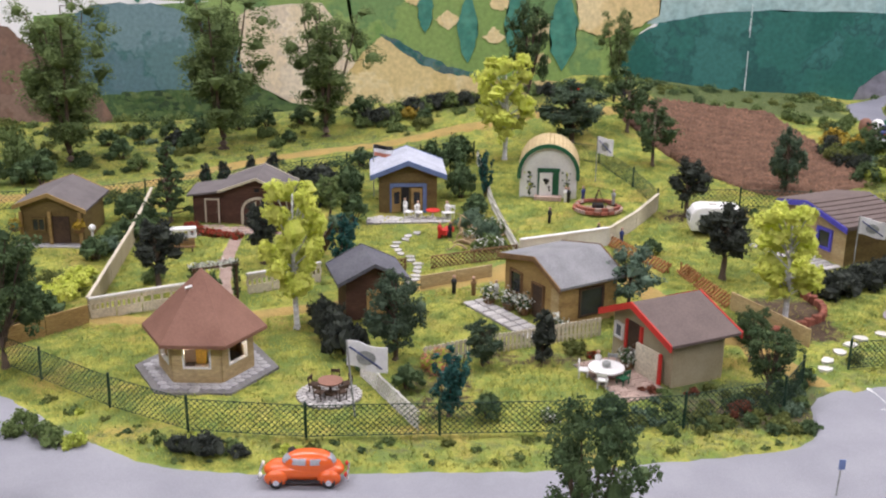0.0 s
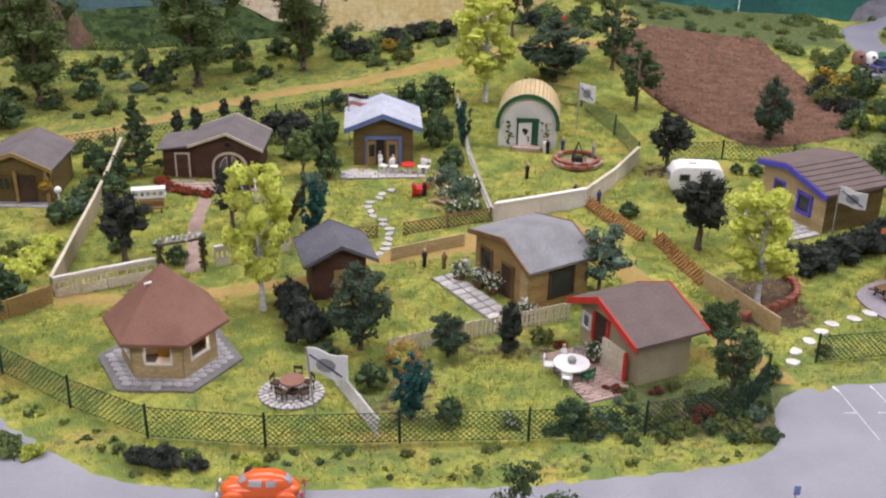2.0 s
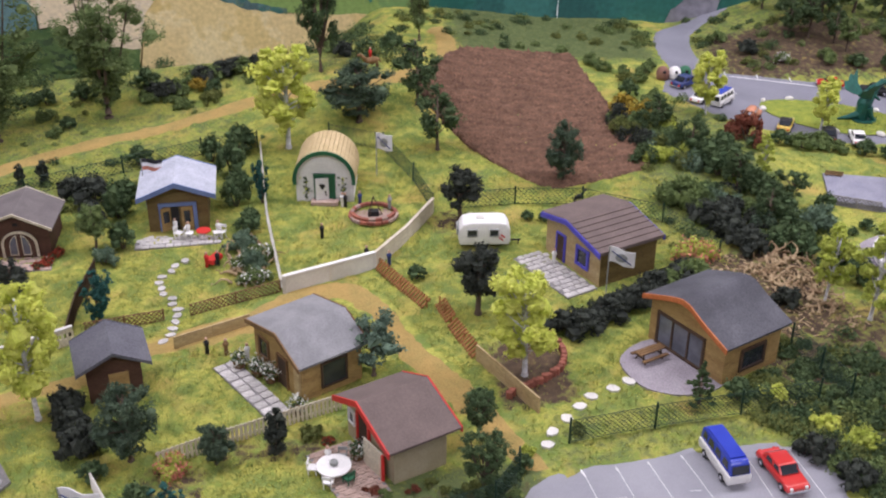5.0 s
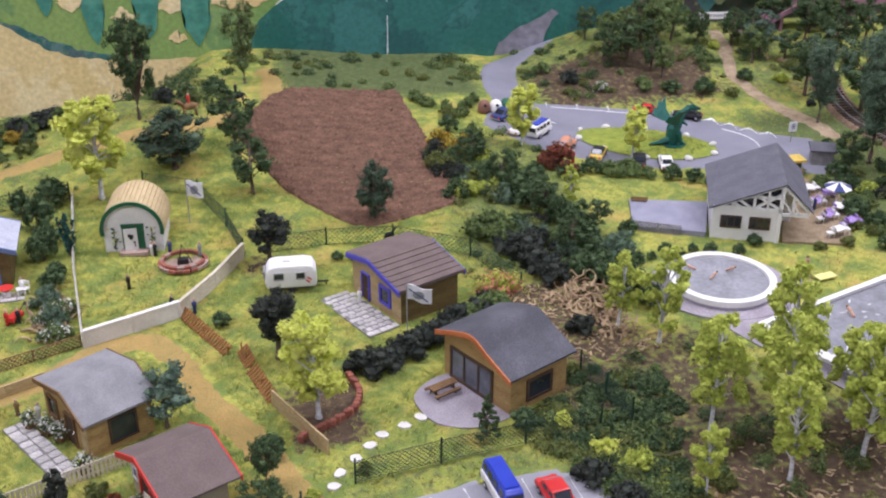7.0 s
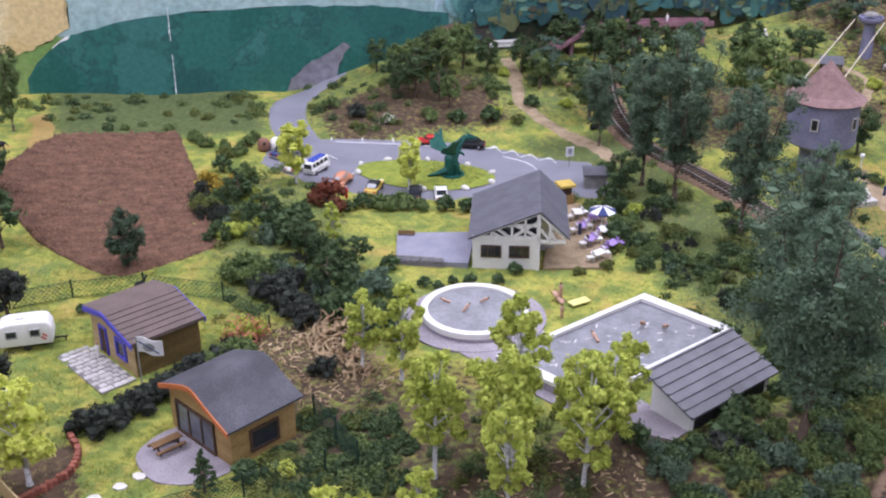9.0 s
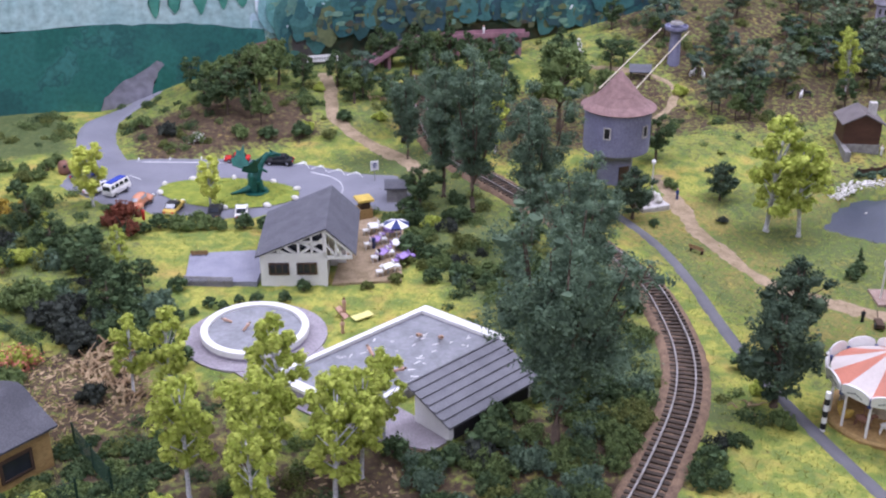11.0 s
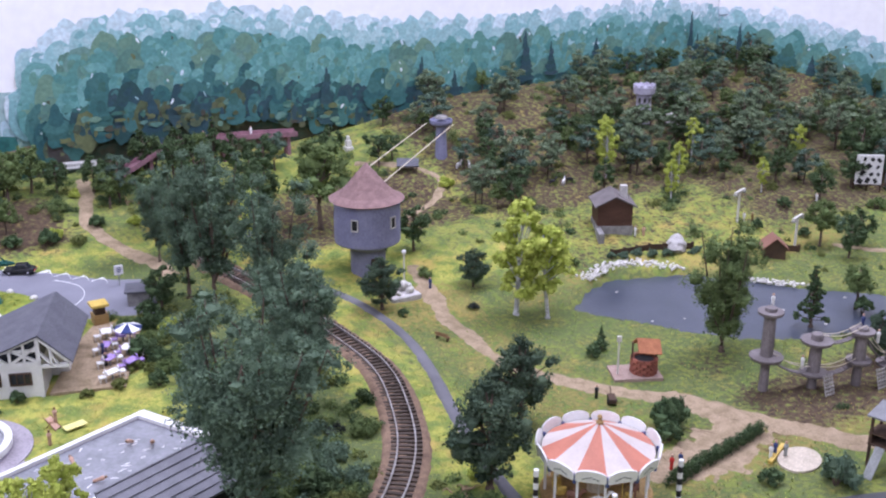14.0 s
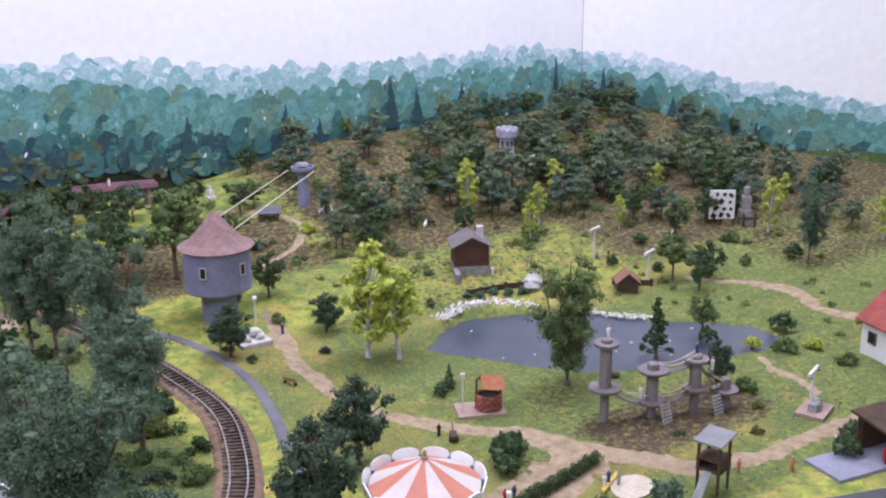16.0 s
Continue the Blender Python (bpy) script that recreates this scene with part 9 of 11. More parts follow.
box(bm, 0, 0, 2.15, 3.2, 2.6, .22, rx=6)
part("roof", bm, M_FELT_SLATE, sh)
sg = thing("parking_sign", 93.7, 128.6, "white square sign on a post", "sign")
bm = bmesh.new()
rod(bm, (0, 0, -.3), (0, 0, 2.4), .07, n=6)
part("post", bm, M_GREY_INK, sg)
bm = bmesh.new()
box(bm, 0, -.1, 2.3, 1.1, .1, 1.3)
part("board", bm, M_WHITE, sg)
bm = bmesh.new()
for z, w in ((2.6, .5), (2.35, .6), (2.1, .4)):
    box(bm, 0, -.17, z, w, .03, .12)
part("print_bar", bm, M_NAVY, sg)
sg = thing("road_sign", 22.6, 53.5, "small blue road sign on a grey post", "sign")
bm = bmesh.new()
rod(bm, (0, 0, -.3), (.1, 0, 2.3), .05, n=6)
part("post", bm, M_GREY_INK, sg)
bm = bmesh.new()
box(bm, .1, -.06, 2.1, .35, .06, .6)
part("board", bm, M_BLUE, sg)
banner = thing("path_banner", 98.2, 165.3, "white banner with dark lettering bars between two poles", "banner", -8)
for u in (-2.3, 2.3):
    bm = bmesh.new()
    rod(bm, (u, 0, -.3), (u, 0, 3.0), .1, n=6)
    part("pole", bm, M_TIMBER, banner)
bm = bmesh.new()
box(bm, 0, -.08, 2.4, 5.0, .1, 1.1)
part("board", bm, M_WHITE, banner)
bm = bmesh.new()
for k in range(11):
    box(bm, -2.0 + k * .4, -.15, 2.4, .26, .03, .42)
part("print_bar", bm, M_GREY_INK, banner)

# ---- swimming pools ----
M_POOLWATER = mat("milky_pool_water", (0.20, 0.205, 0.225), (0.27, 0.275, 0.30), big=60, fine=260, rough=.22, bump=.35, spec=.6, grain=.12)
M_POOLWALL = mat("lilac_pool_wall", (0.38, 0.35, 0.42), (0.31, 0.28, 0.35), big=50, rough=.85, bump=.25)
N_, W_, S_, E_ = (86.0, 91.6), (67.6, 84.7), (72.6, 75.6), (91.0, 82.5)
pool = thing("swimming_pool", 79, 84, "raised rectangular swimming pool with a white rim", "swimming pool", z=0)
pool.matrix_world = Matrix.Identity(4)


def inset(poly, t):
    cx, cy = np.mean([p[0] for p in poly]), np.mean([p[1] for p in poly])
    return [(x + (cx - x) * t / math.hypot(cx - x, cy - y), y + (cy - y) * t / math.hypot(cx - x, cy - y)) for x, y in poly]


QUAD = [W_, S_, E_, N_]
prisms = []
for k in range(4):
    a, b = QUAD[k], QUAD[(k + 1) % 4]
    i0, i1 = inset(QUAD, 1.25)[k], inset(QUAD, 1.25)[(k + 1) % 4]
    bm = bmesh.new()
    prism(bm, [a, b, i1, i0], 1.55, 1.9)
    part("rim", bm, M_WHITE, pool)
    bm = bmesh.new()
    prism(bm, [inset(QUAD, .1)[k], inset(QUAD, .1)[(k + 1) % 4], i1, i0], -.2, 1.54)
    part("wall", bm, M_POOLWALL, pool)
bm = bmesh.new()
prism(bm, inset(QUAD, 1.1), .6, 1.45)
part("water", bm, M_POOLWATER, pool)
# white slivers painted in for light glinting on the ripples
bm = bmesh.new()
for _ in range(46):
    u, v = rng.uniform(.12, .9), rng.uniform(.1, .9)
    x = (W_[0] * (1 - u) + N_[0] * u) * (1 - v) + (S_[0] * (1 - u) + E_[0] * u) * v
    y = (W_[1] * (1 - u) + N_[1] * u) * (1 - v) + (S_[1] * (1 - u) + E_[1] * u) * v
    box(bm, x, y, 1.455, rng.uniform(.2, .8), rng.uniform(.05, .14), .02, rz=rng.uniform(-30, 60))
part("foam", bm, M_WHITE, pool, "white flecks painted as glints on the pool water")
rp = thing("paddling_pool", 68.8, 94.2, "round paddling pool with a broad white rim", "swimming pool")


def ringbar(bm, r0, r1, z0, z1, n=40, sx=1.0, sy=1.0):
    v = []
    for i in range(n):
        a = 2 * math.pi * i / n
        v.append([bm.verts.new((r * sx * math.cos(a), r * sy * math.sin(a), z)) for r, z in ((r0, z0), (r1, z0), (r1, z1), (r0, z1))])
    for i in range(n):
        p, q = v[i], v[(i + 1) % n]
        for k in range(4):
            bm.faces.new((p[k], q[k], q[(k + 1) % 4], p[(k + 1) % 4]))


bm = bmesh.new()
ringbar(bm, 4.6, 5.35, .5, 1.15)
soften(bm, .05)
part("rim", bm, M_WHITE, rp)
bm = bmesh.new()
ringbar(bm, 4.55, 5.25, -.4, .52)
part("wall", bm, M_POOLWALL, rp)
bm = bmesh.new()
rod(bm, (0, 0, .2), (0, 0, .85), 4.63, n=40)
part("water", bm, M_POOLWATER, rp)
pd = thing("pool_deck", 69, 90, "lilac-grey concrete deck round the pools", "deck", kind="structure", z=0)
pd.matrix_world = Matrix.Identity(4)
bm = bmesh.new()
prism(bm, [(68.8 + 7.1 * math.cos(a), 94.0 + 6.7 * math.sin(a)) for a in np.linspace(0, 2 * math.pi, 36, endpoint=False)], -.3, gz(67, 94) + .2)
part("slab", bm, M_CONCRETE, pd)
bm = bmesh.new()
prism(bm, [(64.5, 90), (67.0, 84), (72.0, 74.2), (77.6, 69.6), (80, 70.6), (76, 80), (74, 91), (69, 93)], -.3, gz(67, 94) + .14)
part("slab", bm, M_CONCRETE, pd)
KEEP_OUT += [QUAD, [(68.8 + 7.1 * math.cos(a), 94.0 + 6.7 * math.sin(a)) for a in np.linspace(0, 6.2, 24)], [(64.5, 90), (67.0, 84), (72.0, 74.2), (77.6, 69.6), (80, 70.6), (76, 80), (74, 91), (69, 93)]]
tw = thing("beach_towel", 79.8, 93.6, "yellow bathing towel on the grass", "towel", 10)
bm = bmesh.new()
box(bm, 0, 0, .34, 2.2, 1.1, .08, rz=3)
part("cloth", bm, mat("pale_yellow_cloth", (.72, .68, .25), (.66, .60, .22), rough=.9, bump=.2), tw)
dc = thing("deck_chair", 78.0, 94.8, "pink striped deck chair on the grass", "deck chair", 30)
bm = bmesh.new()
box(bm, 0, 0, .5, .7, 1.5, .08, rx=35)
part("cloth", bm, M_SKIN, dc)
bm = bmesh.new()
for u in (-.4, .4):
    rod(bm, (u, -.8, 0), (u, .8, 1.1), .05, n=5)
    rod(bm, (u, .5, 0), (u, -.2, .8), .05, n=5)
part("frame", bm, M_TIMBER, dc)
# dry roots lying in the scrub
def roots(x, y, n, s, label="tangle of bleached dry roots"):
    r = thing("dry_roots", x, y, label, "roots")
    bm = bmesh.new()
    for k in range(n):
        a = rng.uniform(0, 6.28)
        p = [(0, 0, 0)]
        d = Vector((math.cos(a), math.sin(a), rng.uniform(.2, 1.3))).normalized()
        q = Vector((rng.uniform(-1.6, 1.6) * s, rng.uniform(-1.6, 1.6) * s, rng.uniform(0, .4)))
        w = rng.uniform(.1, .32) * s
        for i in range(6):
            e = q + d * rng.uniform(.25, .55) * s
            rod(bm, q, e, w, w * .75, 5)
            q, w = e, w * .75
            d = (d + Vector((rng.uniform(-.9, .9), rng.uniform(-.9, .9), rng.uniform(-.9, .4)))).normalized()
            if q.z < 0:
                d.z = abs(d.z)
    part("root", bm, M_ROOT, r)


for x, y, n, s in ((54.7, 95.5, 20, 1.15), (55.1, 88.5, 20, 1.15), (53.4, 91.8, 18, .9), (56.2, 92.4, 16, .9), (51.8, 94.6, 14, .7), (66, 59.5, 8, .9), (58, 60, 7, .8), (62, 62, 6, .9), (70, 61, 5, .9), (107, 64.5, 7, .8), (92, 155, 6, .8), (103, 153, 7, .8)):
    roots(x, y, n, s)

# ---- castle tower with the rope line ----
M_SHINGLE = mat("brown_red_shingle", (0.26, 0.165, 0.155), (0.20, 0.125, 0.12), big=120, rough=.85, bump=.35)
tower = thing("round_tower", 124.2, 118.2, "lilac-grey round tower with a brown-red cone roof", "tower")
bm = bmesh.new()
lathe(bm, [(2.3, -.5), (2.35, 3.4), (3.2, 3.9), (4.3, 4.4), (4.4, 4.6), (4.35, 10.4)], 40)
part("shaft", bm, M_LILAC, tower, soft=False)
for k, (r0, r1, z0, z1) in enumerate(((5.0, 3.7, 10.25, 10.95), (3.8, 2.5, 10.85, 12.1), (2.65, 1.35, 12.0, 13.5), (1.5, .05, 13.4, 15.0))):
    bm = bmesh.new()
    lathe(bm, [(r0 - .25, z0 - .15), (r0, z0), (r1, z1), (max(r1 - .2, .02), z1 - .1)], 32)
    part("roof_tier", bm, M_SHINGLE, tower)
for a in (222, 292, 350):
    f = pose(4.38 * math.cos(math.radians(a)), 4.38 * math.sin(math.radians(a)), 0, 0, 0, a + 90)
    window(tower, f, 0, 7.7, .95, 1.6, M_STONE, M_BLACK, t=.12)
bm = bmesh.new()
box(bm, 0, -2.4, 1.2, 1.4, .2, 2.6)
part("door", bm, M_TIMBER_DARK, tower)
cable = thing("rope_tower", 153.7, 149, "slim grey tower with a round platform on top", "tower")
bm = bmesh.new()
lathe(bm, [(1.05, -.5), (.85, 4.6), (.95, 5.2)], 20)
part("shaft", bm, M_LILAC, cable)
bm = bmesh.new()
lathe(bm, [(.9, 5.1), (1.8, 5.6), (1.9, 5.9), (1.9, 6.3), (1.75, 6.3), (1.7, 5.95), (.1, 5.95)], 24)
part("platform", bm, M_LILAC, cable)
bm = bmesh.new()
lathe(bm, [(1.0, 6.5), (1.2, 6.6), (.9, 6.9), (.1, 7.0)], 18)
part("cap", bm, M_STONE_DARK, cable)
rope = thing("rope_line", 139, 134, "two pale ropes stretched between the towers", "rope", z=0)
rope.matrix_world = Matrix.Identity(4)
zt, zc = gz(124.2, 118.2), gz(153.7, 149)
for s in (-1.6, 1.6):
    bm = bmesh.new()
    rod(bm, (125.6 + s, 121.4 - s, zt + 11.2), (153.2 + s, 148.6 - s, zc + 5.7), .085, n=6)
    part("rope", bm, M_CREAM, rope)

M_TOWER_PALE = mat("pale_lilac_stone", (0.46, 0.44, 0.52), (0.36, 0.34, 0.42), big=90, rough=.9, bump=.4)
stone = thing("stone_tower", 196, 147.4, "grey battlemented stone look-out tower", "tower")
bm = bmesh.new()
lathe(bm, [(1.5, -1), (1.35, 4.3), (1.4, 4.9), (1.95, 5.3), (2.05, 6.5), (1.75, 6.75), (1.65, 6.2), (.1, 6.2)], 24)
part("shaft", bm, M_TOWER_PALE, stone)
for k in range(10):
    a = 2 * math.pi * k / 10
    bm = bmesh.new()
    box(bm, 1.86 * math.cos(a), 1.86 * math.sin(a), 6.75, .3, .7, .3, rz=math.degrees(a))
    part("merlon", bm, M_TOWER_PALE, stone)
for a in (200, 235, 270):
    for z in (1.9, 4.1):
        f = pose(1.42 * math.cos(math.radians(a)), 1.42 * math.sin(math.radians(a)), 0, 0, 0, a + 90)
        window(stone, f, 0, z, .5, 1.0, M_STONE_DARK, M_BLACK, t=.08)
for x, y, s in ((201, 146, 1.6), (203, 144.5, 1.2), (187, 146, .9), (169.5, 107.8, 1.6)):
    bm = bmesh.new()
    bmesh.ops.create_icosphere(bm, subdivisions=3, radius=1.0)
    for v in bm.verts:
        w = 1 + .14 * math.sin(3.1 * v.co.x + x) * math.sin(2.7 * v.co.y + y) + .07 * math.sin(7 * v.co.z + 5 * v.co.x) + rng.uniform(-.05, .05)
        v.co = Vector((v.co.x * 1.5 * w * s, v.co.y * .9 * w * s, (v.co.z * .8 * w + .25) * s))
    o = tagged(part("rock", bm, M_STONE), "pale grey weathered rock", "rock")
    o.matrix_world = at(x, y, rng.uniform(0, 90))

# ---- bridge behind the wood ----
br = thing("footbridge", 122, 164, "long red-brown footbridge behind the wood", "bridge", z=0)
br.matrix_world = Matrix.Identity(4)
line = [(101.5, 162.5, 4.7), (106, 163.4, 6.3), (111, 164.2, 8.2), (118, 164.6, 8.6), (126, 164.2, 8.5), (133.6, 163.2, 8.2)]
pts = spline(line, 22)
for off, z, h, w, nm in ((0, 0, .3, 2.4, "deck"), (-1.15, .3, .55, .16, "parapet"), (1.15, .3, .55, .16, "parapet")):
    bm = bmesh.new()
    d = np.gradient(pts[:, :2], axis=0)
    d /= np.linalg.norm(d, axis=1)[:, None]
    nrm = np.stack([-d[:, 1], d[:, 0]], 1)
    rows = []
    for k in range(len(pts)):
        c = pts[k, :2] + nrm[k] * off
        rows.append([bm.verts.new((*(c + nrm[k] * s * w / 2), pts[k, 2] + z + t)) for s, t in ((1, 0), (1, h), (-1, h), (-1, 0))])
    for a, b in zip(rows, rows[1:]):
        for i in range(4):
            bm.faces.new((a[i], b[i], b[(i + 1) % 4], a[(i + 1) % 4]))
    bm.faces.new(rows[0])
    bm.faces.new(rows[-1][::-1])
    part(nm, bm, M_BRIDGE, br)
for k in (5, 9, 13, 17, 20):
    bm = bmesh.new()
    x, y, z = pts[k]
    box(bm, x, y, (gz(x, y) - .5 + z) / 2, .5, 1.8, z - gz(x, y) + .5)
    part("pier", bm, M_BRIDGE, br)
mon = thing("monument", 141.3, 159, "small white stone monument", "monument")
bm = bmesh.new()
for z0, z1, w in ((-.3, .6, 1.4), (.6, 1.7, .9), (1.7, 2.4, .5)):
    slab(bm, -w / 2, w / 2, -w / 2, w / 2, z0, z1)
soften(bm, .08)
part("stone", bm, M_WHITE_DULL, mon)
lean = thing("lean_to", 146.5, 147.6, "low grey lean-to roof on posts", "shelter", -30)
bm = bmesh.new()
box(bm, 0, 0, 1.5, 3.6, 2.2, .2, rx=22)
part("roof", bm, M_FELT_SLATE, lean)
for u in (-1.5, 1.5):
    for v, h in ((-.8, 1.2), (.8, 1.8)):
        bm = bmesh.new()
        rod(bm, (u, v, -.3), (u, v, h), .1, n=6)
        part("post", bm, M_TIMBER_DARK, lean)

# ---- carousel ----
ca = thing("carousel", 117.4, 60.2, "round fairground carousel with orange and white canopy", "carousel")
bm = bmesh.new()
lathe(bm, [(4.4, -.4), (5.0, .2), (5.05, .75), (4.9, .95), (.1, .95)], 36)
part("platform", bm, M_OCHRE, ca)
bm = bmesh.new()
rod(bm, (0, 0, .9), (0, 0, 5.2), .9, n=12)
part("centre_column", bm, M_CREAM, ca)
for k in range(12):
    a0, a1 = 2 * math.pi * k / 12, 2 * math.pi * (k + 1) / 12
    bm = bmesh.new()
    v = []
    for r, z in ((.25, 7.55), (2.6, 6.3), (5.0, 5.15)):
        v.append([bm.verts.new((r * math.cos(a), r * math.sin(a), z + dz)) for dz in (0, -.1) for a in (a0, (a0 + a1) / 2, a1)])
    for p, q in zip(v, v[1:]):
        for i in (0, 1):
            bm.faces.new((p[i], p[i + 1], q[i + 1], q[i]))
            bm.faces.new((p[i + 3], q[i + 3], q[i + 4], p[i + 4]))
    part("canopy_panel", bm, M_CANVAS_ORANGE if k % 2 else M_CANVAS_WHITE, ca)
    am = (a0 + a1) / 2
    bm = bmesh.new()
    w = 2.75
    arc = [(w / 2 * .96 * math.cos(t), .45 + .55 * math.sin(t)) for t in np.linspace(0, math.pi, 9)]
    extrude_y(bm, [(w / 2 * .96, -.35), *arc, (-w / 2 * .96, -.35)], -.08, .08)
    bm.transform(pose(5.2 * math.cos(am), 5.2 * math.sin(am), 4.95, 0, 0, math.degrees(am) + 90) @ Euler((radians(14), 0, 0)).to_matrix().to_4x4())
    sc = part("rounding_board", bm, M_WHITE, ca)
    bm = bmesh.new()
    for u in (-.6, -.3, 0, .3, .6):
        box(bm, u, -.12, .2 + .12 * math.cos(u * 5), .26, .04, .12, ry=30 * (1 if u > 0 else -1))
    bm.transform(pose(5.2 * math.cos(am), 5.2 * math.sin(am), 4.95, 0, 0, math.degrees(am) + 90) @ Euler((radians(14), 0, 0)).to_matrix().to_4x4())
    part("scroll_ornament", bm, M_GREY_INK, sc)
    bm = bmesh.new()
    box(bm, 5.22 * math.cos(a0), 5.22 * math.sin(a0), 4.75, .3, .3, .8, rz=math.degrees(a0))
    part("corner_shield", bm, M_NAVY, ca)
    bm = bmesh.new()
    rod(bm, (4.6 * math.cos(a0), 4.6 * math.sin(a0), .9), (4.6 * math.cos(a0), 4.6 * math.sin(a0), 5.0), .12, n=8)
    part("pillar", bm, M_WHITE, ca)
bm = bmesh.new()
lathe(bm, [(.3, 7.5), (.36, 7.7), (.14, 7.9), (.26, 8.15), (.04, 8.4)], 12)
part("finial", bm, M_OCHRE, ca)
for k in range(10):
    a = 2 * math.pi * (k + .5) / 10
    bm = bmesh.new()
    x, y = 3.5 * math.cos(a), 3.5 * math.sin(a)
    if k % 3 == 1:
        for i in range(8):
            t = math.pi * i / 7
            ball(bm, .75 * math.cos(t), 0, 1.9 - .75 * math.sin(t), .26, .5, .26, 7, 5)
        m_ = M_YELLOW
    else:
        ball(bm, 0, 0, 2.0, .75, .3, .36, 9, 6)
        rod(bm, (.5, 0, 2.1), (.95, 0, 2.8), .2, .14, 7)
        ball(bm, 1.05, 0, 2.8, .3, .14, .16, 7, 5)
        for u in (-.5, .5):
            for v in (-.15, .15):
                rod(bm, (u, v, 1.9), (u * 1.3, v, 1.15), .09, .06, 5)
        m_ = (M_WHITE, M_BLACK, M_TERRA)[k % 3]
    rod(bm, (0, 0, .9), (0, 0, 4.8), .05, n=6)
    bm.transform(pose(x, y, 0, 0, 0, math.degrees(a) + 90))
    part("ride_seat", bm, m_, ca)
for x, y in ((110.9, 60.4), (114.6, 54.4), (124.5, 57.2)):
    p = thing("striped_post", x, y, "tall black and white striped post", "post")
    for k in range(7):
        bm = bmesh.new()
        rod(bm, (0, 0, -.3 + k * .62), (0, 0, .33 + k * .62), .24, n=10)
        part("band", bm, M_BLACK if k % 2 else M_WHITE, p)

# ---- well ----
M_WELLROOF = mat("orange_brown_roof_boards", (0.38, 0.155, 0.07), (0.30, 0.115, 0.055), big=120, rough=.8, bump=.2)
well = thing("wishing_well", 139.2, 80.2, "brick well with a wooden roof on a stone base", "well", -25)
bm = bmesh.new()
slab(bm, -3.2, 2.4, -1.9, 1.9, -.4, .35)
part("base", bm, M_PINK_PAVE, well)
for j in range(5):
    for k in range(12):
        a = 2 * math.pi * (k + .5 * (j % 2)) / 12
        bm = bmesh.new()
        box(bm, .6 + 1.35 * math.cos(a), 1.35 * math.sin(a), .55 + j * .36, .4, .64, .31, rz=math.degrees(a))
        part("brick", bm, M_BRICK, well)
bm = bmesh.new()
rod(bm, (.6, 0, .3), (.6, 0, 1.9), 1.15, n=16)
part("shaft", bm, M_BLACK, well)
for u in (-.8, 2.0):
    bm = bmesh.new()
    rod(bm, (u, 0, .3), (u, 0, 4.0), .12, n=7)
    part("post", bm, M_TIMBER_DARK, well)
for s in (-1, 1):
    bm = bmesh.new()
    box(bm, .9, s * .75, 3.75, 2.7, 1.9, .16, rx=s * -38, ry=6)
    part("roof_board", bm, M_WELLROOF, well)
bm = bmesh.new()
rod(bm, (-2.5, -.4, .3), (-2.5, -.4, 4.6), .1, n=7)
box(bm, -2.5, -.4, 4.7, .5, .35, .6)
part("lamp_post", bm, M_WHITE_DULL, well)


def lamp_post(x, y, h=4.2):
    l = thing("street_lamp", x, y, "slim white lamp post with a round lamp", "street lamp")
    bm = bmesh.new()
    rod(bm, (0, 0, -.3), (0, 0, h), .1, n=7)
    part("post", bm, M_WHITE_DULL, l)
    bm = bmesh.new()
    ball(bm, 0, 0, h + .25, .32)
    part("lamp_globe", bm, M_WHITE, l)


lamp_post(126.4, 112.2, 4.6)
lamp_post(-30.6, 93.4, 2.4)
gon = thing("stone_fountain", 124.8, 109.9, "white rock fountain on a low plinth", "fountain")
bm = bmesh.new()
slab(bm, -2.1, 2.1, -1.5, 1.5, -.4, .5)
soften(bm, .2, 2)
part("plinth", bm, M_STONE, gon)
bm = bmesh.new()
for k in range(12):
    ball(bm, rng.uniform(-1.4, 1.4), rng.uniform(-.8, .8), rng.uniform(.6, 1.7), rng.uniform(.3, .6), u=7, v=5)
part("rockwork", bm, M_WHITE_DULL, gon)

# ---- rope course of round platforms ----
rc = thing("climbing_course", 156, 68.5, "wooden climbing course of round platforms on thick posts", "climbing frame", z=-2.8)
rc.matrix_world = pose(0, 0, 0)
M_GREYWOOD = mat("grey_brown_wood", (0.21, 0.185, 0.185), (0.155, 0.135, 0.135), rough=.85, bump=.3, stretch=(1, 1, .3))
PO = [(148.6, 70.2, 9.9, ((4.0, 1.85), (9.3, 1.4))), (153.6, 67.8, 6.6, ((1.9, 1.5), (5.7, 1.75))), (158.4, 65.8, 7.0, ((3.0, 1.4), (6.5, 1.4))), (162.2, 64.6, 3.7, ((2.2, 1.5),))]
for x, y, h, decks in PO:
    z = gz(x, y)
    bm = bmesh.new()
    lathe(bm, [(.55, -.4), (.48, decks[0][0]), (.7, decks[0][0] + .1), (.64, h - .1), (.55, h)] if h > 5 else [(.62, -.4), (.6, h - .1), (.5, h)], 14)
    bm.transform(Matrix.Translation((x, y, z)))
    p = part("post", bm, M_GREYWOOD, rc)
    for d, r in decks:
        bm = bmesh.new()
        lathe(bm, [(r * .55, d - .5), (r * .95, d - .2), (r, d), (r, d + .16), (r * .5, d + .18)], 20)
        bm.transform(Matrix.Translation((x, y, z)))
        part("platform", bm, M_GREYWOOD, p)
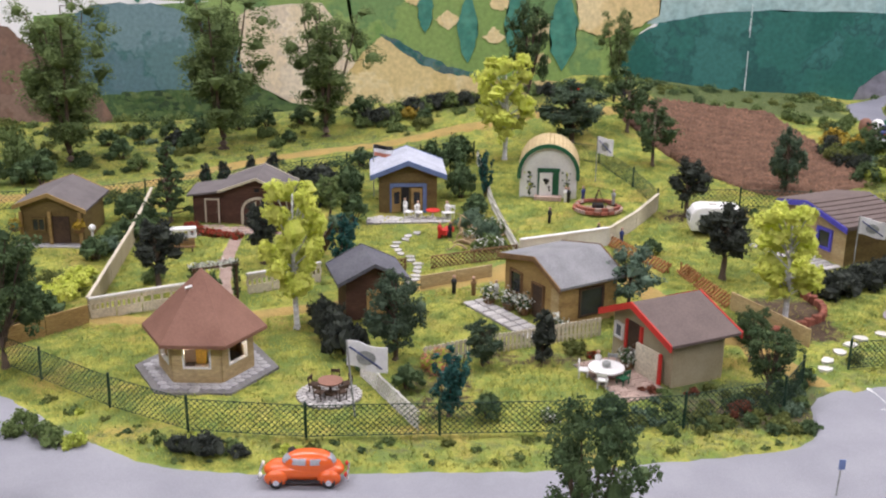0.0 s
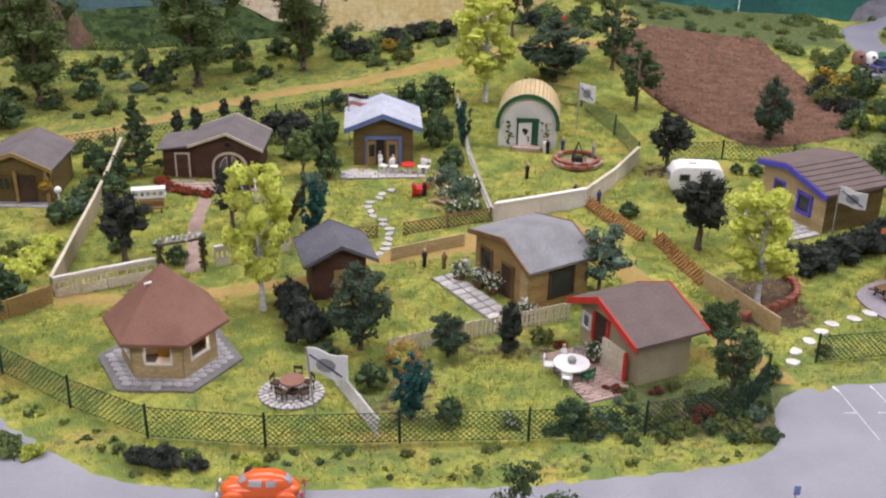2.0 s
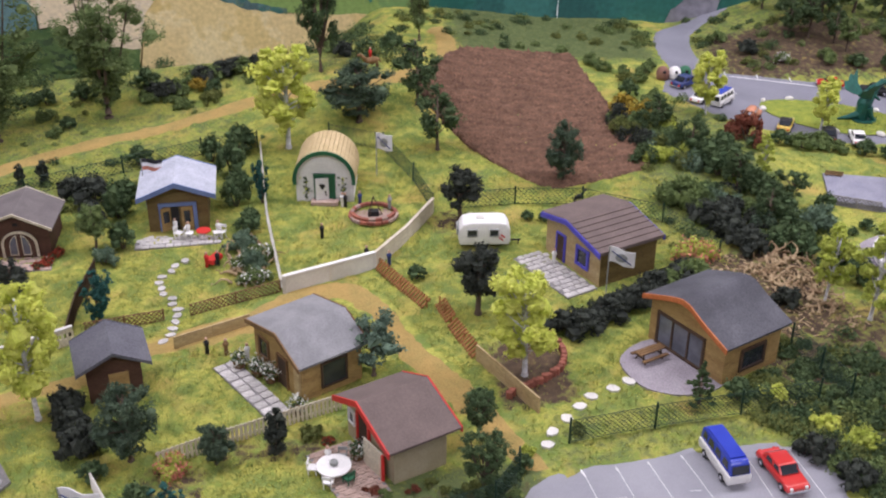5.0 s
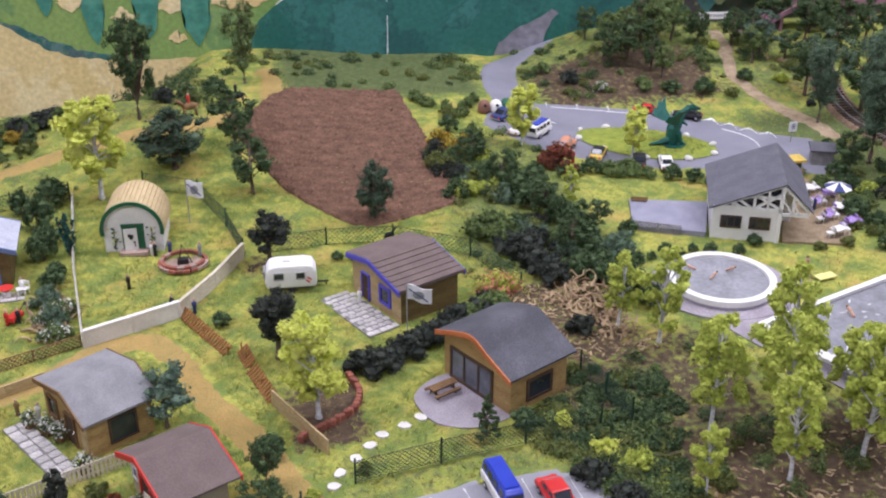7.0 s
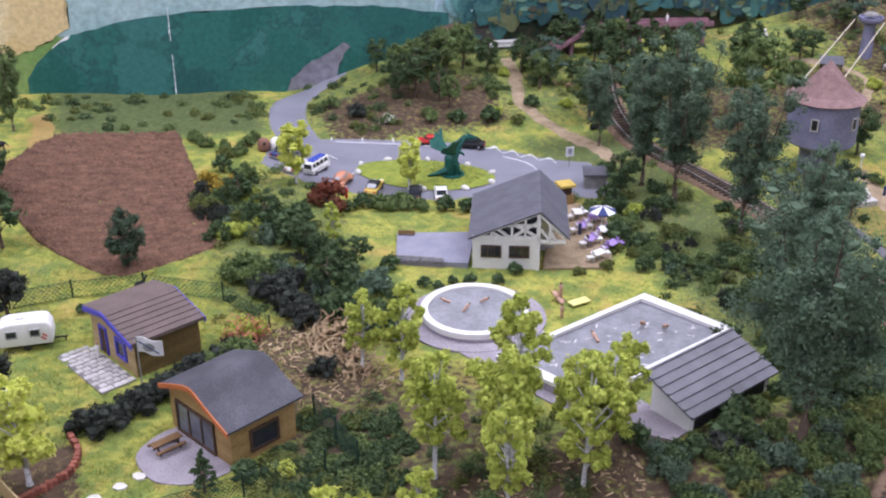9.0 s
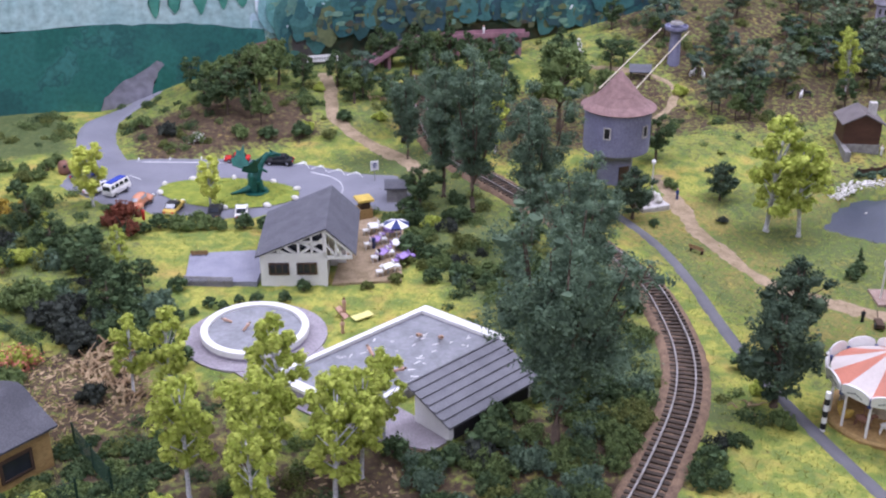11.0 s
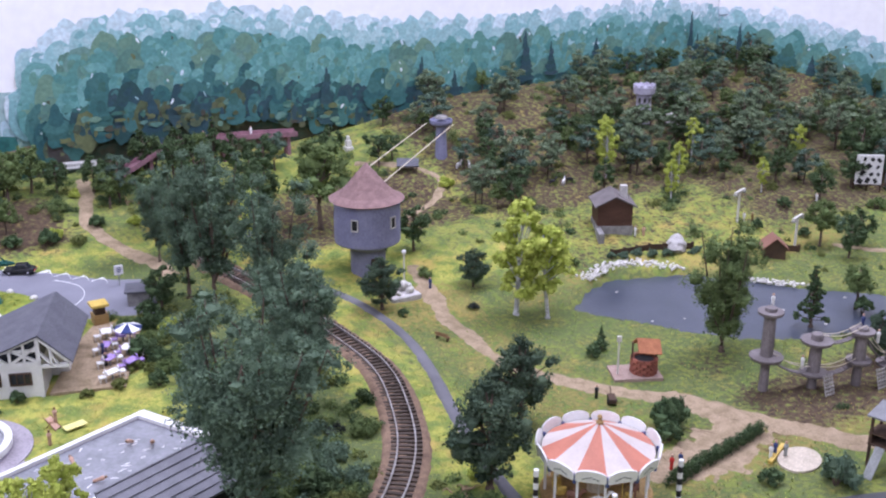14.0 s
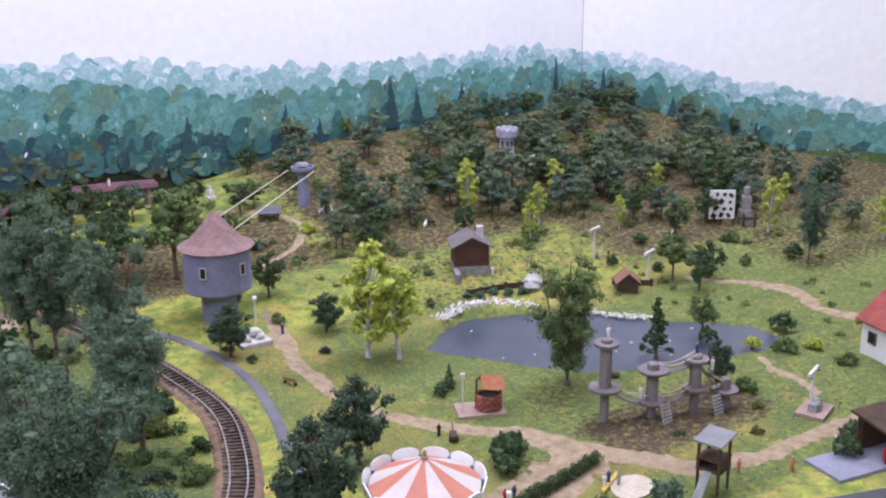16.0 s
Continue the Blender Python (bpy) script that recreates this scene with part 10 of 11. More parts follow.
for i, j, d0, d1 in ((0, 1, 4.0, 1.9), (1, 2, 1.9, 3.0), (1, 2, 5.7, 6.5), (2, 3, 6.5, 2.2)):
    a, b = PO[i], PO[j]
    q = np.linspace(0, 1, 14)
    for k in range(13):
        pa = [np.array((a[0] + (b[0] - a[0]) * t, a[1] + (b[1] - a[1]) * t, gz(a[0], a[1]) + d0 + (d1 - d0) * t - .7 * math.sin(math.pi * t))) for t in (q[k], q[k + 1])]
        bm = bmesh.new()
        c = (pa[0] + pa[1]) / 2
        box(bm, *c, np.linalg.norm(pa[1] - pa[0]) * .85, .8, .1, rz=math.degrees(math.atan2(b[1] - a[1], b[0] - a[0])), ry=-math.degrees(math.atan2(pa[1][2] - pa[0][2], np.linalg.norm((pa[1] - pa[0])[:2]))))
        part("bridge_plank", bm, M_GREYWOOD, rc)
    for s in (-.4, .4):
        bm = bmesh.new()
        pr = [(a[0] + (b[0] - a[0]) * t, a[1] + (b[1] - a[1]) * t + s, gz(a[0], a[1]) + d0 + (d1 - d0) * t - .7 * math.sin(math.pi * t) + .9) for t in np.linspace(0, 1, 8)]
        for u, v in zip(pr, pr[1:]):
            rod(bm, u, v, .05, n=4)
        part("rope", bm, M_CREAM, rc)
for x, y, rz in ((153.8, 66.0, 5), (160.2, 64.2, -20)):
    z = gz(x, y)
    for u in np.linspace(-.6, .6, 4):
        bm = bmesh.new()
        rod(bm, (x + u, y - .7, z - .2), (x + u, y, z + 2.3), .07, n=5)
        part("net_cord", bm, M_STONE, rc)
    for k in range(6):
        bm = bmesh.new()
        box(bm, x, y - .7 + .7 * (k + .5) / 6, z + 2.3 * (k + .5) / 6, 1.5, .1, .14)
        part("net_rung", bm, M_STONE, rc)

# ---- play tower ----
pt = thing("play_tower", 146.6, 52.6, "dark timber play tower with grey roof and slide", "play tower", 15)
for u in (-1.1, 1.1):
    for v in (-1.1, 1.1):
        bm = bmesh.new()
        rod(bm, (u, v, -.3), (u, v, 5.6), .16, n=7)
        part("post", bm, M_TIMBER_DARK, pt)
for z in (2.4, 3.6):
    bm = bmesh.new()
    slab(bm, -1.3, 1.3, -1.3, 1.3, z, z + (.2 if z < 3 else .16))
    part("floor" if z < 3 else "rail", bm, M_TIMBER_DARK, pt)
for s in (-1, 1):
    bm = bmesh.new()
    box(bm, 0, s * 1.2, 3.05, 2.5, .1, 1.0)
    part("side_board", bm, M_TIMBER_DARK, pt)
bm = bmesh.new()
box(bm, 0, 0, 5.75, 3.4, 3.0, .18, ry=-6)
part("roof", bm, M_FELT, pt)
bm = bmesh.new()
box(bm, -2.4, 0, 1.3, 3.4, .9, .12, ry=-46)
part("slide", bm, M_GREY_INK, pt)
sp = thing("sand_pit", 140.4, 57.4, "pale sand pit edged with yellow boards", "sand pit", 20)
bm = bmesh.new()
prism(bm, [(2.6 * math.cos(a), 2.0 * math.sin(a)) for a in np.linspace(0, 6.28, 18, endpoint=False)], -.3, .2)
part("sand", bm, mat("pale_sand", (.55, .48, .38), (.46, .40, .31), rough=1, bump=.8), sp)
bm = bmesh.new()
box(bm, -.6, 2.1, .3, 4.2, .4, .3, rz=6)
part("edge_board", bm, M_YELLOW, sp)
KEEP_OUT.append([(140.4 + 2.6 * math.cos(a), 57.4 + 2.0 * math.sin(a)) for a in np.linspace(0, 6.2, 16)])

# ---- pond house, rail and small huts ----
ph = cabin("pond_house", "dark brown hut on a stone base by the pond", 161.0, 115.8, -28, 5.2, 4.6, 4.2, 2.6, 5.8, 4.2, .55, M_DARKWOOD, M_FELT_TAUPE, None, cat="hut")
bm = bmesh.new()
slab(bm, -.12, 5.32, -.12, 4.75, -.8, 1.1)
part("stone_base", bm, M_STONE_DARK, ph)
bm = bmesh.new()
slab(bm, 3.6, 4.6, 1.6, 2.6, 4.6, 6.8)
part("chimney", bm, M_STONE, ph)
bm = bmesh.new()
slab(bm, -.3, .5, -3.4, -.1, -.8, 1.0)
part("stone_wall", bm, M_STONE_DARK, ph)
window(ph, face_pose("right", 5.2, 4.6), 2.3, 2.9, 1.0, 1.0, M_WHITE, M_GLASS, t=.12)
board_wall("pond_rail", "dark wooden rail along the pond bank", [(158.5, 109.2), (165, 108.6), (171.5, 106.6)], .9, 2.2, M_TIMBER_DARK, None, t=.14, post=M_TIMBER_DARK, ph=.2)
board_wall("pond_rail", "dark wooden rail along the pond bank", [(181, 102.5), (186, 99.5)], .9, 2.2, M_TIMBER_DARK, None, t=.14, post=M_TIMBER_DARK, ph=.2)
oh = cabin("duck_house", "small hut with a faded orange-brown roof", 179.4, 99.9, -35, 3.0, 2.6, 1.6, 1.5, 3.2, 1.6, .4, M_TIMBER_DARK, M_TERRA, None, cat="hut")
for x, y, h in ((184.5, 110.7, 5.0), (186.5, 100.7, 4.8), (170.0, 58.6, 4.6)):
    l = thing("chairlift_mast", x, y, "white T-shaped mast of a small chairlift", "mast", 20)
    bm = bmesh.new()
    rod(bm, (0, 0, -.4), (0, 0, h), .22, .16, 8)
    part("mast", bm, M_WHITE_DULL, l)
    bm = bmesh.new()
    box(bm, 0, 0, h, 3.2, .34, .4)
    part("cross_arm", bm, M_WHITE_DULL, l)
    for s in (-1, 1):
        bm = bmesh.new()
        rod(bm, (s * 1.4, -.3, h - .3), (s * 1.4, .3, h - .3), .2, n=8)
        part("pulley", bm, M_GREY_INK, l)
pl_ = thing("ride_platform", 169.4, 57.6, "low stone platform with a small ride car", "platform", 20)
bm = bmesh.new()
slab(bm, -2.2, 2.2, -1.6, 1.6, -.4, .45)
part("plinth", bm, M_PINK_PAVE, pl_)
bm = bmesh.new()
ball(bm, .5, 0, 1.0, 1.0, .6, .6, 10, 7)
box(bm, -.6, 0, .9, .9, 1.0, .9)
part("ride_car", bm, M_GREY_INK, pl_)
pb = thing("picture_board", 215.2, 111.6, "large white board with dark shapes on wooden legs", "board", -35)
bm = bmesh.new()
slab(bm, -2.2, 2.2, -.15, .15, 1.2, 6.3)
part("panel", bm, M_WHITE, pb)
for i in range(3):
    for j in range(4):
        bm = bmesh.new()
        box(bm, -1.4 + 1.3 * i + .35 * (j % 2) + rng.uniform(-.15, .15), -.19, 1.9 + 1.2 * j + rng.uniform(-.15, .15), rng.uniform(.4, .9), .05, rng.uniform(.5, 1.0), ry=rng.uniform(-60, 60))
        part("dark_shape", bm, M_BLACK, pb)
for u in (-2.2, 0, 2.2, 4, 6):
    bm = bmesh.new()
    rod(bm, (u, .2, -.5), (u, .2, 2.0), .16, n=6)
    part("leg", bm, M_TIMBER_DARK, pb)
bm = bmesh.new()
slab(bm, -2.6, 6.4, -.1, .1, 1.0, 1.4)
part("rail", bm, M_TIMBER_DARK, pb)
bm = bmesh.new()
for z0, z1, w in ((-.3, 2.4, 2.0), (2.4, 4.8, 1.5), (4.8, 6.4, .8)):
    slab(bm, 4.6 - w / 2, 4.6 + w / 2, 1.6 - w / 2, 1.6 + w / 2, z0, z1)
part("stone_stack", bm, M_STONE_DARK, pb)
# half-timbered red-roofed house at the edge of the park
rh = cabin("timber_house", "half-timbered house with a red tiled roof", 187.1, 57.7, -15, 10, 8, 4.6, 5.0, 9.0, 4.6, .7, M_WHITE, mat("brick_red_tiles", (.30, .075, .06), (.24, .055, .045), rough=.8, bump=.3), None, cat="house")
for u in np.linspace(.2, 9.8, 7):
    beam(rh, (u, 0), (u, 4.4), .3, material=M_TIMBER_DARK)
for z in (.3, 2.3, 4.3):
    beam(rh, (0, z), (10, z), .3, material=M_TIMBER_DARK)
left_f = face_pose("left", 10, 8)
for u in (2, 6):
    window(rh, left_f, u, 2.6, 1.4, 1.6, M_TIMBER_DARK, M_GLASS, t=.2)
st = thing("wooden_stage", 166.2, 46.8, "dark timber open booth on a grey deck", "booth", -10)
bm = bmesh.new()
slab(bm, -8.2, 3.5, -2.5, 2.5, -.4, .4)
part("deck", bm, M_DECK, st)
for u in (-1.5, 3.0):
    for v in (-2, 2):
        bm = bmesh.new()
        rod(bm, (u, v, .3), (u, v, 4.0), .2, n=7)
        part("post", bm, M_TIMBER_DARK, st)
bm = bmesh.new()
box(bm, .8, 0, 4.3, 6, 5.4, .3, rx=6)
part("roof", bm, M_TIMBER_DARK, st)
bm = bmesh.new()
slab(bm, -1.4, 2.9, 1.6, 1.9, .4, 4)
part("back_wall", bm, M_TIMBER_DARK, st)
bm = bmesh.new()
slab(bm, -1.2, 2.6, -1.6, -1.2, .4, 1.8)
part("counter", bm, M_RED, st)
KEEP_OUT += [[(157.6, 45.8), (169.2, 43.7), (170.2, 48.7), (158.4, 50.7)], [(187.1, 57.7), (196.7, 55.1), (198.8, 62.9), (189.1, 65.4)]]
# white pebbles on the pond's shores
pebbles = []
shore_a, shore_b = spline([(151, 104.9), (156, 106.6), (161, 105.6), (165.6, 102.4)], 60), spline([(170.6, 97.2), (173.6, 92.6), (177, 89.4)], 40)
for k in range(420):
    x, y = rng.choice(shore_a if k < 290 else shore_b)
    pebbles.append((x + rng.gauss(0, .5), y + rng.gauss(.3, .55)))
bm = bmesh.new()
for x, y in pebbles:
    s = rng.uniform(.15, .4)
    box(bm, x, y, gz(x, y) + .1, s, s * rng.uniform(.6, 1), s * .7, rz=rng.uniform(0, 90), rx=rng.uniform(-20, 20))
o = part("shore_pebbles", bm, M_WHITE_DULL)
tagged(o, "scatter of white pebbles along the pond shore", "pebbles", kind="stuff")
bm = bmesh.new()
for k in range(60):
    x, y = rng.uniform(146, 186), rng.uniform(76, 104)
    if inside([(166 + (a - 166) * .93, 89 + (b - 89) * .93) for a, b in POND], x, y) and k % 3 == 0:
        box(bm, x, y, -2.98, rng.uniform(.2, .5), rng.uniform(.15, .4), .08, rz=rng.uniform(0, 90))
o = part("water_lilies", bm, M_WHITE_DULL)
tagged(o, "tiny white blossoms floating on the pond", "water lilies", kind="stuff")

# ---- figurines: plain turned shapes ----
CLOTH = {"white": M_WHITE, "black": M_BLACK, "navy": M_NAVY, "red": M_RED, "grey": M_GREY_INK, "beige": M_SKIN, "orange": M_CANVAS_ORANGE, "brown": M_TIMBER}
PEG = {}
for key, m in CLOTH.items():
    bm = bmesh.new()
    lathe(bm, [(.18, 0), (.22, .1), (.20, .8), (.27, 1.15), (.29, 1.4), (.12, 1.55), (.09, 1.6)], 8)
    ball(bm, 0, 0, 1.76, .17, u=8, v=6, mi=1)
    ob = part("figurine", bm, [m, M_SKIN if key != "beige" else M_TIMBER], soft=True)
    tagged(ob, f"tiny {key} painted model figurine", "figurine")
    PEG[key] = ob


def figurine(key, x, y, dz=0.0, s=1.0, z=None):
    o = place(PEG[key], x, y, rng.uniform(0, 360), dz, s, z)
    return o


for key, x, y, dz in (("white", -3.2, 105.6, .15), ("white", -1.9, 104.9, .15), ("white", 1.0, 104.9, .15), ("black", 11.1, 103.9, 0), ("white", 13.2, 109.6, 0), ("black", 13.5, 109.5, 0), ("navy", 15.0, 109.5, .15), ("grey", 18.0, 108.6, .15), ("black", 15.3, 99.2, .2), ("navy", 17.4, 98.5, 0),
                      ("black", 1.6, 84.9, 0), ("brown", 3.2, 84.6, 0), ("white", 5.0, 83.6, .1), ("black", 1.3, 99.7, 0), ("red", .3, 99.5, 0), ("white", 33.0, 97.5, .1), ("grey", -30.0, 92.6, 0), ("brown", 8.8, 80, .1), ("white", 11.5, 69.9, 0), ("beige", 77.0, 91.5, 0), ("beige", 78.3, 94.9, .5),
                      ("white", 90.2, 106, .3), ("navy", 86.4, 108.5, .3), ("black", 85.9, 105.4, .3), ("navy", 129.4, 110.6, 0), ("red", 127.6, 61.6, .1), ("navy", 128.9, 61.8, .1), ("black", 131.0, 77.4, 0), ("white", 138.0, 58.9, .2), ("navy", 138.9, 59.2, .2), ("grey", 139.6, 58.5, .2),
                      ("orange", 151.5, 53.4, 0), ("red", 150.6, 54.6, 0), ("orange", 156.2, 50.4, 0), ("white", 163.8, 50.6, .4), ("grey", 169.4, 57.0, 0), ("white", 149.4, 70.8, 9.5), ("navy", 158.9, 66.3, 6.7), ("white", 152.4, 68.4, 2.4), ("white", 160.4, 65.2, 4.9),
                      ("white", 166, 113, 0), ("beige", 167.2, 112.5, 0), ("white", 185.8, 110.6, 0), ("brown", 187, 110, 0), ("white", 118, 164.6, 8.9 - gz(118, 164.6)), ("white", 126, 164.2, 8.8 - gz(126, 164.2)), ("black", 196, 104.4, 0), ("brown", 197.2, 104, 0), ("white", 203, 111.5, 0), ("red", 63, 125.2, .1)):
    figurine(key, x, y, dz, .85)
for x, y, s in ((67.0, 96.4, .6), (67.6, 94.2, .6), (69.9, 95.6, .6), (77.8, 84.7, .75), (83.5, 86.6, .75), (85.0, 85.6, .75), (78.6, 81.4, .75)):
    o = figurine("beige", x, y, z=1.55 if x > 72 else gz(68.8, 94.2) + .92, s=s)
    o.matrix_basis = o.matrix_basis @ Matrix.Rotation(radians(rng.uniform(55, 80)), 4, "X")


def animal(x, y, rz, material, label, s=1.0, dz=0.0):
    """A four-legged ornament reduced to a plain shape."""
    bm = bmesh.new()
    ball(bm, 0, 0, 1.45, 1.1, .42, .5, 10, 7)
    rod(bm, (.8, 0, 1.6), (1.4, 0, 2.35), .3, .2, 8)
    ball(bm, 1.6, 0, 2.35, .42, .2, .22, 8, 6)
    for u in (-.75, .75):
        for v in (-.22, .22):
            rod(bm, (u, v, 1.3), (u * 1.15, v, 0), .13, .08, 6)
    rod(bm, (-1.0, 0, 1.6), (-1.4, 0, .9), .1, .04, 6)
    o = tagged(part("animal_figurine", bm, material, soft=True), label, "figurine")
    o.matrix_world = at(x, y, rz, dz) @ Matrix.Scale(s, 4)


animal(17.4, 137.4, 200, M_TIMBER, "brown horse-shaped model ornament on the lane", .95)
animal(23.2, 141.6, 190, M_BLACK, "black horse-shaped model ornament on the lane", .95)
figurine("red", 17.3, 137.4, 1.5, .8)
figurine("black", 23.1, 141.6, 1.5, .8)
for x, y, a, m in ((154.5, 144.6, 20, M_WHITE), (156, 143.6, 70, M_WHITE), (165.8, 133.8, 0, M_BLACK), (167.6, 133.2, 40, M_WHITE), (169, 133.4, 160, M_BLACK), (37.6, 108.6, 30, M_BLACK)):
    animal(x, y, a, m, "small four-legged animal-shaped ornament", .55)
for ob in PEG.values():
    bpy.data.objects.remove(ob)
# wheelbarrow and mower beside the park path
for x, y, lab in ((131.8, 75.8, "black and brown handcart on the path"), (1.0, 100.1, "red garden mower on the lawn")):
    b = thing("handcart", x, y, lab, "cart", 60)
    bm = bmesh.new()
    slab(bm, -.9, .7, -.4, .4, .35, .8)
    part("tray", bm, M_TIMBER_DARK if x > 50 else M_RED, b)
    for v in (-.45, .45):
        bm = bmesh.new()
        rod(bm, (-.3, v - .06, .35), (-.3, v + .06, .35), .35, n=10)
        part("wheel", bm, M_BLACK, b)
    bm = bmesh.new()
    rod(bm, (.6, 0, .7), (1.5, 0, 1.3), .06, n=5)
    part("handle", bm, M_TIMBER_DARK, b)
# pale dead branches over the garden bed beside the blue hut
for x, y in ((4.0, 99.6), (4.8, 101.4), (4.2, 97.6)):
    roots(x, y, 13, 1.05, "bare pale twigs over a garden bed")
# flower tubs by the tan hut
for x, y, s in ((4.4, 82.6, .55), (5.9, 81.4, .55), (9.2, 75.9, .6), (7.0, 80.4, .45), (13.6, 70.2, .5)):
    p = thing("flower_tub", x, y, "wooden tub with white flowers", "flower tub", dz=.08)
    bm = bmesh.new()
    lathe(bm, [(.42, 0), (.55, .6), (.46, .6), (.4, .4), (.02, .4)], 10)
    part("tub", bm, M_TIMBER, p)
    V, Q = flakes([(0, 0, .9)], [.75], 150, .13)
    raw("leaves", V, Q, L_DARK, p)
    V, Q = flakes([(0, 0, 1.0)], [.85], 110, .12)
    raw("blossom", V, Q, L_WHITEFLOWER, p)
for x, y, z in ((-38.4, 95.8, 2.0), (-32.6, 95.9, 1.9)):
    p = thing("hanging_basket", x, y, "hanging basket with ochre flowers", "flower basket", dz=z - .9)
    bm = bmesh.new()
    lathe(bm, [(.1, .3), (.5, .5), (.55, .8), (.02, .75)], 10)
    rod(bm, (0, .2, .7), (0, .4, 2.0), .03, n=4)
    part("basket", bm, M_TIMBER, p)
    V, Q = flakes([(0, 0, 1.0)], [.62], 180, .13)
    raw("blossom", V, Q, L_AUTUMN, p)

# low scrub that nobody could count
def scrub(name, label, n, x0, x1, y0, y1, material, r=(.5, 1.1), per=210, size=.13):
    cs, rs = [], []
    while len(cs) < n:
        x, y = rng.uniform(x0, x1), rng.uniform(y0, y1)
        if any(inside(poly, x, y) for poly in KEEP_OUT):
            continue
        k = rng.uniform(*r)
        for _ in range(3):
            u, v = x + rng.uniform(-.7, .7) * k, y + rng.uniform(-.7, .7) * k
            cs.append((u, v, gz(u, v) + k * .3))
            rs.append(k * rng.uniform(.6, 1))
    V, Q = flakes(cs, rs, n * per // 3, size, squash=.75, flat=.4)
    tagged(raw(name, V, Q, material), label, "scrub", kind="stuff")


for mm, lab in ((L_DARK, "dark green scrub on the banks"), (L_MID, "mid-green scrub on the banks"), (L_OLIVE, "olive green scrub on the banks")):
    scrub("meadow_scrub", lab, 150, -100, 22, 138, 169, mm, (.6, 1.9), 260, .15)
    scrub("field_scrub", lab, 60, 22, 58, 153, 169, mm)
    scrub("hill_scrub", lab, 260, 138, 250, 116, 169, mm, (.5, 1.3), 190, .14)
    scrub("bank_scrub", lab, 110, 66, 122, 147, 169, mm)
    scrub("wood_scrub", lab, 52, 46, 72, 58, 84, mm, (.4, 1.15))
    scrub("wood_edge_scrub", lab, 45, 44, 54, 60, 72, mm, (.7, 1.3))
    scrub("hedge_scrub", lab, 50, 44, 60, 99, 135, mm)
    scrub("lane_scrub", lab, 40, -70, 0, 107, 120, mm, (.4, .9))
    scrub("verge_scrub", lab, 26, -34, 24, 56.5, 60, mm, (.18, .36), 90, .09)
    scrub("park_scrub", lab, 70, 150, 235, 58, 118, mm, (.3, .8), 120, .12)
    scrub("meadow_tufts", lab, 90, -90, 6, 118, 140, mm, (.3, .7), 120, .12)
    scrub("rail_scrub", lab, 130, 88, 108, 62, 128, mm, (.5, 1.2))


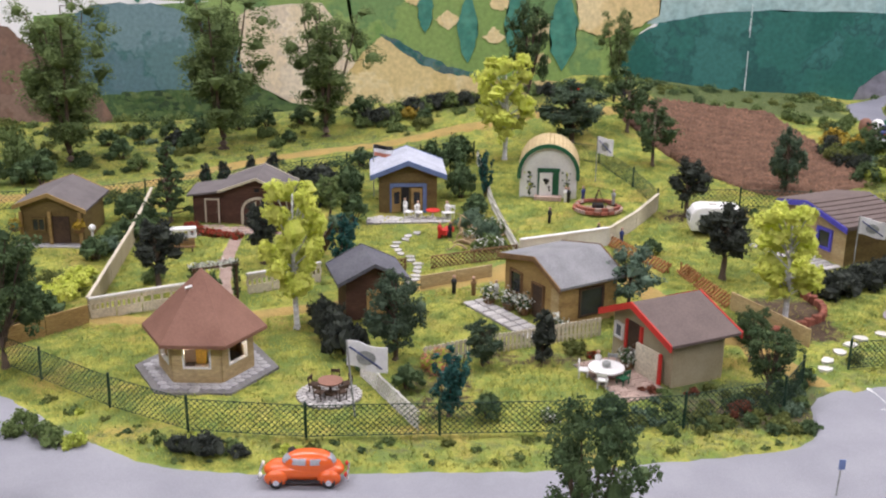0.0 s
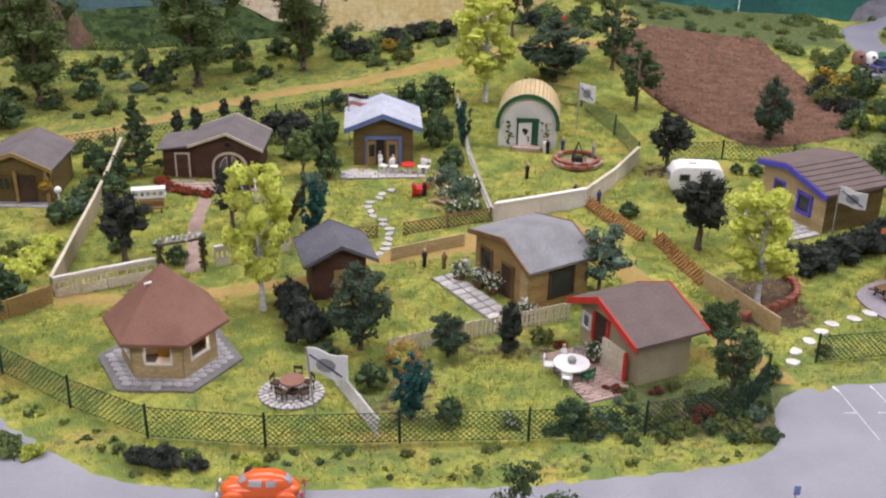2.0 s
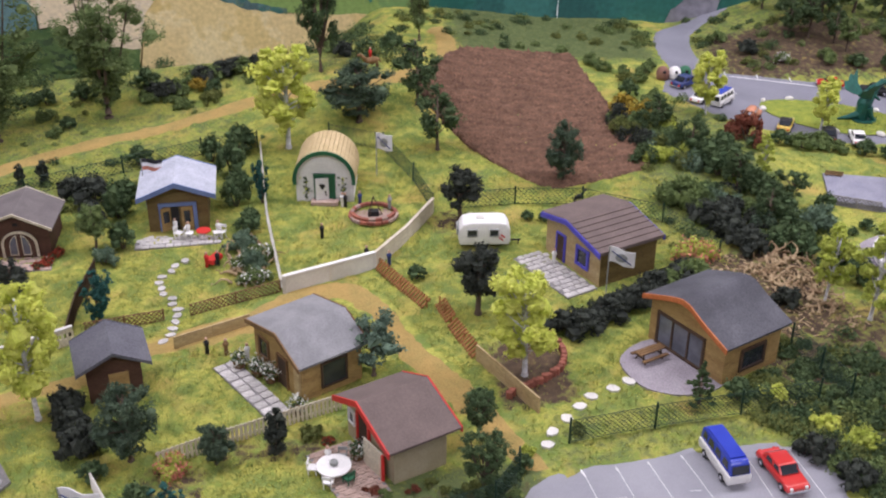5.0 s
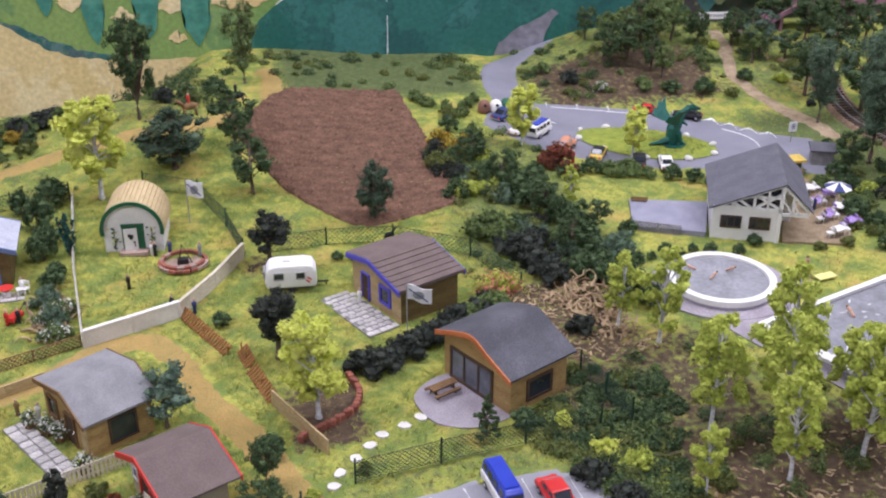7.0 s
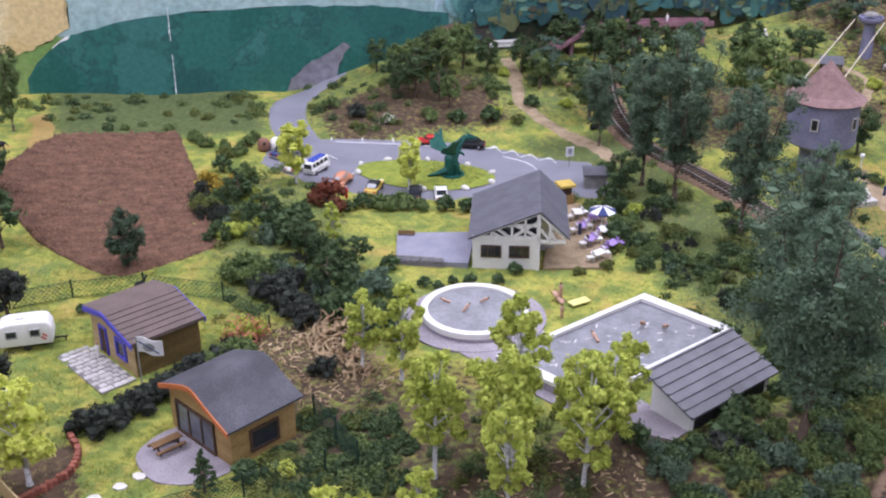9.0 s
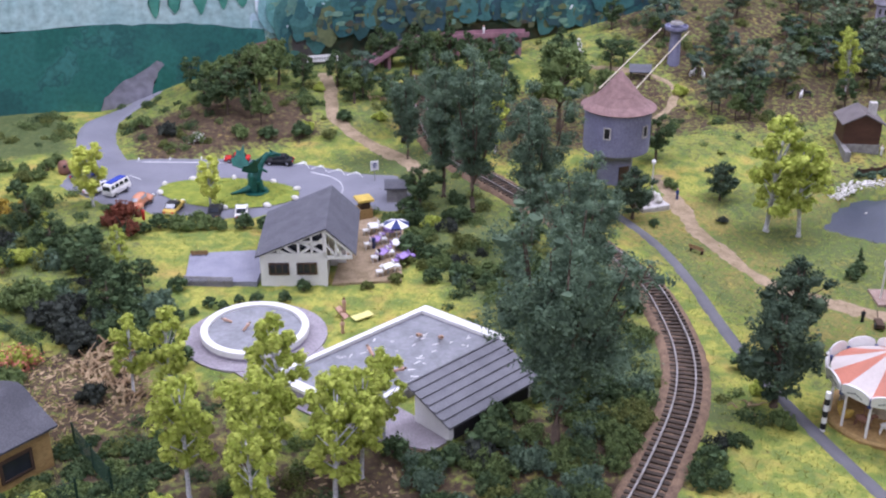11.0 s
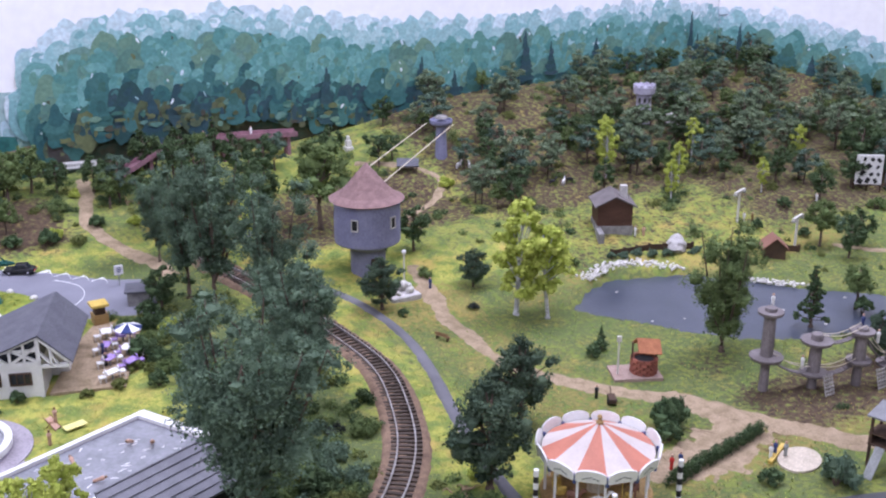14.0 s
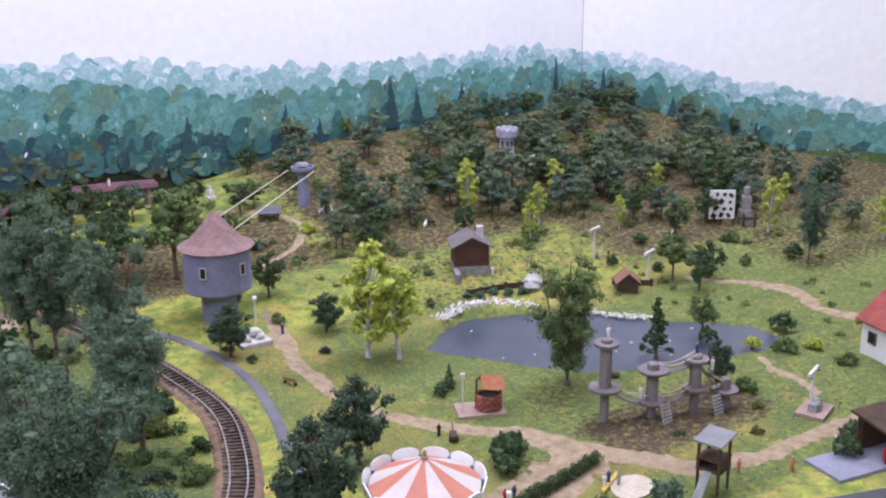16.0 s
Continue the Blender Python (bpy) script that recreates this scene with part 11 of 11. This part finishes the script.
# ---- grass fibres ----
def fibres(name, n, x0, x1, y0, y1, material, h, dens, label):
    x, y = nprng.uniform(x0, x1, n), nprng.uniform(y0, y1, n)
    soil, scrub, dry = cover_of(x, y)
    keep = nprng.uniform(size=n) < dens(soil, scrub, dry)
    for poly in KEEP_OUT:
        xs, ys = [p[0] for p in poly], [p[1] for p in poly]
        near = keep & (x > min(xs)) & (x < max(xs)) & (y > min(ys)) & (y < max(ys))
        k = np.where(near)[0]
        if len(k):
            keep[k[inside(poly, x[k], y[k])]] = False
    x, y = x[keep], y[keep]
    n = len(x)
    z = ground(x, y)
    a = nprng.uniform(0, 2 * math.pi, n)
    w = 0.06
    hh = h * nprng.uniform(.5, 1.3, n)
    lx, ly = nprng.normal(0, .45, n) * hh, nprng.normal(0, .45, n) * hh
    a = np.where(np.sin(a) * .2 + np.cos(a) < 0, a + math.pi, a)
    V = np.stack([np.stack([x - w * np.cos(a), y - w * np.sin(a), z - .05], 1), np.stack([x + w * np.cos(a), y + w * np.sin(a), z - .05], 1), np.stack([x + lx, y + ly, z + hh], 1)], 1).reshape(-1, 3)
    ob = raw(name, V, np.arange(3 * n).reshape(n, 3), material, soft=True)
    up = np.repeat(np.stack([lx, ly, np.full(n, h * 1.1)], 1) + nprng.normal(0, .05, (n, 3)), 3, axis=0)
    ob.data.normals_split_custom_set_from_vertices((up / np.linalg.norm(up, axis=1)[:, None]).tolist())
    return tagged(ob, label, "grass", kind="stuff")


fibres("lawn_grass", 260000, -45, 50, 54, 122, L_GRASS, .2, lambda a, b, c: 1 - np.maximum(a, b * .95), "short yellow-green grass fibres of the garden lawns")
fibres("meadow_grass", 150000, 44, 200, 50, 145, L_GRASS, .2, lambda a, b, c: .95 - np.maximum(a, b * .8), "short yellow-green grass fibres of the park meadows")
fibres("far_grass", 60000, -70, 24, 116, 142, L_GRASS, .22, lambda a, b, c: .8 - np.maximum(a, b * .6), "bright grass fibres of the meadow behind the lane")
fibres("bank_grass", 70000, -45, 215, 50, 168, L_GRASS_DARK, .24, lambda a, b, c: b - .1, "dark green grass fibres on banks and under trees")
fibres("dry_grass", 40000, -45, 215, 54, 150, L_DRY, .17, lambda a, b, c: .03 + c + a * .35, "dry straw-coloured fibres on bare patches")


# pale bark chips strewn on the bare soil round the roots
def chips(name, n, x0, x1, y0, y1, label):
    V, Q = [], []
    for k in range(n):
        x, y, a, l, w = rng.uniform(x0, x1), rng.uniform(y0, y1), rng.uniform(0, 6.28), rng.uniform(.12, .38), rng.uniform(.05, .12)
        z = gz(x, y) + .04
        ux, uy, tz = math.cos(a), math.sin(a), rng.uniform(0, .12)
        b = len(V)
        for s, t, e in ((-1, -1, 0), (1, -1, tz), (1, 1, tz), (-1, 1, 0), (-.7, 0, .07), (.7, 0, tz + .07)):
            V.append((x + ux * l * s - uy * w * t, y + uy * l * s + ux * w * t, z + e))
        Q += [(b, b + 1, b + 5), (b, b + 5, b + 4), (b + 2, b + 3, b + 4), (b + 2, b + 4, b + 5), (b + 1, b + 2, b + 5), (b + 3, b, b + 4), (b, b + 3, b + 2), (b, b + 2, b + 1)]
    tagged(raw(name, np.array(V), np.array(Q), M_ROOT), label, "bark chips", kind="stuff")


chips("bark_chips", 420, 46, 58.5, 83, 98, "pale bark chips strewn on bare brown soil")
chips("bark_chips", 260, 54, 74, 58, 70, "pale bark chips strewn under the birches")
